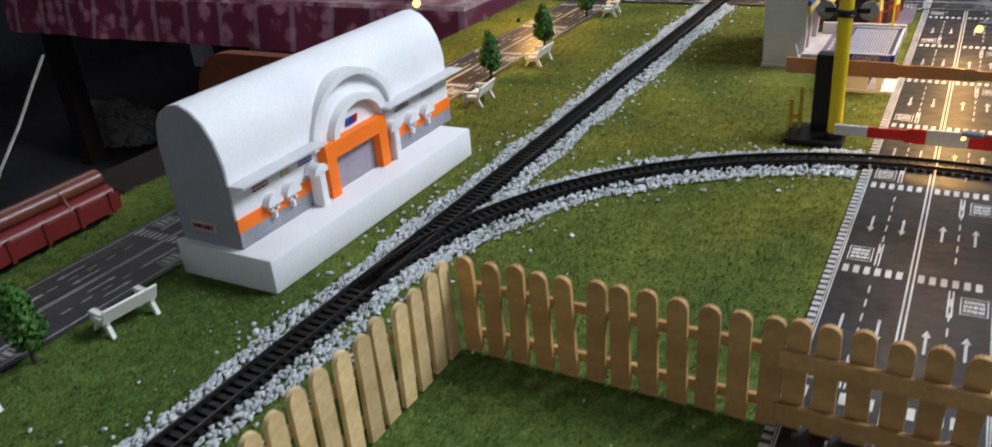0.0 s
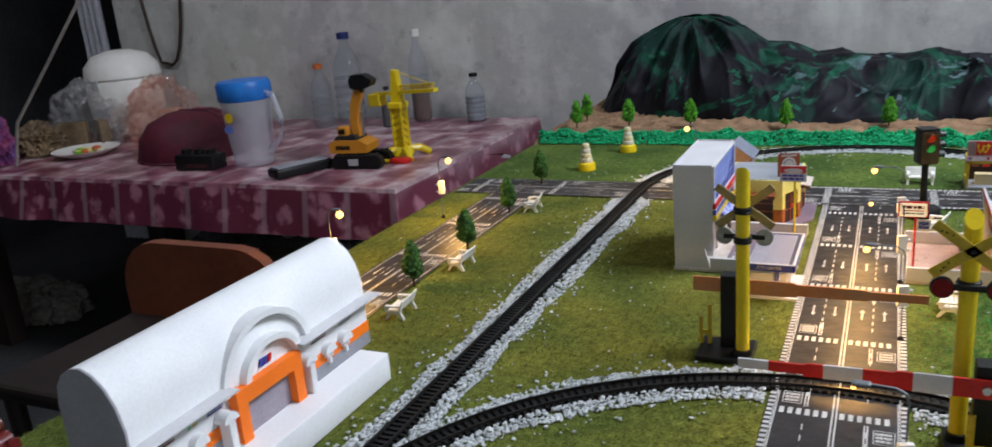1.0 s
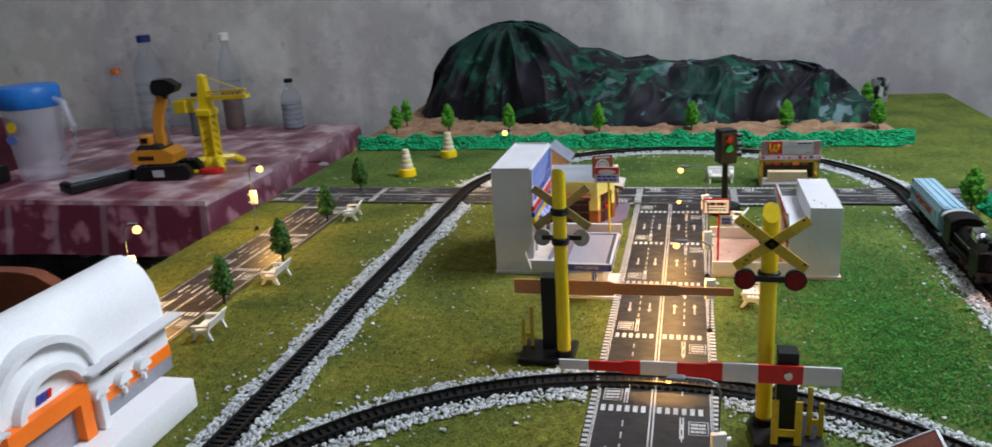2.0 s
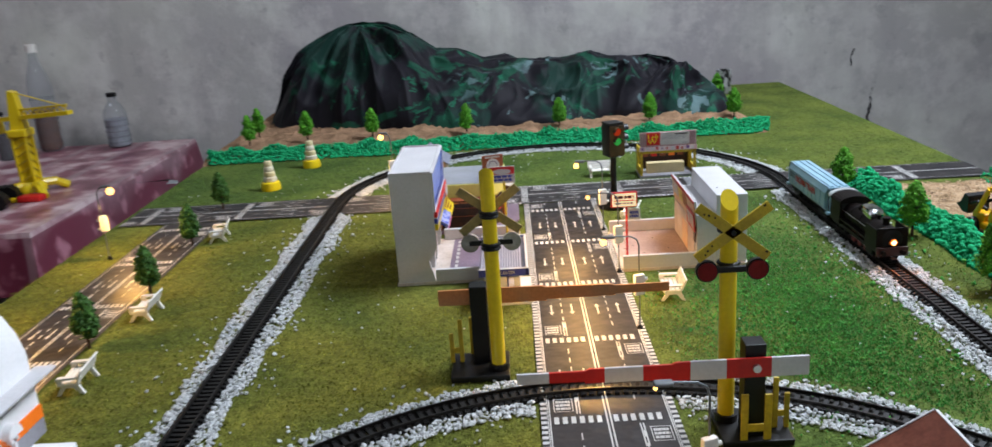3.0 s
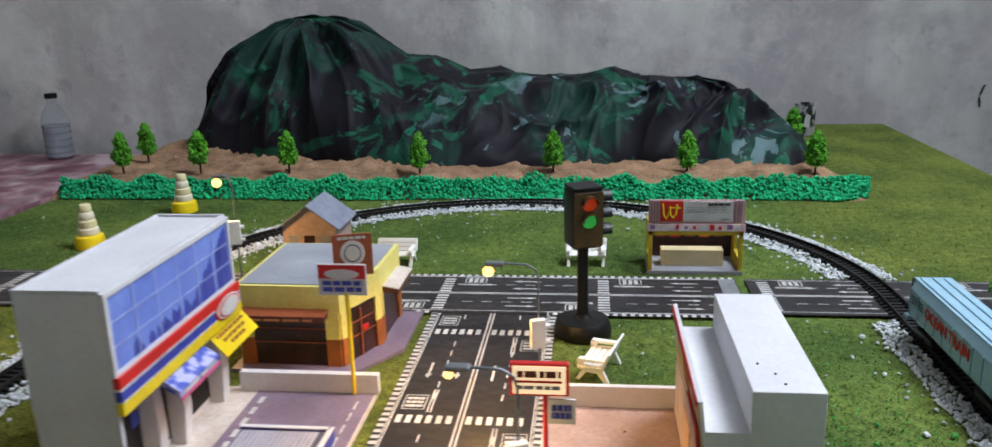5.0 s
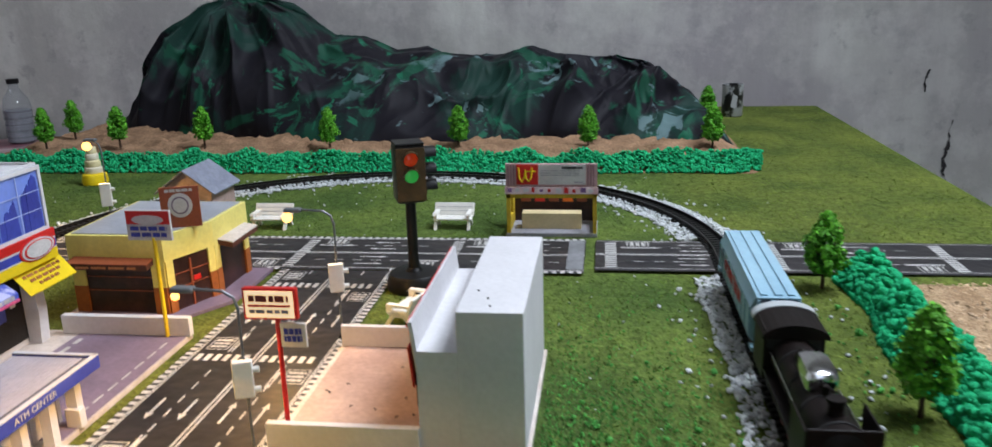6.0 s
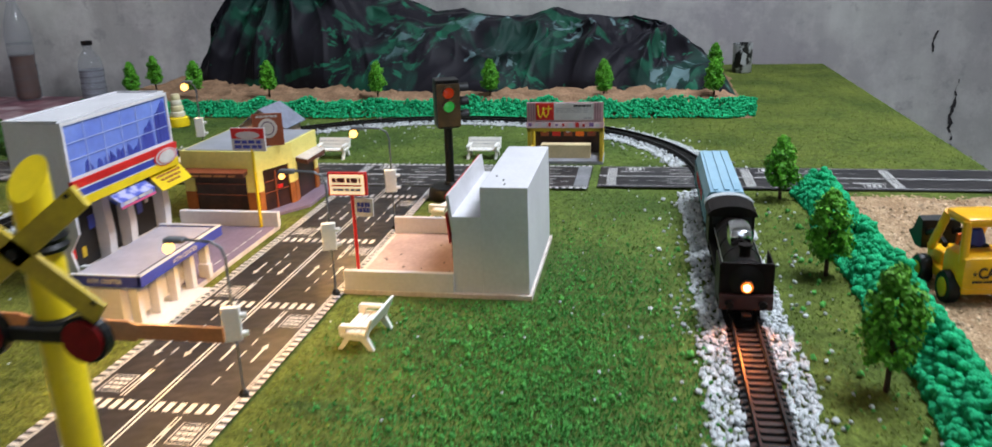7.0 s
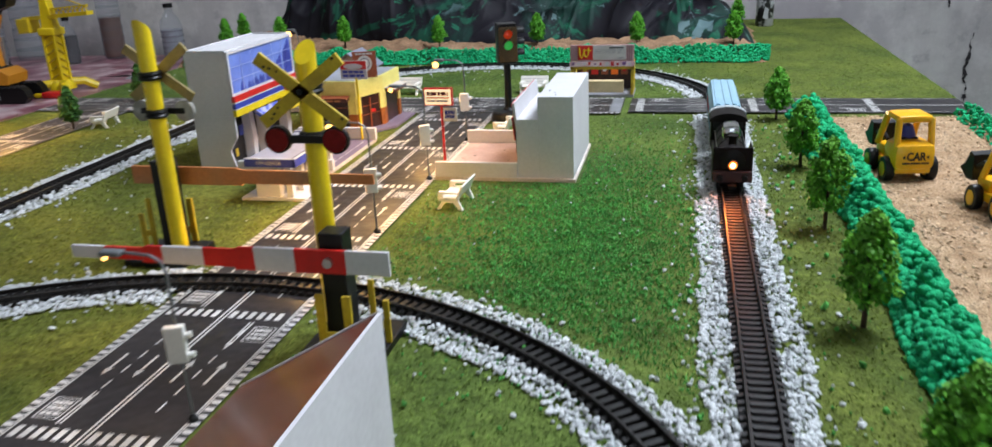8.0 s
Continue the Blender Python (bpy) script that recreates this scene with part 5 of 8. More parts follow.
def lean_to():
    t = thing("lean_to_house", "card lean-to with glossy brown tile-print roof and white back", "model house", pose(0.239, -0.168, 0))
    L = 0.105
    part("base_plate", box(B(), -0.082, 0.004, -L - 0.003, 0.002, 0, 0.002), CARD_EDGE, t)
    part("house_wall", prism(B(), [(-0.066, 0.002), (-0.001, 0.002), (-0.001, 0.089), (-0.066, 0.050)], "y", -L, -0.001), CARD, t, "plain card walls")
    part("back_panel", box(B(), -0.0008, 0.0010, -L - 0.002, 0.001, 0.002, 0.0925), CARD, t, "tall blank white back panel")
    part("roof_slope", prism(B(), [(-0.0008, 0.0905), (-0.078, 0.0450), (-0.078, 0.0465), (-0.0008, 0.0920)], "y", -L - 0.002, 0.001), BRICK_PRINT, t, "glossy brown tile-print roof")
    part("roof_edge", prism(B(), [(-0.0008, 0.0902), (-0.0785, 0.0445), (-0.0785, 0.0470), (-0.0008, 0.0927)], "y", 0.001, 0.0022), CARD, t)
    part("window", box(B(), -0.0668, -0.066, -0.08, -0.05, 0.018, 0.036), GREY_PRINT, t)
    part("door", box(B(), -0.0668, -0.066, -0.036, -0.018, 0.002, 0.036), BROWN_GLASS, t)
    part("yard", box(B(), -0.1105, -0.0825, -L - 0.020, 0.0005, 0, 0.0030), surf("dark_green_yard_print", (0.030, 0.085, 0.045), 0.45, (0.016, 0.050, 0.028), scale=60, fine=300, var=0.2, bump=0.05), t, "dark green printed yard")
    for x0, x1, y0, y1 in ((-0.1135, -0.0825, 0.0005, 0.0040), (-0.1140, -0.1105, -L - 0.020, 0.0040)):
        part("yard_rim", box(B(), x0, x1, y0, y1, 0, 0.0065, bevel=0.0005), GREY_LIGHT, t, "pale grey yard rim")
    return t


lean_to()


# ---- level crossing gates ----
PALE_DISC = surf("pale_grey_card_disc", (0.42, 0.42, 0.39), 0.6, (0.22, 0.21, 0.17), scale=60, fine=300, var=0.15)
OLIVE_CARD = surf("olive_brown_card_back", (0.42, 0.29, 0.10), 0.6, (0.16, 0.15, 0.05), scale=34, fine=300, var=0.15)


def crossing_gate(label, m, back, boom_yaw, motor_dx, arm_z=0.169, lamp_z=0.139, top=0.194):
    """The pole stands at the origin; the sign faces south, the boom lies in front and points west."""
    t = thing("crossing_gate", label, "level crossing gate", m, group="level crossing gates")
    part("base", box(B(), -0.010, 0.045, -0.036, 0.016, 0, 0.006, bevel=0.001), BLACK, t, "black plastic base")
    part("pole_socket", cyl(B(), (0, 0, 0.006), (0, 0, 0.012), 0.0092, seg=18), BLACK, t)
    bm = B()
    cyl(bm, (0, 0, 0.006), (0, 0, top), 0.0066, seg=22)
    for v in bm.verts:
        if v.co.z > 0.1:
            v.co.z += v.co.y * 1.0 - 0.003
    part("pole", bm, YELLOW, t, "bright yellow tube pole cut aslant at the top", smooth=True)
    for z in (arm_z, lamp_z):
        part("clamp", lathe(B(), [(0.0066, z - 0.0036), (0.0086, z - 0.0030), (0.0092, z - 0.0015), (0.0082, z), (0.0092, z + 0.0016), (0.0086, z + 0.0030), (0.0066, z + 0.0036)], 18), BLACK, t, "black clamp", smooth=True)
    for a in (38, -36):
        arm = part("cross_arm", box(B(), -0.0335, 0.0335, -0.0125, -0.0105, -0.0040, 0.0040, m=pose(0, 0, arm_z, 0, a, 0)), back, t, "flat arm of the crossed sign")
        for k, s in enumerate((-0.027, -0.024, -0.019, 0.029) if back is YELLOW_CARD else ()):
            part("arm_mark", box(B(), s, s + 0.0013 + 0.0006 * (k % 2), -0.0128, -0.0124, -0.002 + 0.0013 * k, -0.0006 + 0.0013 * k, m=pose(0, 0, arm_z, 0, a, 0)), BLACK, arm)
    part("cross_bolt", cyl(B(), (0, -0.0145, arm_z), (0, -0.0120, arm_z), 0.0020, seg=10), BLACK, t)
    part("lamp_bar", box(B(), -0.020, 0.020, -0.0112, -0.0080, lamp_z - 0.0025, lamp_z + 0.0025, bevel=0.0008), BLACK, t)
    for s in (-1, 1):
        ln = part("lamp_housing", cyl(B(), (s * 0.0190, -0.0125, lamp_z), (s * 0.0190, -0.0085, lamp_z), 0.0085, seg=22), BLACK if back is YELLOW_CARD else PALE_DISC, t)
        part("lamp_lens", cyl(B(), (s * 0.0190, -0.0138, lamp_z), (s * 0.0190, -0.0126, lamp_z), 0.0073, seg=22), DARK_RED, ln, "dark red round lens")
    px, py = motor_dx, -0.024
    part("motor_post", box(B(), px - 0.0080, px + 0.0080, py - 0.004, py + 0.012, 0.006, 0.084, bevel=0.0008), BLACK, t, "black square motor post")
    boom = part("boom", box(B(), 0, 0.001, 0, 0.001, 0, 0.001), BLACK_MATT, t, "stepped striped barrier boom", m=pose(px + 0.039, py - 0.006, 0.067, 0, 0, boom_yaw) @ Matrix.Diagonal((0.94, 1, 1, 1)))
    # from the thick end to the thin tip
    cuts = [(0.0, 0.030, 0.0078), (0.030, 0.066, 0.0078), (0.066, 0.095, 0.0078), (0.095, 0.110, 0.0076), (0.110, 0.133, 0.0060), (0.133, 0.164, 0.0060), (0.164, 0.180, 0.0058), (0.180, 0.209, 0.0042), (0.209, 0.235, 0.0042)]
    reds = (1, 3, 4, 6, 7)
    for i, (a, b, h) in enumerate(cuts):
        mt = (RED if i in reds else CARD) if back is YELLOW_CARD else CARDBOARD
        bm = B()
        h2 = cuts[i + 1][2] if i + 1 < len(cuts) else h
        sl = 0.004 if h2 < h else 0.0
        prism(bm, [(-a, -h), (-b, -h), (-b, h2), (-b + sl, h), (-a, h)], "y", -0.0022, 0.0)
        part("boom_band", bm, mt, boom)
    part("boom_bolt", cyl(B(), (-0.042, -0.0048, 0), (-0.042, -0.002, 0), 0.0034, seg=8), STEEL, boom, "steel bolt head")
    rl = part("guard_rail", box(B(), px - 0.0062, px + 0.0062, -0.0342, -0.0326, 0.0135, 0.0195), YELLOW_CARD, t, "small yellow guard rail")
    for x, w, y, h in ((px - 0.0090, 0.0056, -0.0345, 0.0455), (px + 0.0090, 0.0056, -0.0345, 0.0450), (px + 0.0195, 0.0040, -0.0180, 0.0500), (px + 0.0285, 0.0040, -0.0180, 0.0360)):
        part("guard_post", box(B(), x - w / 2, x + w / 2, y, y + 0.0022, 0.006, h, bevel=0.0004), YELLOW_CARD, rl)
    part("guard_bar", box(B(), px + 0.0190, px + 0.0290, -0.0176, -0.0161, 0.016, 0.021), YELLOW_CARD, rl)
    return t


crossing_gate("yellow crossing pole with crossed arms, red lamps and striped boom", pose(0.148, -0.0205, 0), YELLOW_CARD, 0, 0.015)
crossing_gate("yellow crossing pole seen from behind with brown card boom", pose(-0.037, 0.090, 0, 0, 0, 180), OLIVE_CARD, 0, 0.016, 0.158, 0.128, 0.198)


# ---- traffic light ----
def traffic_light():
    t = thing("traffic_light", "large black toy traffic light with red and green lamps lit", "traffic light", pose(0.138, 0.626, 0))
    part("foot", lathe(B(), [(0.0245, 0), (0.0250, 0.004), (0.0235, 0.012), (0.0215, 0.0145), (0.008, 0.0160), (0.006, 0.019)], 32), BLACK, t, "round black foot", smooth=True)
    part("post", lathe(B(), [(0.0055, 0.018), (0.0048, 0.03), (0.0046, 0.082)], 20), BLACK, t, smooth=True)
    turn = pose(0, 0, 0, 0, 0, 22)
    head = part("head", box(B(), -0.013, 0.013, -0.013, 0.013, 0.080, 0.131, bevel=0.003), BLACK, t, "black lamp head with a brownish front", m=turn, smooth=True)
    part("front_panel", box(B(), -0.0125, 0.0125, -0.0142, -0.0128, 0.0825, 0.1285, bevel=0.0004), BRONZE, head, "bronze brown front panel")
    for z, mt in ((0.119, LENS_RED), (0.1045, LENS_GREEN)):
        part("lens", lathe(B(), [(0.0062, 0), (0.0056, 0.0014), (0.003, 0.0024), (0.0001, 0.0028)], 20), mt, head, m=Matrix.Translation((0, -0.0142, z)) @ SOUTH, smooth=True)
        bm, seg = B(), 14
        pts = [(0.0072 * math.cos(a), 0.0072 * math.sin(a)) for a in [math.pi * i / seg for i in range(seg + 1)]] + [(0.0064 * math.cos(a), 0.0064 * math.sin(a)) for a in [math.pi * i / seg for i in range(seg, -1, -1)]]
        prism(bm, pts, "y", -0.0205, -0.0138)
        part("hood", bm, BRONZE, head, m=Matrix.Translation((0, 0, z)))
    for z in (0.119, 0.1045, 0.090):
        pts = [(0.0080 * math.cos(a), 0.0080 * math.sin(a)) for a in [math.pi * i / 14 for i in range(15)]] + [(0.0068 * math.cos(a), 0.0068 * math.sin(a)) for a in [math.pi * i / 14 for i in range(14, -1, -1)]]
        part("hood", prism(B(), pts, "x", 0.0128, 0.0235), BLACK, head, m=Matrix.Translation((0, 0, z)))
        part("lens", cyl(B(), (0.0126, 0, z), (0.0142, 0, z), 0.0062, seg=18), BLACK_MATT, head)
    part("cap", box(B(), -0.0126, 0.0126, -0.0132, 0.0126, 0.1305, 0.1325, bevel=0.0008), BLACK, head)
    return t


BRONZE = surf("bronze_brown_plastic", (0.105, 0.060, 0.020), 0.35, (0.045, 0.027, 0.011), scale=60, fine=400, var=0.15, bump=0.08)
traffic_light()


# ---- street lamps ----
GREY_POLE = surf("grey_metal", (0.20, 0.21, 0.22), 0.4, scale=60, fine=400, metal=0.5, var=0.1, bump=0.03)


def street_lamp(label, m, h=0.100, reach=0.028, power=0.42, size=0.0028, spread=168):
    t = thing("street_lamp", label, "street lamp", m, group="model street lamps")
    part("foot", lathe(B(), [(0.0035, 0), (0.0030, 0.004), (0.0012, 0.006)], 12), BLACK, t)
    part("pole", tube(B(), [(0, 0, 0.004), (0, 0, h * 0.92), (-0.002, 0, h * 0.985), (-0.008, 0, h + 0.002), (-reach + 0.004, 0, h + 0.003)], 0.0009, 8), GREY_POLE, t, "thin grey bent pole")
    part("lamp_head", box(B(), -reach - 0.009, -reach + 0.004, -0.0034, 0.0034, h + 0.001, h + 0.0042, bevel=0.0012), GREY_POLE, t)
    part("bulb", ball(B(), (-reach - 0.0075, 0, h + 0.0008 - size), size, 2), BULB, t, "glowing warm bulb", smooth=True)
    bx = part("switch_box", box(B(), -0.0060, 0.0050, -0.0025, 0.0025, h * 0.40, h * 0.62, bevel=0.0008), WHITE_PLASTIC, t, "small white switch box on the pole", m=pose(0, -0.002, 0, 0, 0, 20))
    part("knob", cyl(B(), (0.004, 0, h * 0.56), (0.0085, 0, h * 0.56), 0.0018, seg=10), WHITE_PLASTIC, bx)
    part("knob", cyl(B(), (0.004, 0, h * 0.44), (0.0085, 0, h * 0.44), 0.0018, seg=10), WHITE_PLASTIC, bx)
    place = m @ Vector((-reach - 0.018, 0, h - 2 * size - 0.0055))
    light = lamp("bulb_light", "SPOT", power, (1.0, 0.54, 0.14), Matrix.Translation(place), 0.004)
    light.data.spot_size, light.data.spot_blend = radians(spread), 0.45
    return t


for y, size, watts in ((-0.135, 0.0015, 0.13), (0.171, 0.0034, 1.15), (0.336, 0.0024, 0.68), (0.506, 0.0040, 0.8)):
    street_lamp("thin grey street lamp with lit warm bulb beside the road", pose(0.108, y, 0), size=size, power=watts)
street_lamp("thin grey street lamp with lit bulb near the far track", pose(-0.215, 0.735, 0, 0, 0, 0), 0.113, 0.008, size=0.0048, power=0.9)
for y in (0.187, 0.505):
    street_lamp("thin grey street lamp with lit bulb beside the edge road", pose(-0.600, y, 0, 0, 0, 180), 0.105, 0.012, size=0.0054, power=1.35, spread=174)


# ---- benches ----
def bench(label, m):
    t = thing("park_bench", label, "bench", m, group="white model benches")
    L = 0.043
    for i in range(4):
        part("seat_slat", box(B(), -L / 2, L / 2, -0.0112 + i * 0.0046, -0.0074 + i * 0.0046, 0.0105, 0.0122, bevel=0.0004), WHITE_PLASTIC, t)
    back = part("backrest", box(B(), -L / 2 - 0.001, L / 2 + 0.001, -0.0010, 0.0010, 0, 0.0140, bevel=0.0006), WHITE_PLASTIC, t, "solid white back panel leaning outward", m=pose(0, 0.0076, 0.0120, -24, 0, 0))
    for z in (0.0042, 0.0088):
        part("back_groove", box(B(), -L / 2 + 0.001, L / 2 - 0.001, -0.0013, -0.0009, z, z + 0.0006), GREY_LIGHT, back)
    for s in (-1, 1):
        x = s * (L / 2 - 0.003)
        part("leg_frame", prism(B(), [(-0.0140, 0), (-0.0108, 0), (-0.0052, 0.0075), (0.0030, 0.0075), (0.0092, 0), (0.0124, 0), (0.0080, 0.0095), (0.0092, 0.0125), (-0.0118, 0.0125), (-0.0118, 0.0100), (-0.0085, 0.0088)], "x", x - 0.0016, x + 0.0016), WHITE_PLASTIC, t)
        part("armrest", prism(B(), [(-0.0125, 0.0160), (-0.0110, 0.0182), (0.0100, 0.0182), (0.0108, 0.0164), (-0.0080, 0.0158)], "x", x - 0.0024, x + 0.0024), WHITE_PLASTIC, t)
        part("arm_post", prism(B(), [(-0.0122, 0.0120), (-0.0072, 0.0120), (-0.0066, 0.0166), (-0.0118, 0.0166)], "x", x - 0.0015, x + 0.0015), WHITE_PLASTIC, t)
    return t


first_bench = bench("white plastic park bench on the grass beside the road", pose(-0.452, 0.112, 0, 0, 0, -84))
for x, y, a in ((-0.455, 0.286, -88), (-0.462, 0.575, -80), (-0.455, -0.418, -97), (-0.458, -0.545, -93), (-0.070, 0.815, 0), (0.139, 0.822, 0), (0.158, 0.262, -93), (0.152, 0.552, -106)):
    copy_thing(first_bench, pose(x, y, 0, 0, 0, a))


# ---- trees ----
def tree_parts(seed, h, w, leaf, base, n=3600, low=0.30):
    rng = random.Random(seed)
    bm = B()
    cyl(bm, (0, 0, 0), (rng.uniform(-0.001, 0.001), 0, h * 0.55), 0.0019, 0.0011, 8)
    for i in range(7):
        a, z = rng.uniform(0, 6.28), h * rng.uniform(0.32, 0.55)
        cyl(bm, (0, 0, z), (w * 0.35 * math.cos(a), w * 0.35 * math.sin(a), z + h * 0.14), 0.0008, 0.0003, 5)
    part("trunk", bm, BARK, base)
    vs, fs = [], []
    clumps = []
    for i in range(130):
        f = rng.random()
        z = h * (low + (1 - low) * f)
        r = w / 2 * 1.04 * (1 - f ** 2.6) ** 0.62 * min(1.0, 0.62 + f * 2.6)
        a = rng.uniform(0, 6.28)
        k = max(0.0, r - 0.004) * rng.uniform(0.25, 1.02) ** 0.6
        clumps.append((k * math.cos(a), k * math.sin(a), z - 0.003, rng.uniform(0.0035, 0.0060)))
    for i in range(n):
        cx, cy, cz, cr = clumps[i % len(clumps)]
        d = Vector((rng.gauss(0, 1), rng.gauss(0, 1), rng.gauss(0.2, 1))).normalized()
        p = Vector((cx, cy, cz)) + d * cr * rng.uniform(0.6, 1.05)
        q = (d + Vector((rng.gauss(0, 0.5), rng.gauss(0, 0.5), rng.gauss(0.4, 0.5)))).normalized().to_track_quat("Z", "Y")
        s, spin = rng.uniform(0.0013, 0.0024), rng.uniform(0, 6.28)
        u = q @ Vector((math.cos(spin), math.sin(spin), 0)) * s
        v = q @ Vector((-math.sin(spin), math.cos(spin), 0)) * s * 0.75
        k = len(vs)
        vs += [p - u, p - v * 0.9 + u * 0.1, p + u * 1.1, p + v]
        fs.append((k, k + 1, k + 2, k + 3))
    me = bpy.data.meshes.new("crown")
    me.from_pydata([tuple(v) for v in vs], [], fs)
    me.materials.append(leaf)
    link("crown", me, base, "crown of small leaves")


def tree(label, m, seed, h, w, leaf, group):
    t = thing("model_tree", label, "tree", m, group=group)
    tree_parts(seed, h, w, leaf, t)
    return t


LEAF_MID = island_var(surf("leaf_middle", (0.145, 0.43, 0.030), 0.6, (0.075, 0.26, 0.02), scale=60, fine=300, var=0.2, bump=0, spec=0.25), 0.4)
BACK = "bright green trees below the hill"
t0 = tree("bright green model tree standing in brown soil", pose(-0.585, 1.165, 0.026), 1, 0.066, 0.033, LEAF, BACK)
t1 = tree("bright green model tree standing in brown soil", pose(-0.458, 1.165, 0.027), 2, 0.066, 0.035, LEAF, BACK)
for i, (x, y, z, a) in enumerate(((-0.586, 1.245, 0.028, 40), (-0.316, 1.165, 0.025, 90), (-0.112, 1.162, 0.023, 200), (0.088, 1.165, 0.023, 130), (0.282, 1.168, 0.021, 250), (0.462, 1.168, 0.020, 10), (0.480, 1.395, 0.022, 70))):
    copy_thing((t0, t1)[i % 2], pose(x, y, z, 0, 0, a))
RIGHT = "green trees along the track"
tree("full green model tree beside the mossy bank", pose(0.493, 0.640, 0), 3, 0.068, 0.040, LEAF, RIGHT)
t3 = tree("full green model tree beside the mossy bank", pose(0.497, 0.414, 0), 4, 0.072, 0.041, LEAF, RIGHT)
t4 = tree("darker green model tree beside the mossy bank", pose(0.495, 0.222, 0), 5, 0.081, 0.043, LEAF_MID, RIGHT)
for i, (x, y, a) in enumerate(((0.493, 0.035, 80), (0.497, -0.16, 150), (0.495, -0.36, 20))):
    copy_thing((t4, t4, t3)[i], pose(x, y, 0, 0, 0, a))
LEFT = "dark green trees along the edge road"
t5 = tree("dark green model tree at the road edge", pose(-0.484, 0.200, 0), 6, 0.064, 0.032, LEAF_DARK, LEFT)
for x, y, a, s in ((-0.478, 0.352, 60, 1.0), (-0.494, 0.545, 100, 1.0), (-0.512, 0.742, 30, 1.0), (-0.475, -0.482, 10, 1.0)):
    copy_thing(t5, pose(x, y, 0, 0, 0, a))


# ---- beacon toys ----
def beacon(label, m):
    t = thing("toy_beacon", label, "toy beacon", m, group="yellow toy beacons")
    part("base", lathe(B(), [(0.0175, 0), (0.0180, 0.006), (0.0165, 0.014), (0.0130, 0.016)], 24), YELLOW, t, "round yellow base", smooth=True)
    for i in range(4):
        r = 0.0128 - i * 0.0018
        part("ring", lathe(B(), [(r * 0.92, 0.0155 + i * 0.0095), (r, 0.0175 + i * 0.0095), (r * 0.94, 0.0235 + i * 0.0095), (r * 0.80, 0.0250 + i * 0.0095)], 20), (CONE_WHITE, CONE_YELLOW)[i % 2] if i else CONE_WHITE, t, smooth=True)
    return t


CONE_YELLOW = surf("cream_yellow_plastic", (0.76, 0.66, 0.38), 0.4, scale=40, fine=300, var=0.08)
beacon("ivory ringed toy beacon on a yellow base", pose(-0.462, 0.865, 0))
beacon("ivory ringed toy beacon on a yellow base", pose(-0.424, 1.035, 0))


# ---- train: local y points backwards from the engine's front, z from the railhead ----
def wheel_mesh(r, w=0.003):
    me = bpy.data.meshes.new("wheel")
    bm = B()
    cyl(bm, (-w / 2, 0, 0), (w / 2, 0, 0), r, seg=18)
    cyl(bm, (w / 2, 0, 0), (w / 2 + 0.0006, 0, 0), r * 0.35, seg=10)
    cyl(bm, (-w / 2 - 0.0006, 0, 0), (-w / 2, 0, 0), r * 0.35, seg=10)
    bm.to_mesh(me)
    bm.free()
    return me


LOCO_BLACK = surf("loco_black_plastic", (0.0065, 0.0052, 0.005), 0.42, (0.012, 0.008, 0.007), scale=60, fine=400, var=0.25, bump=0.08, spec=0.12)


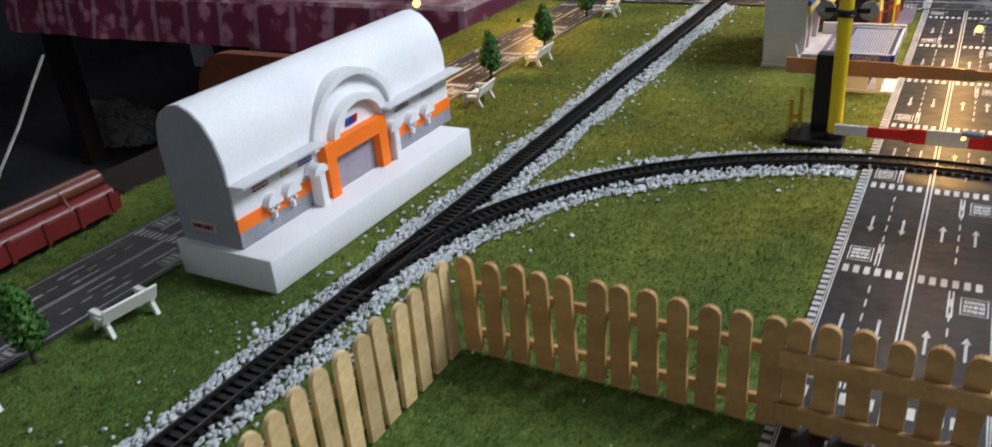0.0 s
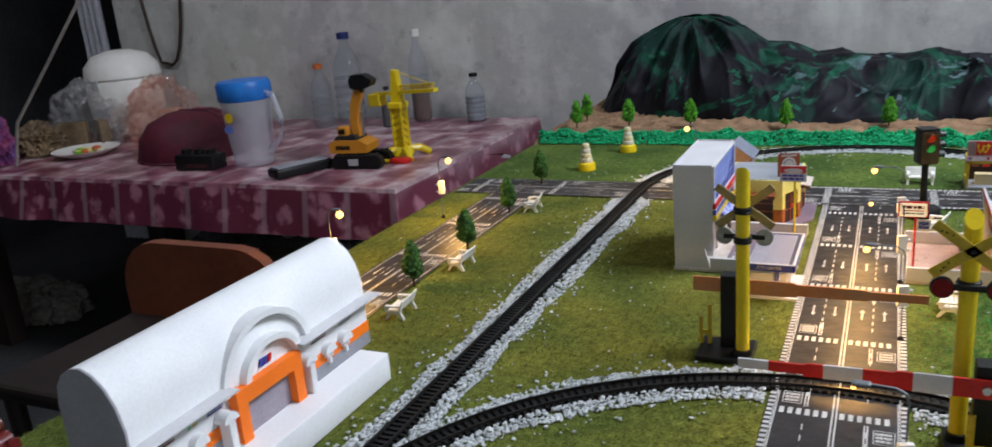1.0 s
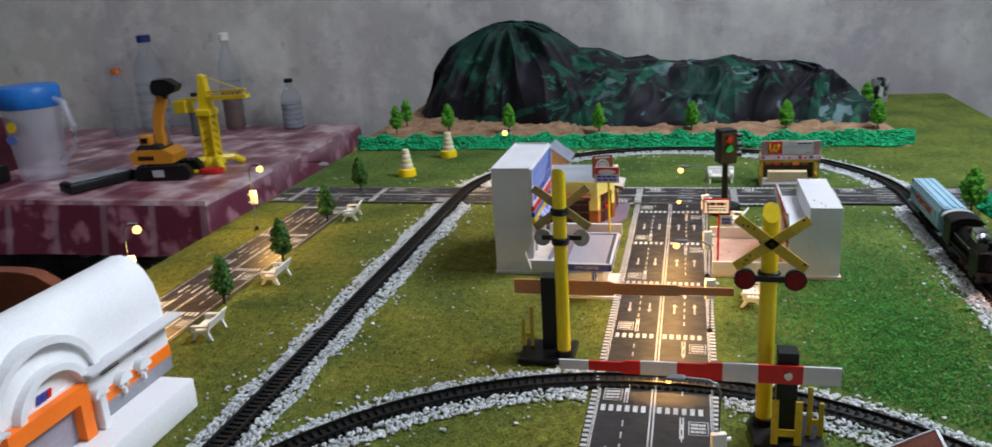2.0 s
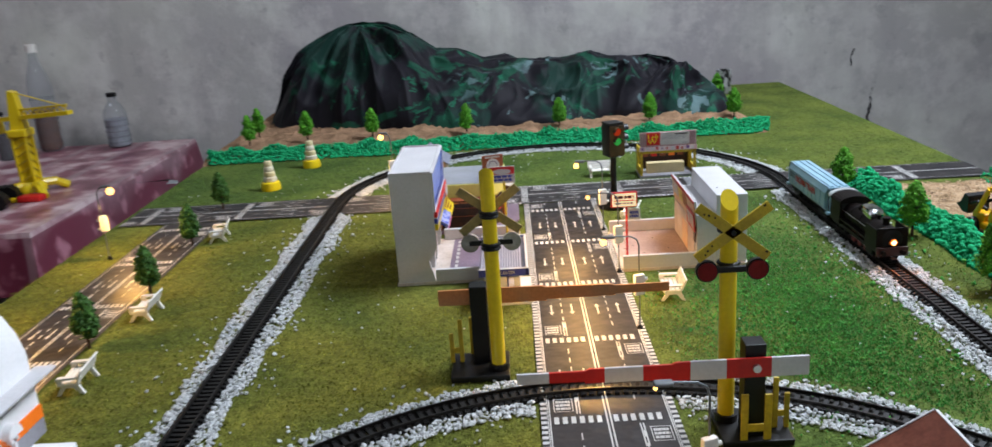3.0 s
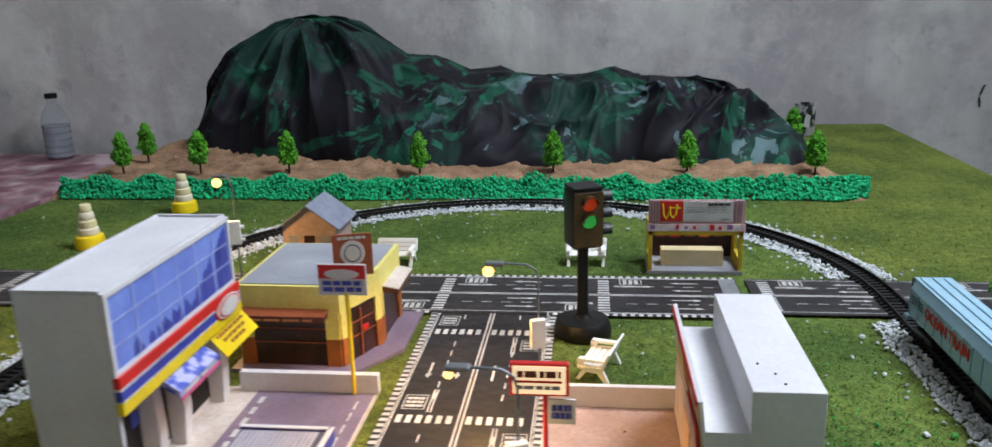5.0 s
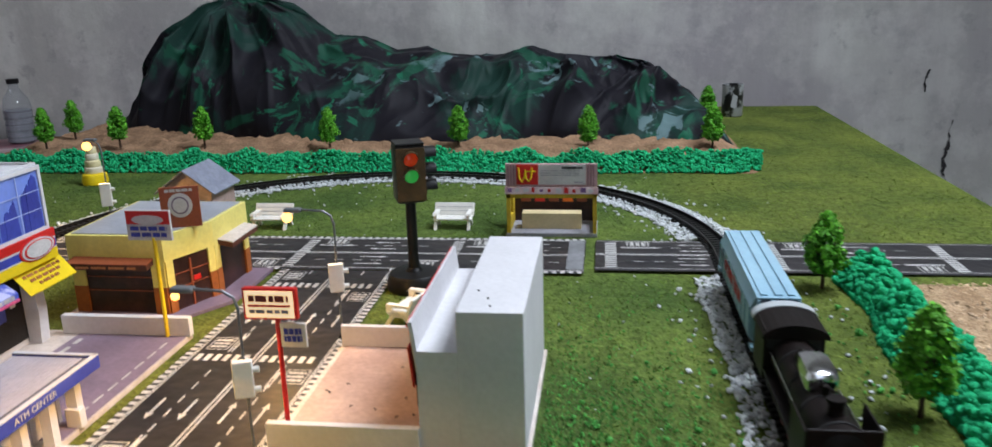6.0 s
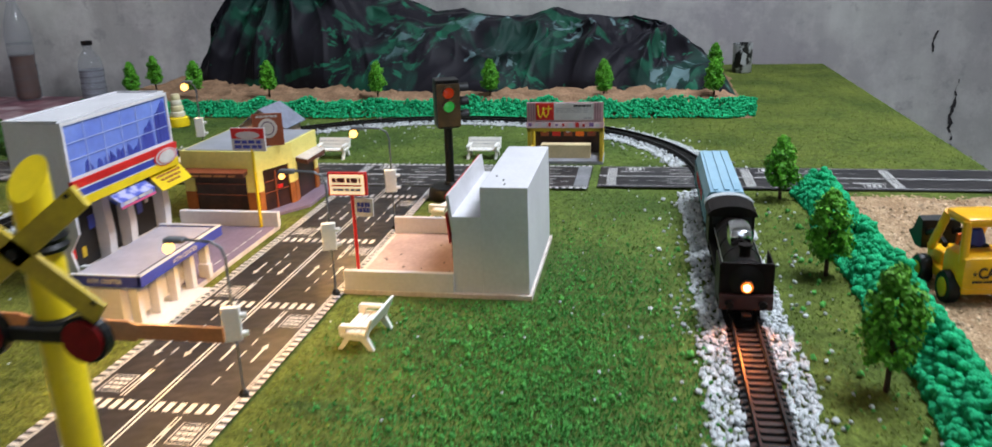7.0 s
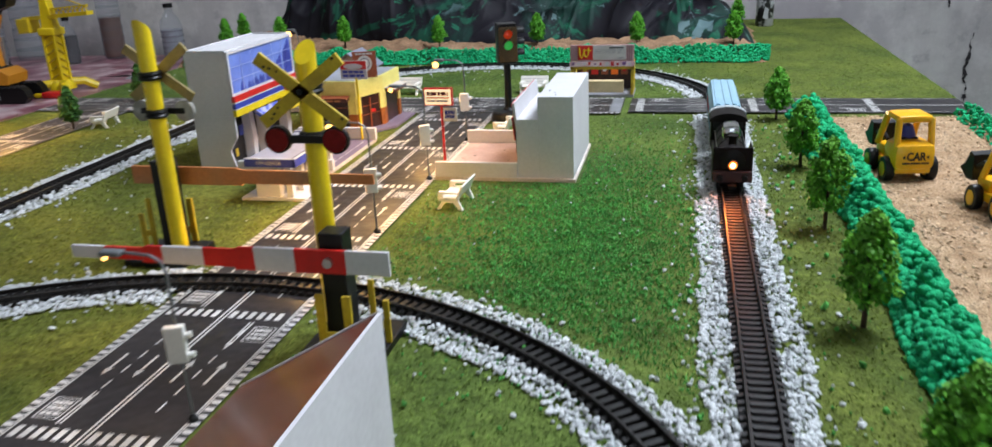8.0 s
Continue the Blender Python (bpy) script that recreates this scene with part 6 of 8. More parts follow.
def locomotive(m):
    t = thing("locomotive", "black plastic toy steam locomotive with glowing headlight", "locomotive", m)
    part("underframe", box(B(), -0.013, 0.013, 0.004, 0.150, 0.0075, 0.0125, bevel=0.0008), LOCO_BLACK, t)
    part("boiler", cyl(B(), (0, 0.006, 0.027), (0, 0.118, 0.027), 0.0122, seg=28), LOCO_BLACK, t, smooth=True)
    part("smokebox_front", lathe(B(), [(0.0128, 0), (0.0128, 0.0025), (0.0095, 0.0045), (0.003, 0.0055)], 28), LOCO_BLACK, t, m=Matrix.Translation((0, 0.007, 0.027)) @ SOUTH, smooth=True)
    for y in (0.012, 0.040, 0.068, 0.096):
        part("boiler_band", cyl(B(), (0, y, 0.027), (0, y + 0.0012, 0.027), 0.0127, seg=28), BLACK_MATT, t)
    part("running_board", box(B(), -0.0165, 0.0165, 0.006, 0.118, 0.0185, 0.0200), LOCO_BLACK, t)
    for s in (-1, 1):
        part("smoke_deflector", box(B(), s * 0.0165 - 0.0006, s * 0.0165 + 0.0006, 0.004, 0.036, 0.0125, 0.0385, bevel=0.0004), LOCO_BLACK, t, "tall black smoke deflector plate")
        part("cylinder", box(B(), s * 0.0135 - 0.0035, s * 0.0135 + 0.0035, 0.014, 0.034, 0.0055, 0.0165, bevel=0.0015), LOCO_BLACK, t)
        for y, r in ((0.048, 0.0082), (0.067, 0.0082), (0.086, 0.0082), (0.014, 0.0048), (0.112, 0.0055), (0.130, 0.0055)):
            me = wheel_mesh(r)
            me.materials.append(RED_PLASTIC if r > 0.006 else LOCO_BLACK)
            link("wheel", me, t, "red spoked driving wheel" if r > 0.006 else "", pose(s * 0.0088, y, r))
        part("coupling_rod", box(B(), s * 0.0115 - 0.0006, s * 0.0115 + 0.0006, 0.030, 0.090, 0.0068, 0.0088), STEEL, t, "bright coupling rod")
        part("handrail", tube(B(), [(s * 0.0128, 0.010, 0.030), (s * 0.0128, 0.115, 0.030)], 0.0004, 6), STEEL, t)
    part("chimney", lathe(B(), [(0.0042, 0.0375), (0.0036, 0.040), (0.0036, 0.044), (0.0046, 0.0455), (0.0046, 0.0470)], 18, (0, 0.022, 0)), LOCO_BLACK, t, smooth=True)
    part("steam_dome", box(B(), -0.0082, 0.0082, 0.046, 0.078, 0.0350, 0.0490, bevel=0.0045), CHROME, t, "chrome-plated dome cover", smooth=True)
    part("whistle", cyl(B(), (0, 0.042, 0.037), (0, 0.042, 0.0440), 0.0018, seg=10), LOCO_BLACK, t)
    part("sand_dome", lathe(B(), [(0.0055, 0.036), (0.0055, 0.041), (0.003, 0.044), (0.0001, 0.0445)], 16, (0, 0.088, 0)), LOCO_BLACK, t, smooth=True)
    part("cab", box(B(), -0.0168, 0.0168, 0.116, 0.148, 0.0125, 0.0440, bevel=0.0008), LOCO_BLACK, t, "black driver's cab")
    rf = [(0.0185 * math.cos(a), 0.0395 + 0.0085 * math.sin(a)) for a in [math.pi * i / 12 for i in range(13)]]
    part("cab_roof", prism(B(), rf, "y", 0.112, 0.150), LOCO_BLACK, t)
    part("roof_plate", prism(B(), [(x * 1.02, z + 0.0006) for x, z in rf], "y", 0.144, 0.153), WAGON_GREY, t, "pale grey rear roof edge")
    for s in (-1, 1):
        part("cab_window", box(B(), s * 0.0104 - 0.0042, s * 0.0104 + 0.0042, 0.1155, 0.1160, 0.032, 0.040), BLACK_MATT, t)
    part("buffer_beam", box(B(), -0.0170, 0.0170, 0.0005, 0.0040, 0.0080, 0.0185, bevel=0.0006), RED_DARK, t, "dark red buffer beam")
    for s in (-1, 1):
        part("buffer", cyl(B(), (s * 0.0105, -0.0035, 0.0125), (s * 0.0105, 0.001, 0.0125), 0.0026, seg=14), LOCO_BLACK, t)
    part("front_plate", box(B(), -0.0165, 0.0165, 0.0035, 0.0050, 0.0160, 0.0400, bevel=0.0008), BLACK_BROWN, t, "broad dark front plate")
    part("lamp_ring", cyl(B(), (0, -0.001, 0.0245), (0, 0.004, 0.0245), 0.0046, seg=20), LOCO_BLACK, t)
    part("headlight_halo", lathe(B(), [(0.0040, 0), (0.0038, 0.0006), (0.0026, 0.0009)], 20), HEAD_HALO, t, "orange emissive ring for the headlight's halo", m=Matrix.Translation((0, -0.0009, 0.0245)) @ SOUTH)
    part("headlight", lathe(B(), [(0.0025, 0), (0.0024, 0.0012), (0.0014, 0.0020), (0.0001, 0.0023)], 18), HEADLIGHT, t, "glowing warm white headlight bulb", m=Matrix.Translation((0, -0.0014, 0.0245)) @ SOUTH)
    part("coupler", box(B(), -0.003, 0.003, -0.008, 0.001, 0.004, 0.007), LOCO_BLACK, t)
    beam = lamp("headlight_beam", "SPOT", 0.20, (1.0, 0.22, 0.04), look(m @ Vector((0, -0.0045, 0.0245)), m @ Vector((0, -0.04, -0.004))), 0.003)
    beam.data.spot_size, beam.data.spot_blend = radians(130), 0.6
    return t


WAGON_GREY = surf("pale_grey_plastic", (0.44, 0.47, 0.48), 0.3, scale=40, fine=300, var=0.06, bump=0.03)
RED_DARK = surf("dark_red_plastic", (0.05, 0.010, 0.008), 0.4, scale=40, fine=300, var=0.1)
BLACK_BROWN = surf("brown_black_plastic", (0.010, 0.0045, 0.0036), 0.42, scale=40, fine=300, var=0.15, spec=0.10)
FRONT = 0.300
locomotive(pose(RX, FRONT, 0.0072) @ Matrix.Diagonal((1.08, 1, 1.06, 1)))


def wagon(m):
    t = thing("hopper_wagon", "pale blue plastic hopper wagon with red lettering", "wagon", m)
    L, w = 0.172, 0.0175
    side = [(-w, 0.0185), (-w, 0.0400), (-w * 0.80, 0.0470), (w * 0.80, 0.0470), (w, 0.0400), (w, 0.0185), (w * 0.72, 0.0130), (-w * 0.72, 0.0130)]
    part("body", prism(B(), side, "y", 0.010, L - 0.010), WAGON_BLUE, t, "pale blue covered hopper body")
    part("roof", box(B(), -w * 0.80, w * 0.80, 0.006, L - 0.006, 0.0470, 0.0480), WAGON_BLUE, t)
    for s in (-0.52, 0.02, 0.50):
        part("roof_ridge", box(B(), s * w - 0.0022, s * w + 0.0022, 0.010, L - 0.010, 0.0480, 0.0492), WAGON_BLUE, t)
    for y in [0.012 + i * 0.0164 for i in range(10)]:
        for s in (-1, 1):
            part("side_rib", box(B(), s * w - 0.0004 - 0.0004, s * w + 0.0004, y - 0.0006, y + 0.0006, 0.0190, 0.0395), WAGON_BLUE, t)
    for y in (0.0035, L - 0.0055):
        en = part("end_platform", box(B(), -w, w, y - 0.003, y + 0.005, 0.0120, 0.0150), WAGON_BLUE, t)
        for x in (-0.013, -0.0045, 0.0045, 0.013):
            part("end_post", box(B(), x - 0.0008, x + 0.0008, y, y + 0.0015, 0.0150, 0.0470), WAGON_BLUE, en)
        for z in (0.024, 0.033, 0.042):
            part("end_rung", box(B(), -0.014, 0.014, y + 0.0002, y + 0.0013, z, z + 0.0010), WAGON_BLUE, en)
        part("end_panel", box(B(), -0.014, 0.014, y + 0.0035, y + 0.0045, 0.0150, 0.0460), NAVY_GREY, en)
    part("underframe", box(B(), -0.009, 0.009, 0.004, L - 0.004, 0.0080, 0.0130), BLACK, t)
    for y in (0.030, L - 0.030):
        bg = part("bogie", box(B(), -0.0125, 0.0125, y - 0.017, y + 0.017, 0.0040, 0.0085, bevel=0.001), BLACK, t)
        for dy in (-0.011, 0.011):
            for s in (-1, 1):
                me = wheel_mesh(0.0055)
                me.materials.append(BLACK)
                link("wheel", me, bg, "", pose(s * 0.0088, y + dy, 0.0055))
    for s, turn in ((-1, WEST), (1, EAST)):
        words("OCEAN TRAIN", 0.0125, RED, t, face_at(s * (w + 0.0007), 0.088, 0.0315, turn), extrude=0.0002, width=0.080, bold=0.0003)
        part("side_print", bars(B(), -0.012, 0.012, -0.004, 0.004, 0, 3, 44, 0.4), NAVY_GREY, t, m=face_at(s * (w + 0.0007), 0.088 - s * 0.056, 0.033, turn))
    part("coupler", box(B(), -0.003, 0.003, -0.006, 0.004, 0.0045, 0.0075), BLACK, t)
    return t


NAVY_GREY = surf("dim_blue_print", (0.045, 0.07, 0.10), 0.5, scale=60, fine=300, var=0.12, bump=0)
wagon(pose(RX, FRONT + 0.160, 0.0072))


def log_car():
    t = thing("log_truck", "maroon toy flat car loaded with brown tubes", "wagon", pose(-0.645, -0.367, 0, 0, 0, 1.0) @ Matrix.Diagonal((1, 1, 0.82, 1)))
    part("bed", box(B(), -0.021, 0.021, -0.12, 0.085, 0.010, 0.018, bevel=0.001), RED_PLASTIC, t)
    for s in (-1, 1):
        part("side_board", box(B(), s * 0.021 - 0.001, s * 0.021 + 0.001, -0.12, 0.085, 0.010, 0.030), RED_PLASTIC, t)
        for y in (-0.10, -0.065, -0.03, 0.005, 0.04, 0.075):
            part("stake", box(B(), s * 0.0225 - 0.001, s * 0.0225 + 0.001, y - 0.002, y + 0.002, 0.008, 0.034), RED_PLASTIC, t)
    for x, z in ((-0.0105, 0.0285), (0.0105, 0.0285), (0.0, 0.0455)):
        part("tube_load", cyl(B(), (x, -0.135, z), (x, 0.082, z), 0.0102, seg=22), LOG_SHADED if z > 0.04 or x < 0 else RED_PLASTIC, t, "long glossy tube", smooth=True)
    for y in (-0.06, 0.035):
        part("strap", tube(B(), [(-0.0215, y, 0.028), (-0.0135, y, 0.047), (0, y, 0.0560), (0.0135, y, 0.047), (0.0215, y, 0.028)], 0.0009, 6), LOG_SHADED, t)
    for y in (-0.08, 0.055):
        for s in (-1, 1):
            me = wheel_mesh(0.0085, 0.006)
            me.materials.append(BLACK)
            link("wheel", me, t, "", pose(s * 0.014, y, 0.0085))
    return t


log_car()


# ---- sand pit, moss and soil ----
def patch_sheet(name, outline_fn, x0, x1, y0, y1, step, amp, material, label, category):
    bm = B()
    nx, ny = int((x1 - x0) / step), int((y1 - y0) / step)
    grid = {}
    for i in range(nx + 1):
        for k in range(ny + 1):
            x, y = x0 + (x1 - x0) * i / nx, y0 + (y1 - y0) * k / ny
            e = outline_fn(x, y)
            z = e * (0.62 + 0.25 * (0.5 + noise.noise(Vector((x * 22, y * 22, 1))))) * amp + e * amp * 0.25 * noise.noise(Vector((x * 130, y * 130, 5)))
            grid[i, k] = bm.verts.new((x, y, max(z, 0) + 0.0009 if e > 0 else -0.002))
    for i in range(nx):
        for k in range(ny):
            bm.faces.new((grid[i, k], grid[i + 1, k], grid[i + 1, k + 1], grid[i, k + 1]))
    return tagged(part(name, bm, material, smooth=True), label, category, kind="structure")


def soft_edge(x, y, x0, x1, y0, y1, soft):
    d = min(x - x0, x1 - x, y - y0, y1 - y) + 0.012 * noise.noise(Vector((x * 25, y * 25, 9)))
    return max(0.0, min(1.0, d / soft))


patch_sheet("sand", lambda x, y: soft_edge(x, y, 0.520, 0.760, -0.9, 0.650, 0.015), 0.505, 0.742, -0.9, 0.672, 0.006, 0.005, SAND, "coarse tan sawdust sand spread beside the moss bank", "sand")
patch_sheet("soil", lambda x, y: soft_edge(x, y, -0.690, 0.518, 1.108, 1.70, 0.050), -0.674, 0.540, 1.105, 1.62, 0.009, 0.034, SOIL, "brown soil strip in front of the dark hill", "soil")

CRUMB_GREEN = island_var(surf("green_crumb", (0.100, 0.36, 0.072), 0.9, (0.060, 0.25, 0.052), scale=40, fine=350, var=0.2, bump=0.3, spec=0.15), 0.3)
CRUMBS = [lump(20 + k, 1, 0.35, 0.9) for k in range(8)]


TUFTS = [lump(60 + k, 2, 0.16, 0.85) for k in range(8)]


def moss_bank(label, n, place, seed, tufts=0):
    """Soft rounded tufts first, then the small crumbs between and over them."""
    rng = np.random.RandomState(seed)
    spots = []
    while len(spots) < n:
        got = place(rng)
        if got is None:
            continue
        x, y, z = got
        s = rng.uniform(0.0011, 0.0032)
        big = len(spots) < tufts
        s = rng.uniform(0.0024, 0.0048) if big else rng.uniform(0.0008, 0.0019) if tufts else s
        spots.append((x, y, max(z, s * 0.4) + (0.0 if big else 0.0008), s, rng.uniform(0, 6.28), rng.uniform(-1, 1)))
    if not tufts:
        return scatter("moss_bank", CRUMBS, spots, MOSS, label, "moss", smooth=True)
    bank = scatter("moss_bank", TUFTS, spots[:tufts], MOSS, label, "moss", smooth=True)
    scatter("crumb", CRUMBS, spots[tufts:], MOSS, "", "", parent=bank, smooth=True)
    return bank


def north_moss(rng):
    x, v = rng.uniform(-0.665, 0.525), rng.uniform(-1, 1)
    half = 0.024 + 0.008 * noise.noise(Vector((x * 9, 2, 2)))
    half *= min(1, (0.535 - x) / 0.05, (x + 0.675) / 0.02)
    mid = 1.128 + 0.006 * noise.noise(Vector((x * 6, 7, 1))) 
    return x, mid + v * half, (1 - v * v) * 0.024 * (0.5 + rng.uniform(0, 0.6)) * (1 + 0.5 * noise.noise(Vector((x * 24, v, 4))))


def east_moss(rng):
    y, v = rng.uniform(-0.85, 0.665), rng.uniform(-1, 1)
    half = 0.023 + 0.008 * noise.noise(Vector((y * 11, 3, 8)))
    mid = 0.535 + 0.010 * noise.noise(Vector((y * 7, 1, 5)))
    return mid + v * half, y, (1 - v * v) * 0.024 * (0.4 + rng.uniform(0, 0.7)) * (1 + 0.6 * noise.noise(Vector((y * 26, v, 4))))


def edge_moss(rng):
    y, v = rng.uniform(-0.6, 0.645), rng.uniform(-1, 1)
    return 0.722 + v * 0.017, y, (1 - v * v) * 0.020 * (0.4 + rng.uniform(0, 0.7))


moss_bank("dense green dyed moss along the foot of the hill", 17000, north_moss, 1)
moss_bank("dense green dyed moss bank beside the sand", 20000, east_moss, 2, 9500)
moss_bank("green dyed moss along the table edge", 3600, edge_moss, 3)
rng = np.random.RandomState(8)
spots = []
while len(spots) < 3200:
    near_pit = rng.uniform() < 0.12
    x, y = (rng.normal(0.50, 0.035), rng.uniform(-0.5, 0.6)) if near_pit else (rng.normal(0.285, 0.060), rng.normal(0.20, 0.13))
    if x > 0.56 or x < 0.13 or (abs(x - RX) < 0.02) or (y > 0.33 and x < 0.27):
        continue
    s = rng.uniform(0.0005, 0.0013) * (2.4 if near_pit and rng.uniform() < 0.2 else 1.7 if rng.uniform() < 0.08 else 1)
    spots.append((x, y, s * 0.5 + 0.0008, s, rng.uniform(0, 6.28), rng.uniform(-1, 1)))
scatter("moss_crumbs", CRUMBS, spots, CRUMB_GREEN, "loose green moss crumbs scattered on the grass", "moss")
spots = []
while len(spots) < 520:
    x, y = rng.uniform(-0.62, 0.5), rng.uniform(-0.5, 1.0)
    if on_road(x, y) or -0.590 < x < -0.480:
        continue
    s = rng.uniform(0.0005, 0.0014)
    spots.append((x, y, s * 0.5 + 0.0008, s, rng.uniform(0, 6.28), rng.uniform(-1, 1)))
scatter("stray_gravel", PEBBLES, spots, STONE, "stray white gravel crumbs on the grass", "gravel")
CHIPS = [lump(40 + k, 1, 0.3, 0.35) for k in range(6)]
CHIP = island_var(surf("wood_chip", (0.60, 0.44, 0.29), 0.9, (0.36, 0.235, 0.13), scale=60, fine=400, var=0.25, bump=0.2), 0.5)
spots = []
for _ in range(11000):
    s = rng.uniform(0.0008, 0.0021)
    spots.append((rng.uniform(0.535, 0.738), rng.uniform(-0.3, 0.645), 0.0035 + rng.uniform(0, 0.002), s, rng.uniform(0, 6.28), rng.uniform(-0.6, 0.6)))
scatter("sawdust_chips", CHIPS, spots, CHIP, "coarse pale sawdust chips lying in the sand", "sawdust")


# ---- dark draped hill ----
def hill():
    bm = B()
    crest = [(-0.645, 0.0), (-0.615, 0.035), (-0.575, 0.124), (-0.535, 0.180), (-0.485, 0.217), (-0.42, 0.248), (-0.365, 0.256), (-0.31, 0.247), (-0.245, 0.216), (-0.19, 0.176), (-0.14, 0.176), (-0.075, 0.146), (-0.02, 0.150), (0.045, 0.140), (0.115, 0.134), (0.183, 0.149), (0.235, 0.127), (0.33, 0.132), (0.385, 0.116), (0.45, 0.070), (0.497, 0.026), (0.515, 0.0)]
    xs, hs = [c[0] for c in crest], [c[1] for c in crest]
    fx, fy = [-0.645, -0.56, -0.33, -0.08, 0.27, 0.46, 0.515], [1.47, 1.36, 1.275, 1.215, 1.245, 1.225, 1.27]
    nx, nv = 560, 150
    px, py = -0.37, 1.49

    def ridged(p):
        q = abs(noise.noise(p))
        return (1 - min(1.0, 3.0 * q)) ** 1.8 - 0.24
    rows = []
    for i in range(nx + 1):
        x = -0.645 + 1.16 * i / nx
        h = float(np.interp(x, xs, hs)) * 0.965
        front, back = float(np.interp(x, fx, fy)), 1.70 - 0.10 * max(0, x - 0.2)
        row = []
        for k in range(nv + 1):
            v = k / nv
            y = front + (back - front) * v
            rise = math.sin(math.pi * v) ** 0.72
            lift = math.sin(math.pi * v) ** 0.5 * min(1.0, h / 0.10)
            dx, dy = x - px, y - py
            ang, far = math.atan2(dy, dx), math.hypot(dx, dy)
            star = max(0.0, min(1.0, (0.24 - x) / 0.30)) * min(1.0, far / 0.10)
            warp = 0.35 * noise.noise(Vector((x * 6, y * 6, 3)))
            rays = ridged(Vector((ang * 2.0 + warp * 1.5, far * 1.6, 7))) * 0.038 + ridged(Vector((ang * 4.4 + warp * 3, far * 2, 2))) * 0.007
            wx, wy = x + 0.030 * noise.noise(Vector((x * 9, v * 4, 9))), v + 0.10 * noise.noise(Vector((x * 8, v * 5, 4)))
            wrink = ridged(Vector((wx * 6 + wy * 2.2, wy * 3.4 - wx * 3, 5))) * 0.036 + ridged(Vector((wx * 14 - wy * 3, wy * 5 - wx * 7, 1))) * 0.014 + ridged(Vector((wx * 30, wy * 9, 3))) * 0.004
            soft = 0.024 * noise.noise(Vector((x * 10, v * 5, 6))) + 0.010 * noise.noise(Vector((x * 22, v * 11, 8)))
            fold = (star * rays + (1 - star * 0.7) * wrink + soft) * lift
            z = h * rise + fold * (0.12 + 0.88 * min(1, abs(v - 0.5) * 3.5))
            row.append(bm.verts.new((x, y - fold * 1.1 * (1 - v), max(z, 0.0) + 0.024 * min(1, h / 0.05) * (1 - v) ** 2)))
        rows.append(row)
    for a, b in zip(rows, rows[1:]):
        for k in range(nv):
            bm.faces.new((a[k], b[k], b[k + 1], a[k + 1]))
    me_ob = part("draped_hill", bm, DRAPE)
    for p in me_ob.data.polygons:
        p.use_smooth = True
    return tagged(me_ob, "model hill of crumpled black cloth smeared with green paint", "hill")


hill()


# ---- toy loaders ----
LOADER_YELLOW = surf("warm_yellow_plastic", (0.88, 0.47, 0.010), 0.30, (0.78, 0.39, 0.008), scale=20, fine=300, var=0.06, bump=0.05)


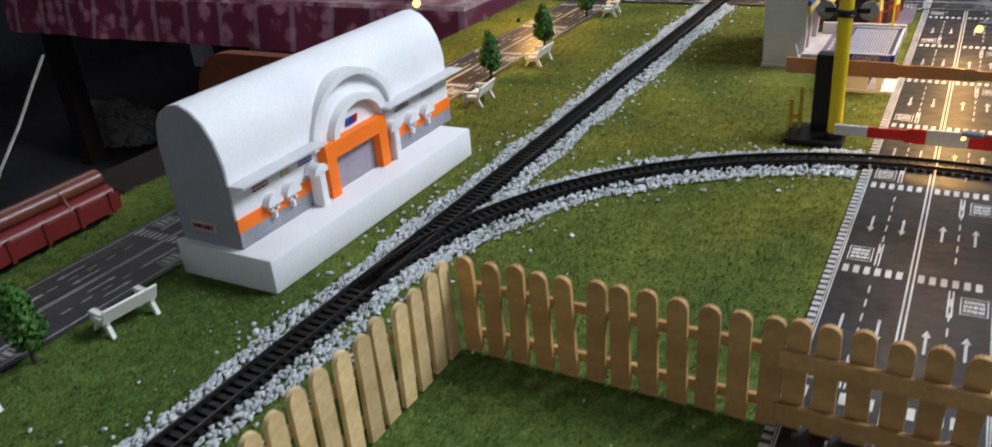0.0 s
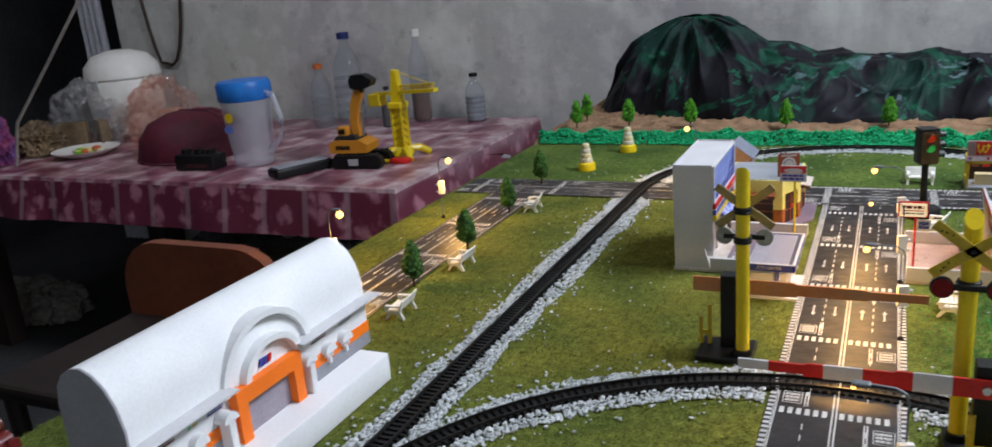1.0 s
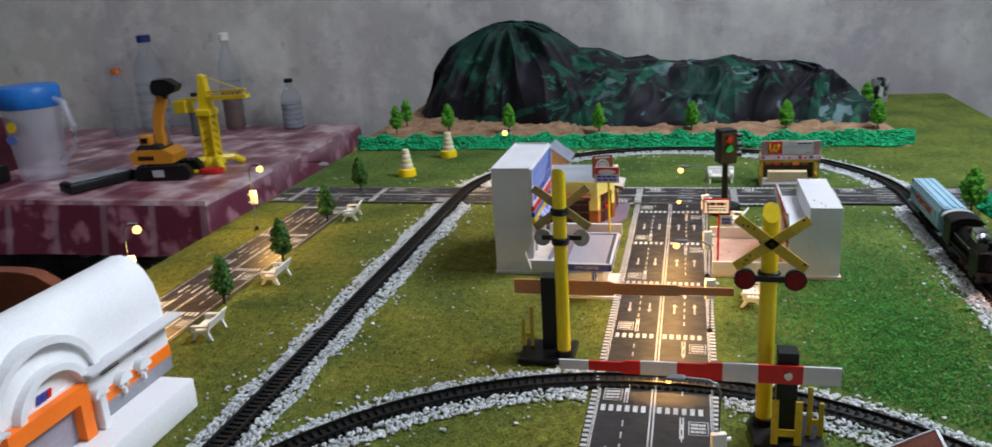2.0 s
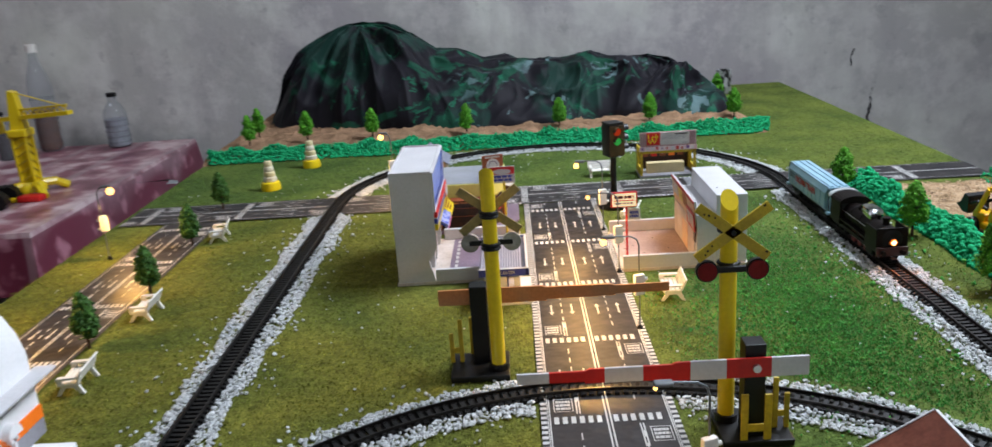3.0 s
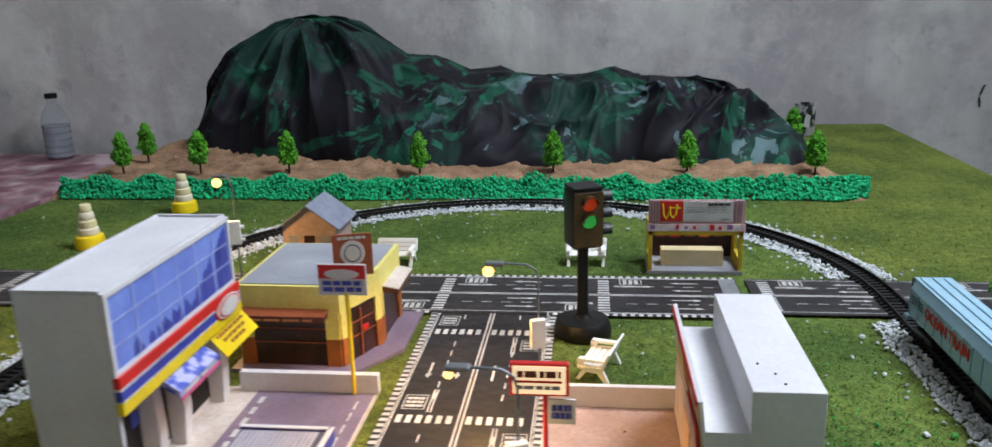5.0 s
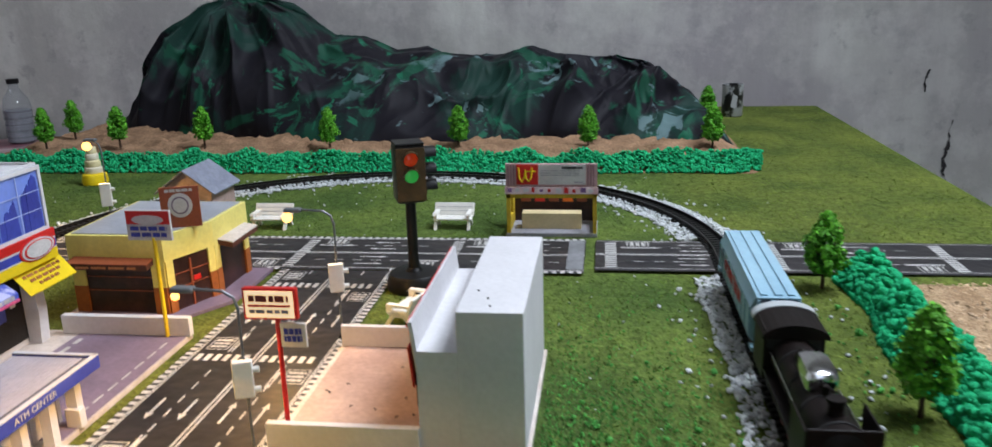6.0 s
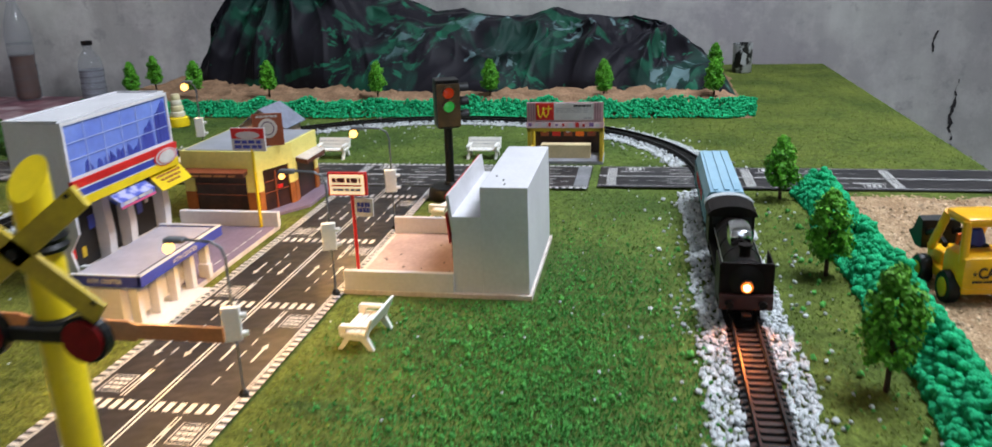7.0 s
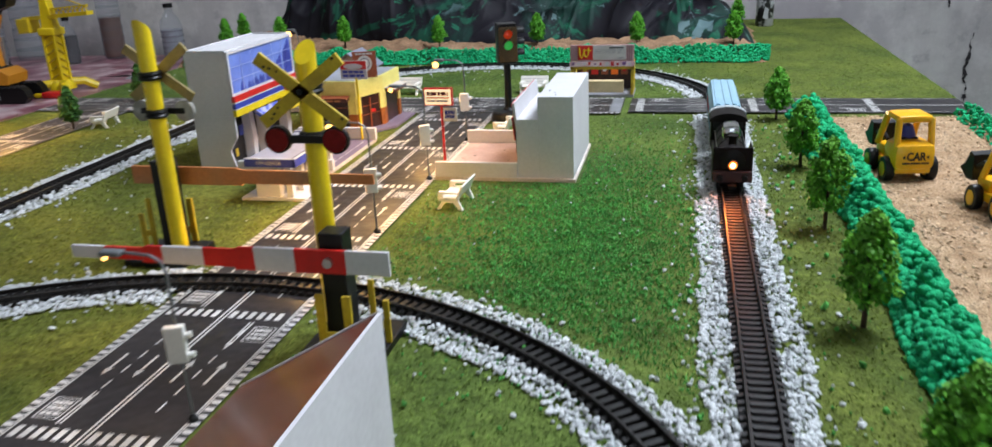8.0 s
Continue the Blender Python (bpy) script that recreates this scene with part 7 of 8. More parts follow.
def loader(label, m):
    t = thing("toy_loader", label, "toy loader", m, group="yellow toy loaders")
    part("chassis", box(B(), -0.019, 0.019, -0.036, 0.034, 0.010, 0.018, bevel=0.002), LOADER_YELLOW, t, smooth=True)
    rear = part("rear_body", box(B(), -0.0225, 0.0225, -0.040, -0.002, 0.013, 0.0400, bevel=0.0080), LOADER_YELLOW, t, "rounded yellow engine cover", smooth=True)
    words("CAR", 0.0110, PRINT_BLACK, rear, face_at(0, -0.0404, 0.0275, SOUTH), extrude=0.0002, width=0.0210, bold=0.00035)
    for s in (-1, 1):
        part("star_print", prism(B(), [(s * 0.0125 + r * math.sin(a), 0.0272 + r * math.cos(a)) for r, a in [((0.0021, 0.0009)[i % 2], math.pi * i / 5) for i in range(10)]], "y", -0.0405, -0.0400), PRINT_BLACK, rear)
    for a, b in ((-0.014, -0.006), (-0.005, 0.005), (0.006, 0.014)):
        part("vent_print", box(B(), a, b, -0.0405, -0.0400, 0.0205, 0.0222), PRINT_BLACK, rear)
    part("side_print", bars(B(), -0.010, 0.012, -0.0035, 0.0035, 0, 1, 7, 0.1), PRINT_BLACK, rear, m=face_at(-0.0214, -0.022, 0.026, WEST))
    part("bonnet", box(B(), -0.015, 0.015, 0.010, 0.036, 0.016, 0.028, bevel=0.003), LOADER_YELLOW, t, smooth=True)
    cabx = part("cab_frame", box(B(), -0.0185, 0.0185, -0.031, 0.006, 0.0580, 0.0650, bevel=0.0032), LOADER_YELLOW, t, "yellow cab roof and posts", smooth=True)
    for x in (-0.017, 0.017):
        for y, lean in ((-0.0275, -0.004), (0.003, 0.018)):
            part("cab_post", tube(B(), [(x * 1.1, y + lean, 0.030), (x, y, 0.062)], 0.0036, 10), LOADER_YELLOW, cabx)
    part("seat", box(B(), -0.010, 0.010, -0.018, -0.004, 0.030, 0.042, bevel=0.002), BLACK, t)
    part("driver_block", lathe(B(), [(0.0085, 0.036), (0.0090, 0.044), (0.0055, 0.052), (0.0001, 0.0545)], 14, (0, -0.009, 0)), BLUE, t, "plain blue rounded block in the cab", smooth=True)
    part("steering_block", box(B(), -0.006, 0.006, 0.003, 0.007, 0.036, 0.044), ORANGE, t)
    for s in (-1, 1):
        for y, r in ((-0.022, 0.0125), (0.024, 0.0115)):
            ty = part("wheel", lathe(B(), [(r * 0.55, -0.005), (r * 0.93, -0.005), (r, -0.003), (r, 0.003), (r * 0.93, 0.005), (r * 0.55, 0.005)], 24), BLACK, t, "chunky black tyre", smooth=True, m=pose(s * 0.023, y, r, 0, 90, 0))
            part("hub", lathe(B(), [(r * 0.58, -0.0056), (r * 0.58, 0.0056), (r * 0.25, 0.0062)], 16), LOADER_YELLOW, ty)
        part("lift_arm", tube(B(), [(s * 0.012, 0.010, 0.034), (s * 0.012, 0.030, 0.040), (s * 0.012, 0.044, 0.034)], 0.0024, 8), BLACK, t)
    pts = [(0.042, 0.022), (0.054, 0.022), (0.068, 0.030), (0.060, 0.034), (0.052, 0.046), (0.044, 0.044)]
    part("bucket", prism(B(), pts, "x", -0.017, 0.017), BLACK, t, "black front bucket")
    return t


ld = loader("yellow toy wheel loader with black bucket on the sand", pose(0.587, 0.381, 0.003, 0, 0, 9) @ Matrix.Diagonal((0.88, 0.88, 1.02, 1)))
copy_thing(ld, pose(0.647, 0.262, 0.003, 0, 0, 16) @ Matrix.Diagonal((0.88, 0.86, 1.02, 1)))


def mug():
    t = thing("dark_mug", "small dark mug with pale marks", "mug", pose(0.556, 1.640, 0))
    part("cup", lathe(B(), [(0.019, 0), (0.0205, 0.002), (0.0205, 0.062), (0.0190, 0.062), (0.0185, 0.006), (0.0001, 0.005)], 28), surf("mottled_glaze", (0.40, 0.41, 0.41), 0.35, (0.014, 0.014, 0.014), scale=38, fine=300, var=0.1, bump=0, ramp=(0.47, 0.53)), t, "dark mottled glazed cup", smooth=True)
    part("cup_mark", prism(B(), [(-0.006, 0.020), (0.004, 0.016), (0.007, 0.040), (-0.002, 0.046)], "y", -0.0212, -0.0200), GREY_LIGHT, t)
    return t


mug()


# ---- dining table and what stands on it ----
DT = -0.12
d = thing("dining_table", "long dark wooden table under a flowered plastic cover", "table", pose(0, 0, FLOOR))
X0, X1, Y0, Y1 = -3.0, -1.07, 1.095, 2.11
part("tabletop", box(B(), X0, X1, Y0, Y1, 0.650, 0.675), SHADED_WOOD, d)
for x, y in ((X1 - 0.08, Y0 + 0.08), (X1 - 0.08, Y1 - 0.08), (-2.0, Y0 + 0.08), (-2.9, Y0 + 0.08), (-2.9, Y1 - 0.08)):
    part("leg", box(B(), x - 0.035, x + 0.035, y - 0.035, y + 0.035, 0, 0.650), SHADED_WOOD, d)
bm = B()
nx, ny, drop = 120, 70, 12
rows = []
ux = [X0 + (X1 + 0.004 - X0) * i / nx for i in range(nx + 1)]
for i in range(nx + drop + 1):
    col = []
    x, sz = (ux[i], 0.0) if i <= nx else (X1 + 0.006 + 0.0015 * (i - nx), (i - nx) * 0.0105)
    for k in range(-drop, ny + 1):
        y, fz = (Y0 - 0.004 + (Y1 - Y0) * k / ny, 0.0) if k >= 0 else (Y0 - 0.006 + 0.0015 * k, -k * 0.0115)
        wob = 0.026 * noise.noise(Vector((x * 5, y * 5, 2)))
        z = DT - max(sz, fz) + (0.002 * noise.noise(Vector((x * 9, y * 9, 1))) if sz == fz == 0 else 0)
        xx = x + (wob * sz * 7 if sz else 0)
        yy = y - (abs(wob) * fz * 9 if fz else 0)
        col.append(bm.verts.new((xx, yy, z)))
    rows.append(col)
for a, b in zip(rows, rows[1:]):
    for k in range(len(a) - 1):
        f = bm.faces.new((a[k], b[k], b[k + 1], a[k + 1]))
        # hanging sides get the darker maroon that carries their shade
        f.material_index = 1 if f.calc_center_median().z < DT - 0.010 else 0
cover = tagged(part("tablecloth", bm, CLOTH, smooth=True), "glossy maroon and pink flowered plastic table cover", "tablecloth")
cover.data.materials.append(shaded_drop_material())


def bottle(label, m, h, r, cap, fill=None, fill_mat=None, glass=None):
    t = thing("bottle", label, "bottle", m, group="bottles on the table")
    prof = [(r * 0.88, 0), (r, h * 0.03), (r, h * 0.30), (r * 0.94, h * 0.34), (r, h * 0.38), (r, h * 0.58), (r * 0.85, h * 0.70), (r * 0.45, h * 0.82), (r * 0.36, h * 0.86), (r * 0.36, h * 0.93)]
    part("body", lathe(B(), prof, 26), glass or CLEAR, t, "clear bottle body", smooth=True)
    for i in range(5):
        z = h * (0.10 + i * 0.10)
        part("rib", lathe(B(), [(r * 1.005, z - 0.002), (r * 1.02, z), (r * 1.005, z + 0.002)], 26), glass or CLEAR, t)
    part("cap", lathe(B(), [(r * 0.44, h * 0.925), (r * 0.44, h * 0.995), (r * 0.38, h)], 18), cap, t, "screw cap", smooth=True)
    if fill:
        part("contents", lathe(B(), [(r * 0.80, h * 0.012), (r * 0.92, h * 0.04), (r * 0.92, h * fill)], 22), fill_mat, t)
    return t


NAVY_CAP = surf("navy_cap", (0.02, 0.035, 0.16), 0.4, scale=40, fine=300)
ORANGE_CAP = surf("orange_cap", (0.62, 0.14, 0.025), 0.4, scale=40, fine=300)
AMBER = surf("amber_contents", (0.13, 0.042, 0.015), 0.35, scale=20, fine=200)
MILK = surf("cloudy_contents", (0.34, 0.35, 0.38), 0.6, scale=40, fine=200)
bottle("large clear plastic water bottle with navy cap", pose(-1.83, 2.045, DT), 0.345, 0.055, NAVY_CAP)
bottle("clear plastic bottle with orange cap", pose(-1.885, 1.935, DT), 0.24, 0.040, ORANGE_CAP)
bottle("tall clear glass bottle with brown contents and white cap", pose(-1.515, 2.05, DT), 0.340, 0.037, WHITE_PLASTIC, 0.40, AMBER)
bottle("small clear bottle with black cap and cloudy contents", pose(-1.29, 2.05, DT), 0.175, 0.036, BLACK, 0.52, MILK)
bottle("small dark bottle standing behind the toy crane", pose(-1.59, 1.93, DT), 0.150, 0.026, BLACK, 0.6, BLACK_MATT)


def pitcher():
    t = thing("water_pitcher", "translucent plastic water pitcher with blue lid", "pitcher", pose(-1.722, 1.33, DT) @ Matrix.Diagonal((0.86, 0.86, 0.96, 1)))
    part("body", lathe(B(), [(0.066, 0), (0.070, 0.004), (0.092, 0.225)], 30), CLEAR_BLUE, t, "milky translucent jug body", smooth=True)
    part("lid", lathe(B(), [(0.092, 0.213), (0.096, 0.218), (0.097, 0.262), (0.090, 0.274), (0.050, 0.277), (0.0001, 0.277)], 30), BLUE_LID, t, "bright blue lid", smooth=True)
    part("grip", tube(B(), [(0.088, 0, 0.235), (0.125, 0, 0.225), (0.148, 0, 0.150), (0.140, 0, 0.095), (0.080, 0, 0.045)], 0.011, 10), CLEAR_BLUE, t, "hollow side grip", smooth=True)
    part("sticker", prism(B(), [(-0.010 + 0.018 * math.cos(a), 0.165 + 0.016 * math.sin(a)) for a in [2 * math.pi * i / 16 for i in range(16)]], "y", -0.0900, -0.0885), YELLOW, t, "yellow round print")
    part("sticker", prism(B(), [(-0.020 + 0.020 * math.cos(a), 0.128 + 0.013 * math.sin(a)) for a in [2 * math.pi * i / 16 for i in range(16)]], "y", -0.0875, -0.0855), SKY_PRINT, t, "pale blue round print")
    return t


BLUE_LID = surf("bright_blue_plastic", (0.02, 0.20, 0.62), 0.4, (0.015, 0.14, 0.50), scale=20, fine=200, var=0.08)
pitcher()


def rice_cooker():
    t = thing("rice_cooker", "round white rice cooker under a clear plastic bag", "rice cooker", pose(-2.73, 1.78, DT) @ Matrix.Diagonal((0.90, 0.86, 1.03, 1)))
    part("body", lathe(B(), [(0.120, 0), (0.150, 0.02), (0.165, 0.12), (0.165, 0.215), (0.160, 0.225)], 32), WHITE_PLASTIC, t, smooth=True)
    part("lid", lathe(B(), [(0.163, 0.225), (0.168, 0.232), (0.160, 0.275), (0.120, 0.315), (0.050, 0.333), (0.0001, 0.335)], 32), WHITE_PLASTIC, t, "domed white lid", smooth=True)
    part("front_panel", box(B(), -0.05, 0.05, -0.172, -0.150, 0.05, 0.13, bevel=0.01), GREY_LIGHT, t)
    part("lid_latch", box(B(), -0.02, 0.02, -0.172, -0.155, 0.20, 0.23, bevel=0.004), GREY_LIGHT, t)
    return t


rice_cooker()


def crumple(name, label, category, m, size, material, seed, flat=1.0):
    bm = B()
    bmesh.ops.create_icosphere(bm, subdivisions=5, radius=1)
    for v in bm.verts:
        k = 0.05 * (1 - 4 * abs(noise.noise(v.co * 11 + Vector((seed, seed, 0))))) + 1 + 0.35 * noise.noise(v.co * 1.7 + Vector((seed, 0, 0))) + 0.16 * (1 - abs(noise.noise(v.co * 4.5 + Vector((0, seed, 0)))) * 3)
        v.co *= k
        v.co.z = max(v.co.z * flat, -0.5 * flat)
        v.co = Vector((v.co.x * size[0], v.co.y * size[1], (v.co.z + 0.5 * flat) * size[2]))
    ob = part(name, bm, material, smooth=True)
    ob.matrix_basis = m
    return tagged(ob, label, category)


BAG = clear("thin_bag_plastic", (0.94, 0.93, 0.93), 0.12, mix=0.84)
PINK_BAG = clear("pink_bag_plastic", (0.95, 0.82, 0.77), 0.14, mix=0.85)
crumple("plastic_bag", "crumpled clear plastic bag of snacks", "plastic bag", pose(-2.76, 1.585, DT + 0.003), (0.155, 0.09, 0.14), BAG, 1.0)
PEACH_PACK = surf("peach_food_pack", (0.62, 0.30, 0.16), 0.5, (0.45, 0.34, 0.30), scale=16, fine=90, var=0.15)
box_ob = tagged(part("food_box", box(B(), -0.045, 0.045, -0.03, 0.03, 0, 0.12, bevel=0.012), PEACH_PACK, smooth=True), "peach coloured food pack inside the pink plastic bag", "packet")
box_ob.matrix_basis = pose(-2.40, 1.68, DT + 0.003, 0, 0, 12)
TAN_PACK = surf("tan_paper_pack", (0.26, 0.18, 0.095), 0.6, (0.10, 0.065, 0.035), scale=14, fine=90, var=0.2)
for px, py, turn in ((-2.70, 1.475, 25), (-2.63, 1.545, -30)):
    box_ob = tagged(part("food_box", box(B(), -0.055, 0.055, -0.018, 0.018, 0, 0.105, bevel=0.004), TAN_PACK), "tan card food box beside the plastic bags", "packet")
    box_ob.matrix_basis = pose(px, py, DT + 0.002, 0, 0, turn)
crumple("plastic_bag", "crumpled pinkish plastic bag with food packs", "plastic bag", pose(-2.42, 1.66, DT + 0.003), (0.13, 0.10, 0.15), PINK_BAG, 5.0)
crumple("food_pack", "brown paper food packet inside the bags", "packet", pose(-2.79, 1.40, DT + 0.003), (0.085, 0.075, 0.075), TAN_PACK, 9.0)
PURPLE = surf("purple_cloth", (0.10, 0.05, 0.20), 0.6, (0.28, 0.05, 0.12), scale=18, fine=100, var=0.2)
crumple("snack_bag", "purple and pink snack bag", "packet", pose(-2.85, 1.23, DT + 0.003), (0.10, 0.07, 0.12), PURPLE, 13.0)


def food_hood():
    t = thing("food_cover", "maroon mesh domed food cover", "food cover", pose(-2.09, 1.46, DT))
    MAROON = surf("maroon_mesh", (0.13, 0.014, 0.032), 0.6, (0.08, 0.008, 0.02), scale=30, fine=180, var=0.25, bump=0.5, bump_dist=0.004)
    part("dome", lathe(B(), [(0.185, 0), (0.190, 0.010), (0.178, 0.070), (0.140, 0.120), (0.080, 0.145), (0.0001, 0.150)], 32), MAROON, t, smooth=True)
    part("rim", lathe(B(), [(0.186, 0), (0.195, 0.003), (0.186, 0.010)], 32), MAROON, t)
    for i in range(8):
        a = math.pi * i / 8
        part("seam", tube(B(), [(r * math.cos(a), r * math.sin(a), z + 0.002) for r, z in ((0.189, 0.012), (0.178, 0.070), (0.140, 0.121), (0.080, 0.146), (0, 0.151))], 0.002, 6), MAROON, t)
    return t


food_hood()


def plate():
    t = thing("dinner_plate", "white plate of leftover food with orange bits", "plate", pose(-2.56, 1.40, DT))
    part("dish", lathe(B(), [(0.06, 0), (0.070, 0.004), (0.115, 0.024), (0.117, 0.026), (0.068, 0.008), (0.0001, 0.007)], 32), WHITE_PLASTIC, t, smooth=True)
    rng = random.Random(7)
    for i in range(16):
        a, r = rng.uniform(0, 6.28), rng.uniform(0, 0.065)
        part("food_bit", ball(B(), (r * math.cos(a), r * math.sin(a), 0.018), rng.uniform(0.010, 0.020), 1, (1, 1, 0.6)), (PALE_YELLOW, ORANGE_CAP, LEAF, CONE_WHITE)[i % 4], t)
    return t


plate()
t = thing("black_gadget", "small black toy battery box with red marks", "toy part", pose(-1.87, 1.25, DT, 0, 0, 4))
part("case", box(B(), -0.075, 0.075, -0.035, 0.035, 0, 0.050, bevel=0.008), BLACK, t, smooth=True)
for x in (-0.05, 0.0, 0.045):
    part("knob", cyl(B(), (x, 0, 0.048), (x, 0, 0.064), 0.016, seg=12), BLACK, t)
part("red_mark", box(B(), -0.03, 0.05, -0.0362, -0.0348, 0.012, 0.022), RED_DARK, t)


def excavator():
    t = thing("toy_excavator", "orange toy excavator with raised black bucket", "toy excavator", pose(-1.335, 1.33, DT, 0, 0, 8) @ Matrix.Diagonal((0.76, 0.80, 0.90, 1)))
    AMBER_Y = surf("amber_plastic", (0.60, 0.24, 0.02), 0.35, scale=20, fine=200, var=0.08)
    for y0, y1 in ((-0.056, -0.022), (0.030, 0.064)):
        tr = part("track_unit", prism(B(), [(-0.085, 0.012), (-0.072, 0.0), (0.112, 0.0), (0.126, 0.014), (0.120, 0.034), (0.106, 0.044), (-0.066, 0.044), (-0.082, 0.032)], "y", y0, y1), BLACK, t, "black crawler track")
        for i in range(9):
            part("track_pad", box(B(), -0.068 + i * 0.020, -0.057 + i * 0.020, y0 - 0.002, y1 + 0.002, 0.043, 0.047), BLACK_MATT, tr)
    part("chassis_print", box(B(), -0.012, 0.030, -0.0585, -0.0562, 0.012, 0.034, bevel=0.001), GREY_LIGHT, t, "pale worn patch on the track side")
    part("turntable", cyl(B(), (0.01, 0.005, 0.03), (0.01, 0.005, 0.054), 0.045, seg=20), BLACK, t)
    part("house", prism(B(), [(-0.088, 0.052), (0.066, 0.052), (0.072, 0.078), (0.040, 0.094), (-0.066, 0.094), (-0.090, 0.084)], "y", -0.050, 0.052), AMBER_Y, t, "orange engine house with sloping ends")
    part("house_top", prism(B(), [(-0.070, 0.094), (0.030, 0.094), (0.018, 0.108), (-0.054, 0.108)], "y", -0.044, 0.046), BLACK_MATT, t, "dark engine cover")
    part("house_print", bars(B(), -0.06, 0.0, 0.062, 0.078, 0, 1, 4, 0.2), BLACK, t, m=face_at(0, -0.0506, 0, SOUTH))
    cab = part("cab", box(B(), -0.055, -0.012, -0.036, 0.006, 0.104, 0.136, bevel=0.006), AMBER_Y, t, smooth=True)
    part("cab_window", box(B(), -0.047, -0.022, -0.0372, -0.0355, 0.114, 0.129), BLACK, cab)
    bend = [(-0.002, 0.095), (0.026, 0.095), (0.024, 0.150), (0.032, 0.190), (0.056, 0.236), (0.044, 0.256), (0.024, 0.250), (0.002, 0.205), (-0.006, 0.155)]
    part("boom", prism(B(), bend, "y", -0.011, 0.013), AMBER_Y, t, "raised bent orange boom")
    part("stick", prism(B(), [(0.022, 0.240), (0.052, 0.238), (0.070, 0.262), (0.045, 0.274), (0.022, 0.262)], "y", -0.010, 0.012), BLACK, t)
    part("bucket", prism(B(), [(0.018, 0.256), (0.060, 0.250), (0.098, 0.262), (0.108, 0.280), (0.086, 0.292), (0.070, 0.300), (0.026, 0.299), (0.012, 0.280)], "y", -0.024, 0.026), BLACK, t, "black bucket")
    part("ram", tube(B(), [(0.030, 0.016, 0.100), (0.036, 0.016, 0.178)], 0.005, 8), STEEL, t)
    return t


excavator()
t = thing("conveyor_toy", "flat grey and black toy track strip", "toy part", pose(-1.463, 1.240, DT + 0.002, 0, 0, 66))
part("strip", box(B(), -0.105, 0.085, -0.032, 0.032, 0.0, 0.028, bevel=0.008), BLACK, t, smooth=True)
part("strip_face", box(B(), -0.095, 0.075, -0.024, 0.024, 0.028, 0.031), GREY_PRINT, t, "dull grey strip face")


def crane():
    t = thing("toy_crane", "yellow plastic toy tower crane", "toy crane", pose(-1.25, 1.45, DT))
    foot = part("foot", lathe(B(), [(0.034, 0.010), (0.032, 0.024), (0.022, 0.034)], 18), YELLOW, t, smooth=True)
    for i in range(4):
        a = math.pi / 4 + math.pi / 2 * i
        part("foot_arm", tube(B(), [(0.02 * math.cos(a), 0.02 * math.sin(a), 0.026), (0.055 * math.cos(a), 0.055 * math.sin(a), 0.024), (0.085 * math.cos(a), 0.085 * math.sin(a), 0.006)], 0.011, 8), YELLOW, foot)
    mast = part("mast", box(B(), -0.014, 0.014, -0.014, 0.014, 0.030, 0.165), YELLOW, t, "yellow lattice mast")
    for i in range(6):
        z = 0.036 + i * 0.021
        for s in (-1, 1):
            part("lattice_bar", tube(B(), [(-0.016, s * 0.016, z), (0.016, s * 0.016, z + 0.019)], 0.0025, 6), YELLOW_CARD, mast)
            part("lattice_bar", tube(B(), [(s * 0.016, -0.016, z + 0.019), (s * 0.016, 0.016, z)], 0.0025, 6), YELLOW_CARD, mast)
    for x, y in ((-0.016, -0.016), (0.016, -0.016), (-0.016, 0.016), (0.016, 0.016)):
        part("mast_post", box(B(), x - 0.003, x + 0.003, y - 0.003, y + 0.003, 0.030, 0.168), YELLOW, mast)
    part("collar", box(B(), -0.024, 0.024, -0.024, 0.024, 0.150, 0.170, bevel=0.004), YELLOW, t)
    j = part("jib", box(B(), -0.080, 0.175, -0.010, 0.010, 0.192, 0.202), YELLOW, t, "long yellow jib", m=pose(0, 0, 0, 0, -4, -14))
    part("jib_rail", box(B(), 0.0, 0.17, -0.004, 0.004, 0.214, 0.218), YELLOW, j)
    for i in range(9):
        x = 0.005 + i * 0.018
        part("jib_bar", tube(B(), [(x, 0, 0.202), (x + 0.009, 0, 0.216), (x + 0.018, 0, 0.202)], 0.002, 6), YELLOW, j)
    part("counterweight", box(B(), -0.098, -0.050, -0.018, 0.018, 0.160, 0.198, bevel=0.003), YELLOW, j, "yellow counterweight box")
    part("mast_head", prism(B(), [(-0.018, 0.168), (0.020, 0.168), (0.008, 0.262), (-0.006, 0.266)], "y", -0.012, 0.012), YELLOW, t, "tapered mast head")
    part("tie_wire", tube(B(), [(0.0, 0, 0.262), (0.150, -0.036, 0.222)], 0.0016, 6), YELLOW, t)
    return t


crane()
t = thing("red_toy_bit", "small red and yellow toy piece on the table", "toy part", pose(-1.215, 1.375, DT))
part("red_piece", box(B(), -0.030, 0.030, -0.018, 0.018, 0, 0.016, bevel=0.005), RED, t, smooth=True)
part("yellow_piece", box(B(), -0.075, -0.034, -0.012, 0.010, 0, 0.014, bevel=0.004), YELLOW, t, smooth=True)

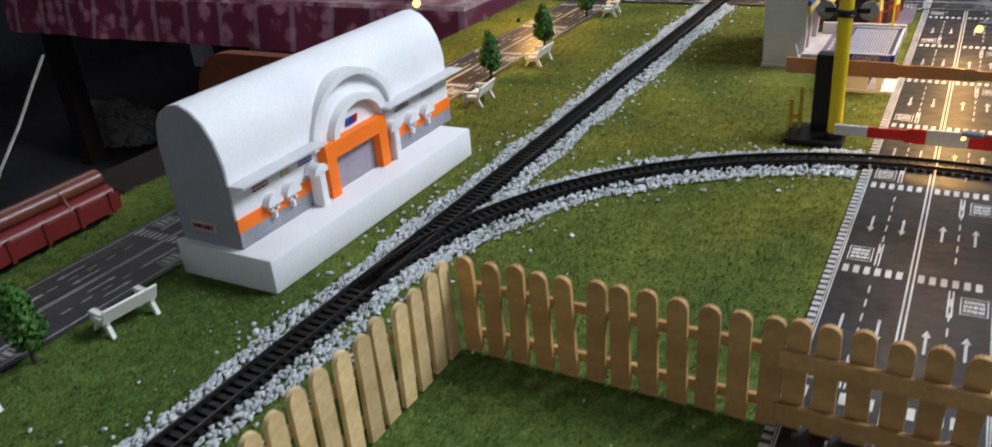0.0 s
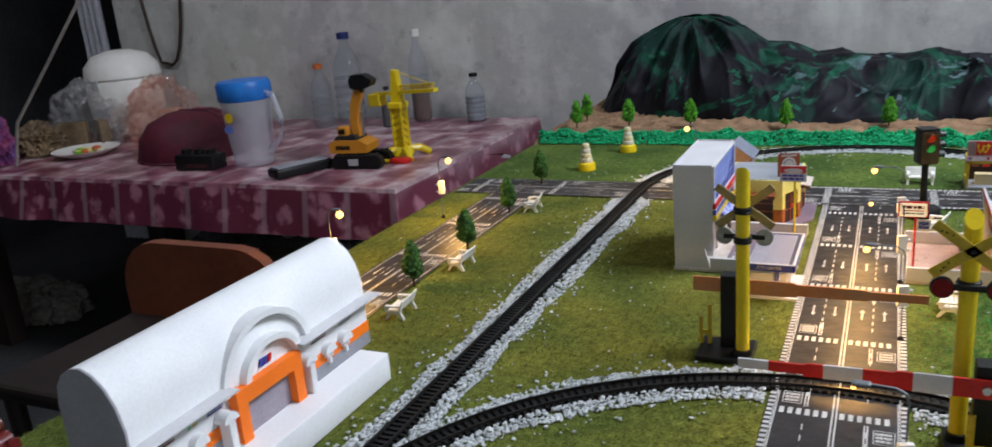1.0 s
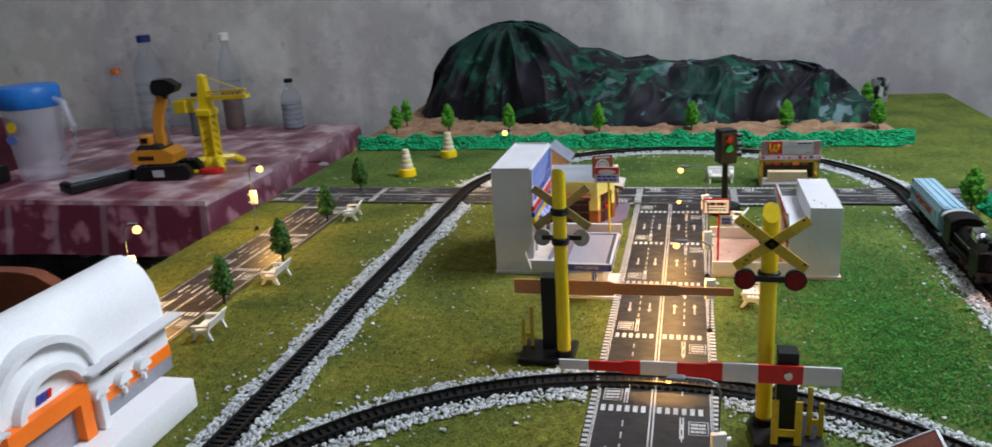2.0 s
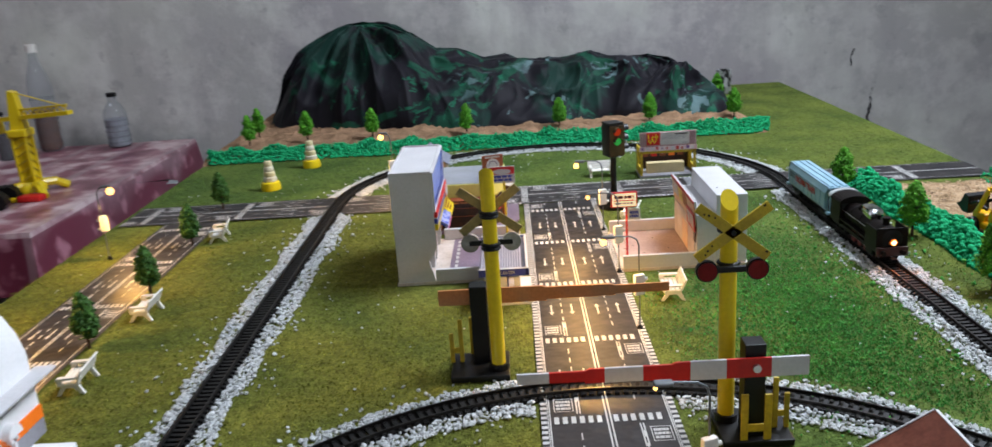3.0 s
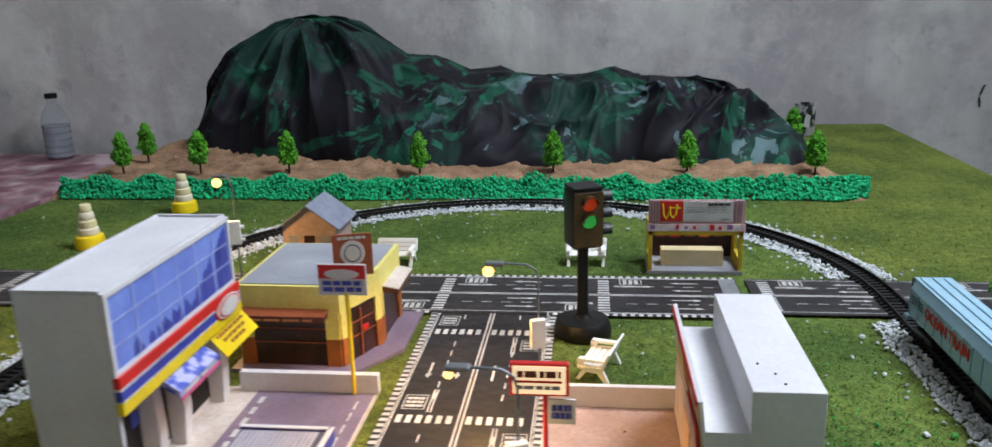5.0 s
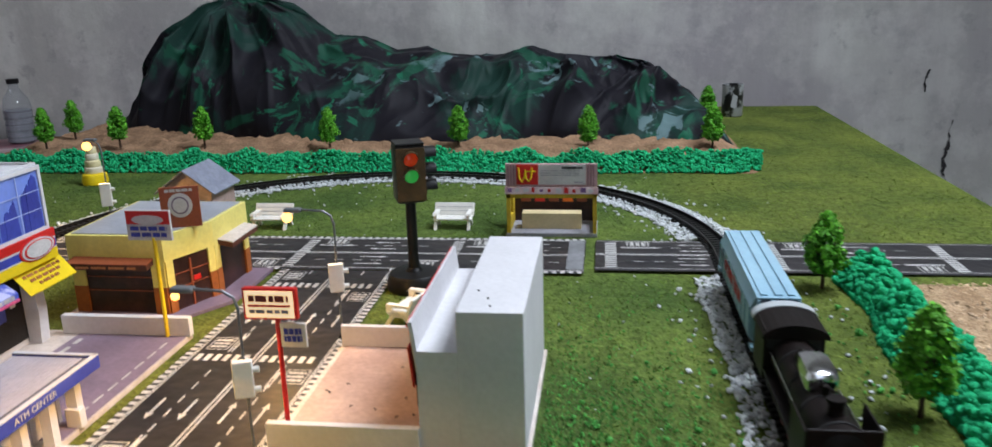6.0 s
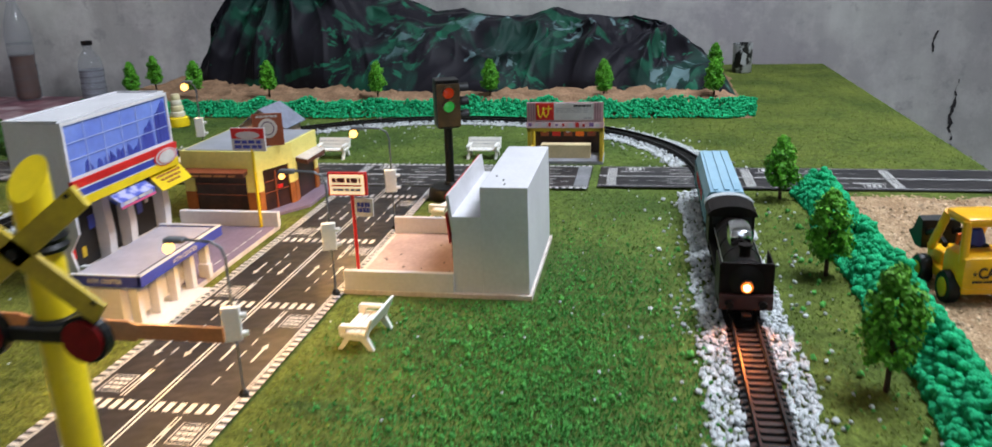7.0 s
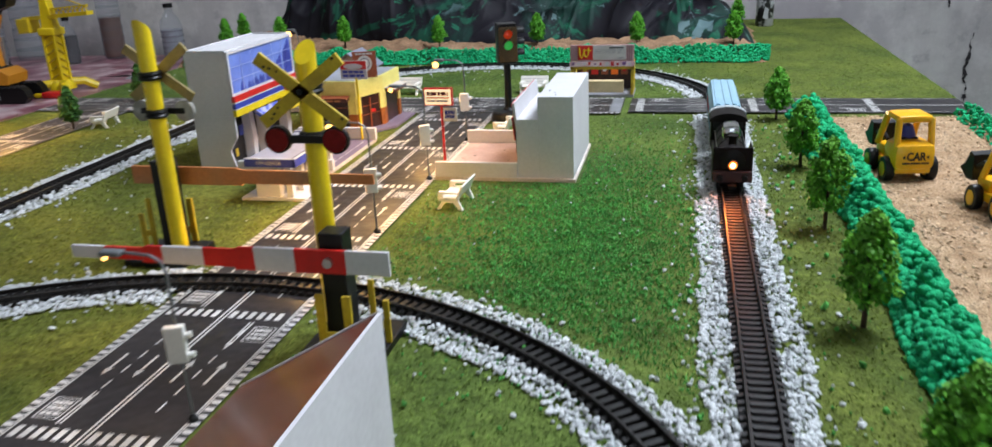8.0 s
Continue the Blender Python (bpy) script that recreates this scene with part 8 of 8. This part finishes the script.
# ---- chair, stored things and hanging cables ----
def chair():
    t = thing("wooden_chair", "brown wooden chair with rounded back beside the table", "chair", pose(-1.285, 0.42, FLOOR, 0, 0, 0) @ Matrix.Diagonal((1.12, 1, 1.16, 1)))
    # seat and legs take near-black wood in place of the shade below the back
    part("seat", box(B(), -0.21, 0.21, -0.20, 0.20, 0.40, 0.43, bevel=0.01), SHADED_WOOD, t)
    for x in (-0.18, 0.18):
        for y in (-0.17, 0.17):
            part("leg", cyl(B(), (x, y, 0), (x, y, 0.40), 0.018, seg=10), SHADED_WOOD, t)
    pts = [(-0.205, 0.43), (0.205, 0.43), (0.205, 0.49)] + [(0.105 + 0.10 * math.cos(a), 0.485 + 0.10 * math.sin(a)) for a in [math.pi / 2 * i / 5 for i in range(6)]] + [(-0.105 + 0.10 * math.cos(a), 0.485 + 0.10 * math.sin(a)) for a in [math.pi / 2 + math.pi / 2 * i / 5 for i in range(6)]]
    part("backrest", prism(B(), pts, "y", 0.17, 0.20), TERRACOTTA, t, "rounded brown back panel")
    return t


chair()
CLOTH_GREY = surf("grey_sacking", (0.10, 0.10, 0.105), 0.85, (0.05, 0.05, 0.055), scale=6, fine=60, var=0.25)
crumple("cloth_sack", "grey bundle of cloth stored under the table", "bundle", pose(-1.75, 1.30, FLOOR), (0.42, 0.22, 0.28), CLOTH_GREY, 21.0)
crumple("white_rag", "crumpled white rag on the floor", "rag", pose(-3.05, 1.42, FLOOR), (0.20, 0.12, 0.10), surf("white_rag_cloth", (0.34, 0.32, 0.29), 0.9, scale=12, fine=90, var=0.2), 25.0)
WIRE = surf("dark_cable", (0.05, 0.025, 0.018), 0.5, scale=20, fine=200)
t = thing("hanging_cable", "dark brown cable looping down the wall", "cable", pose(-2.80, 2.135, 0))
part("loop", tube(B(), [(-0.13 + 0.03 * i - (0.012 * i if i < 4 else 0), 0, 0.62 - 0.5 * math.sin(math.pi * min(1, (i + 0.6) / 9.0)) ** 0.6) for i in range(9)], 0.007, 8), WIRE, t, smooth=True)
t = thing("hanging_rope", "pale rope slanting down to the table", "rope", pose(0, 0, 0))
part("strand", tube(B(), [(-2.60, 1.15, -0.100), (-2.545, 1.15, 0.046), (-2.34, 1.15, 0.23), (-2.134, 1.15, 0.419), (-2.0, 1.15, 0.56)], 0.005, 8), surf("pale_rope", (0.42, 0.38, 0.33), 0.8, scale=60, fine=300), t, smooth=True)
t = thing("hanging_rope", "pale rope hanging across the dark opening", "rope", pose(0, 0, 0))
part("strand", tube(B(), [(-1.0, -0.27, -0.16), (-1.0, -0.185, -0.044), (-1.0, -0.141, 0.003), (-1.0, -0.105, 0.048), (-1.0, -0.078, 0.080)], 0.0022, 8), surf("pale_rope", (0.42, 0.38, 0.33), 0.8, scale=60, fine=300), t, smooth=True)
bm = B()
rows = [[bm.verts.new((-3.14 - 0.14 * i / 30, 2.10 + 0.010 * math.sin(i * 0.8), FLOOR + 0.1 + 1.62 * k / 3)) for k in range(4)] for i in range(31)]
for a, b in zip(rows, rows[1:]):
    for k in range(3):
        bm.faces.new((a[k], b[k], b[k + 1], a[k + 1]))
tagged(part("curtain", bm, surf("grey_curtain", (0.42, 0.42, 0.45), 0.8, scale=6, fine=80, var=0.12), smooth=True), "pale grey curtain gathered beside the opening", "curtain")

# ---- grass blades ----
rng = np.random.RandomState(11)
n = 330000
gx, gy = rng.uniform(WX + 0.002, EX - 0.002, n), rng.uniform(-0.75, NY - 0.01, n)
near = np.ones(n, bool)
for cond in ((gx > -0.006) & (gx < 0.118) & (gy < 0.665), (gy > 0.660) & (gy < 0.775), (gx > -0.587) & (gx < -0.482) & (gy < 0.67), (gx > 0.515) & (gy < 0.66), (gy > 1.15) & (gx < 0.53),
             (gx > -0.475) & (gx < -0.37) & (gy > -0.347) & (gy < -0.05), (gx > -0.165) & (gx < 0.0) & (gy > 0.255) & (gy < 0.66), (gx > 0.112) & (gx < 0.268) & (gy > 0.338) & (gy < 0.492)):
    near &= ~cond
keep = rng.uniform(size=n) < np.clip(1.25 - (gy + 0.3) * 0.75, 0.12, 1.0)
near &= keep
gx, gy = gx[near], gy[near]
n = len(gx)
ang, hgt, wid, lean = rng.uniform(0, 6.28, n), rng.uniform(0.0005, 0.0017, n), rng.uniform(0.00035, 0.0009, n), rng.normal(0, 0.0015, (n, 2))
v = np.zeros((n, 3, 3))
v[:, 0, 0], v[:, 0, 1] = gx - wid * np.cos(ang), gy - wid * np.sin(ang)
v[:, 1, 0], v[:, 1, 1] = gx + wid * np.cos(ang), gy + wid * np.sin(ang)
v[:, 2, 0], v[:, 2, 1], v[:, 2, 2] = gx + lean[:, 0], gy + lean[:, 1], hgt + 0.0006
me = bpy.data.meshes.new("grass")
me.from_pydata(v.reshape(-1, 3).tolist(), [], np.arange(3 * n).reshape(-1, 3).tolist())
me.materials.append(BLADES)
tagged(link("grass", me), "short green flock grass fibres", "grass", kind="stuff")

# ---- green moss dust worked into the grass beside the white building ----
rng = np.random.RandomState(23)
n = 34000
gx, gy = rng.normal(0.290, 0.062, n), rng.normal(0.13, 0.16, n)
ok = (gx > 0.125) & (gx < 0.392) & (gy < 0.63) & ~((gx < 0.270) & (gy > 0.336) & (gy < 0.494)) & (np.hypot(gx - CX, gy - NEAR_Y) > RAD + 0.045)
gx, gy = gx[ok], gy[ok]
n = len(gx)
ang, hgt, wid, lean = rng.uniform(0, 6.28, n), rng.uniform(0.0007, 0.0020, n), rng.uniform(0.00035, 0.0009, n), rng.normal(0, 0.0014, (n, 2))
v = np.zeros((n, 3, 3))
v[:, 0, 0], v[:, 0, 1] = gx - wid * np.cos(ang), gy - wid * np.sin(ang)
v[:, 1, 0], v[:, 1, 1] = gx + wid * np.cos(ang), gy + wid * np.sin(ang)
v[:, 2, 0], v[:, 2, 1], v[:, 2, 2] = gx + lean[:, 0], gy + lean[:, 1], hgt + 0.0006
me = bpy.data.meshes.new("moss_dust")
me.from_pydata(v.reshape(-1, 3).tolist(), [], np.arange(3 * n).reshape(-1, 3).tolist())
me.materials.append(CRUMB_GREEN)
tagged(link("moss_dust", me), "fine green moss dust worked into the grass", "moss", kind="stuff")

# ---- sleepers ----
for t, pts in TRACKS:
    run, nxt = 0.0, 0.0
    for a, b in zip(pts, pts[1:]):
        seg = math.dist(a, b)
        while nxt <= run + seg:
            f = (nxt - run) / seg
            x, y = a[0] + (b[0] - a[0]) * f, a[1] + (b[1] - a[1]) * f
            link("sleeper", TIE_MESH, t, "", pose(x, y, 0, 0, 0, math.degrees(math.atan2(b[1] - a[1], b[0] - a[0])) - 90))
            nxt += 0.0077
        run += seg
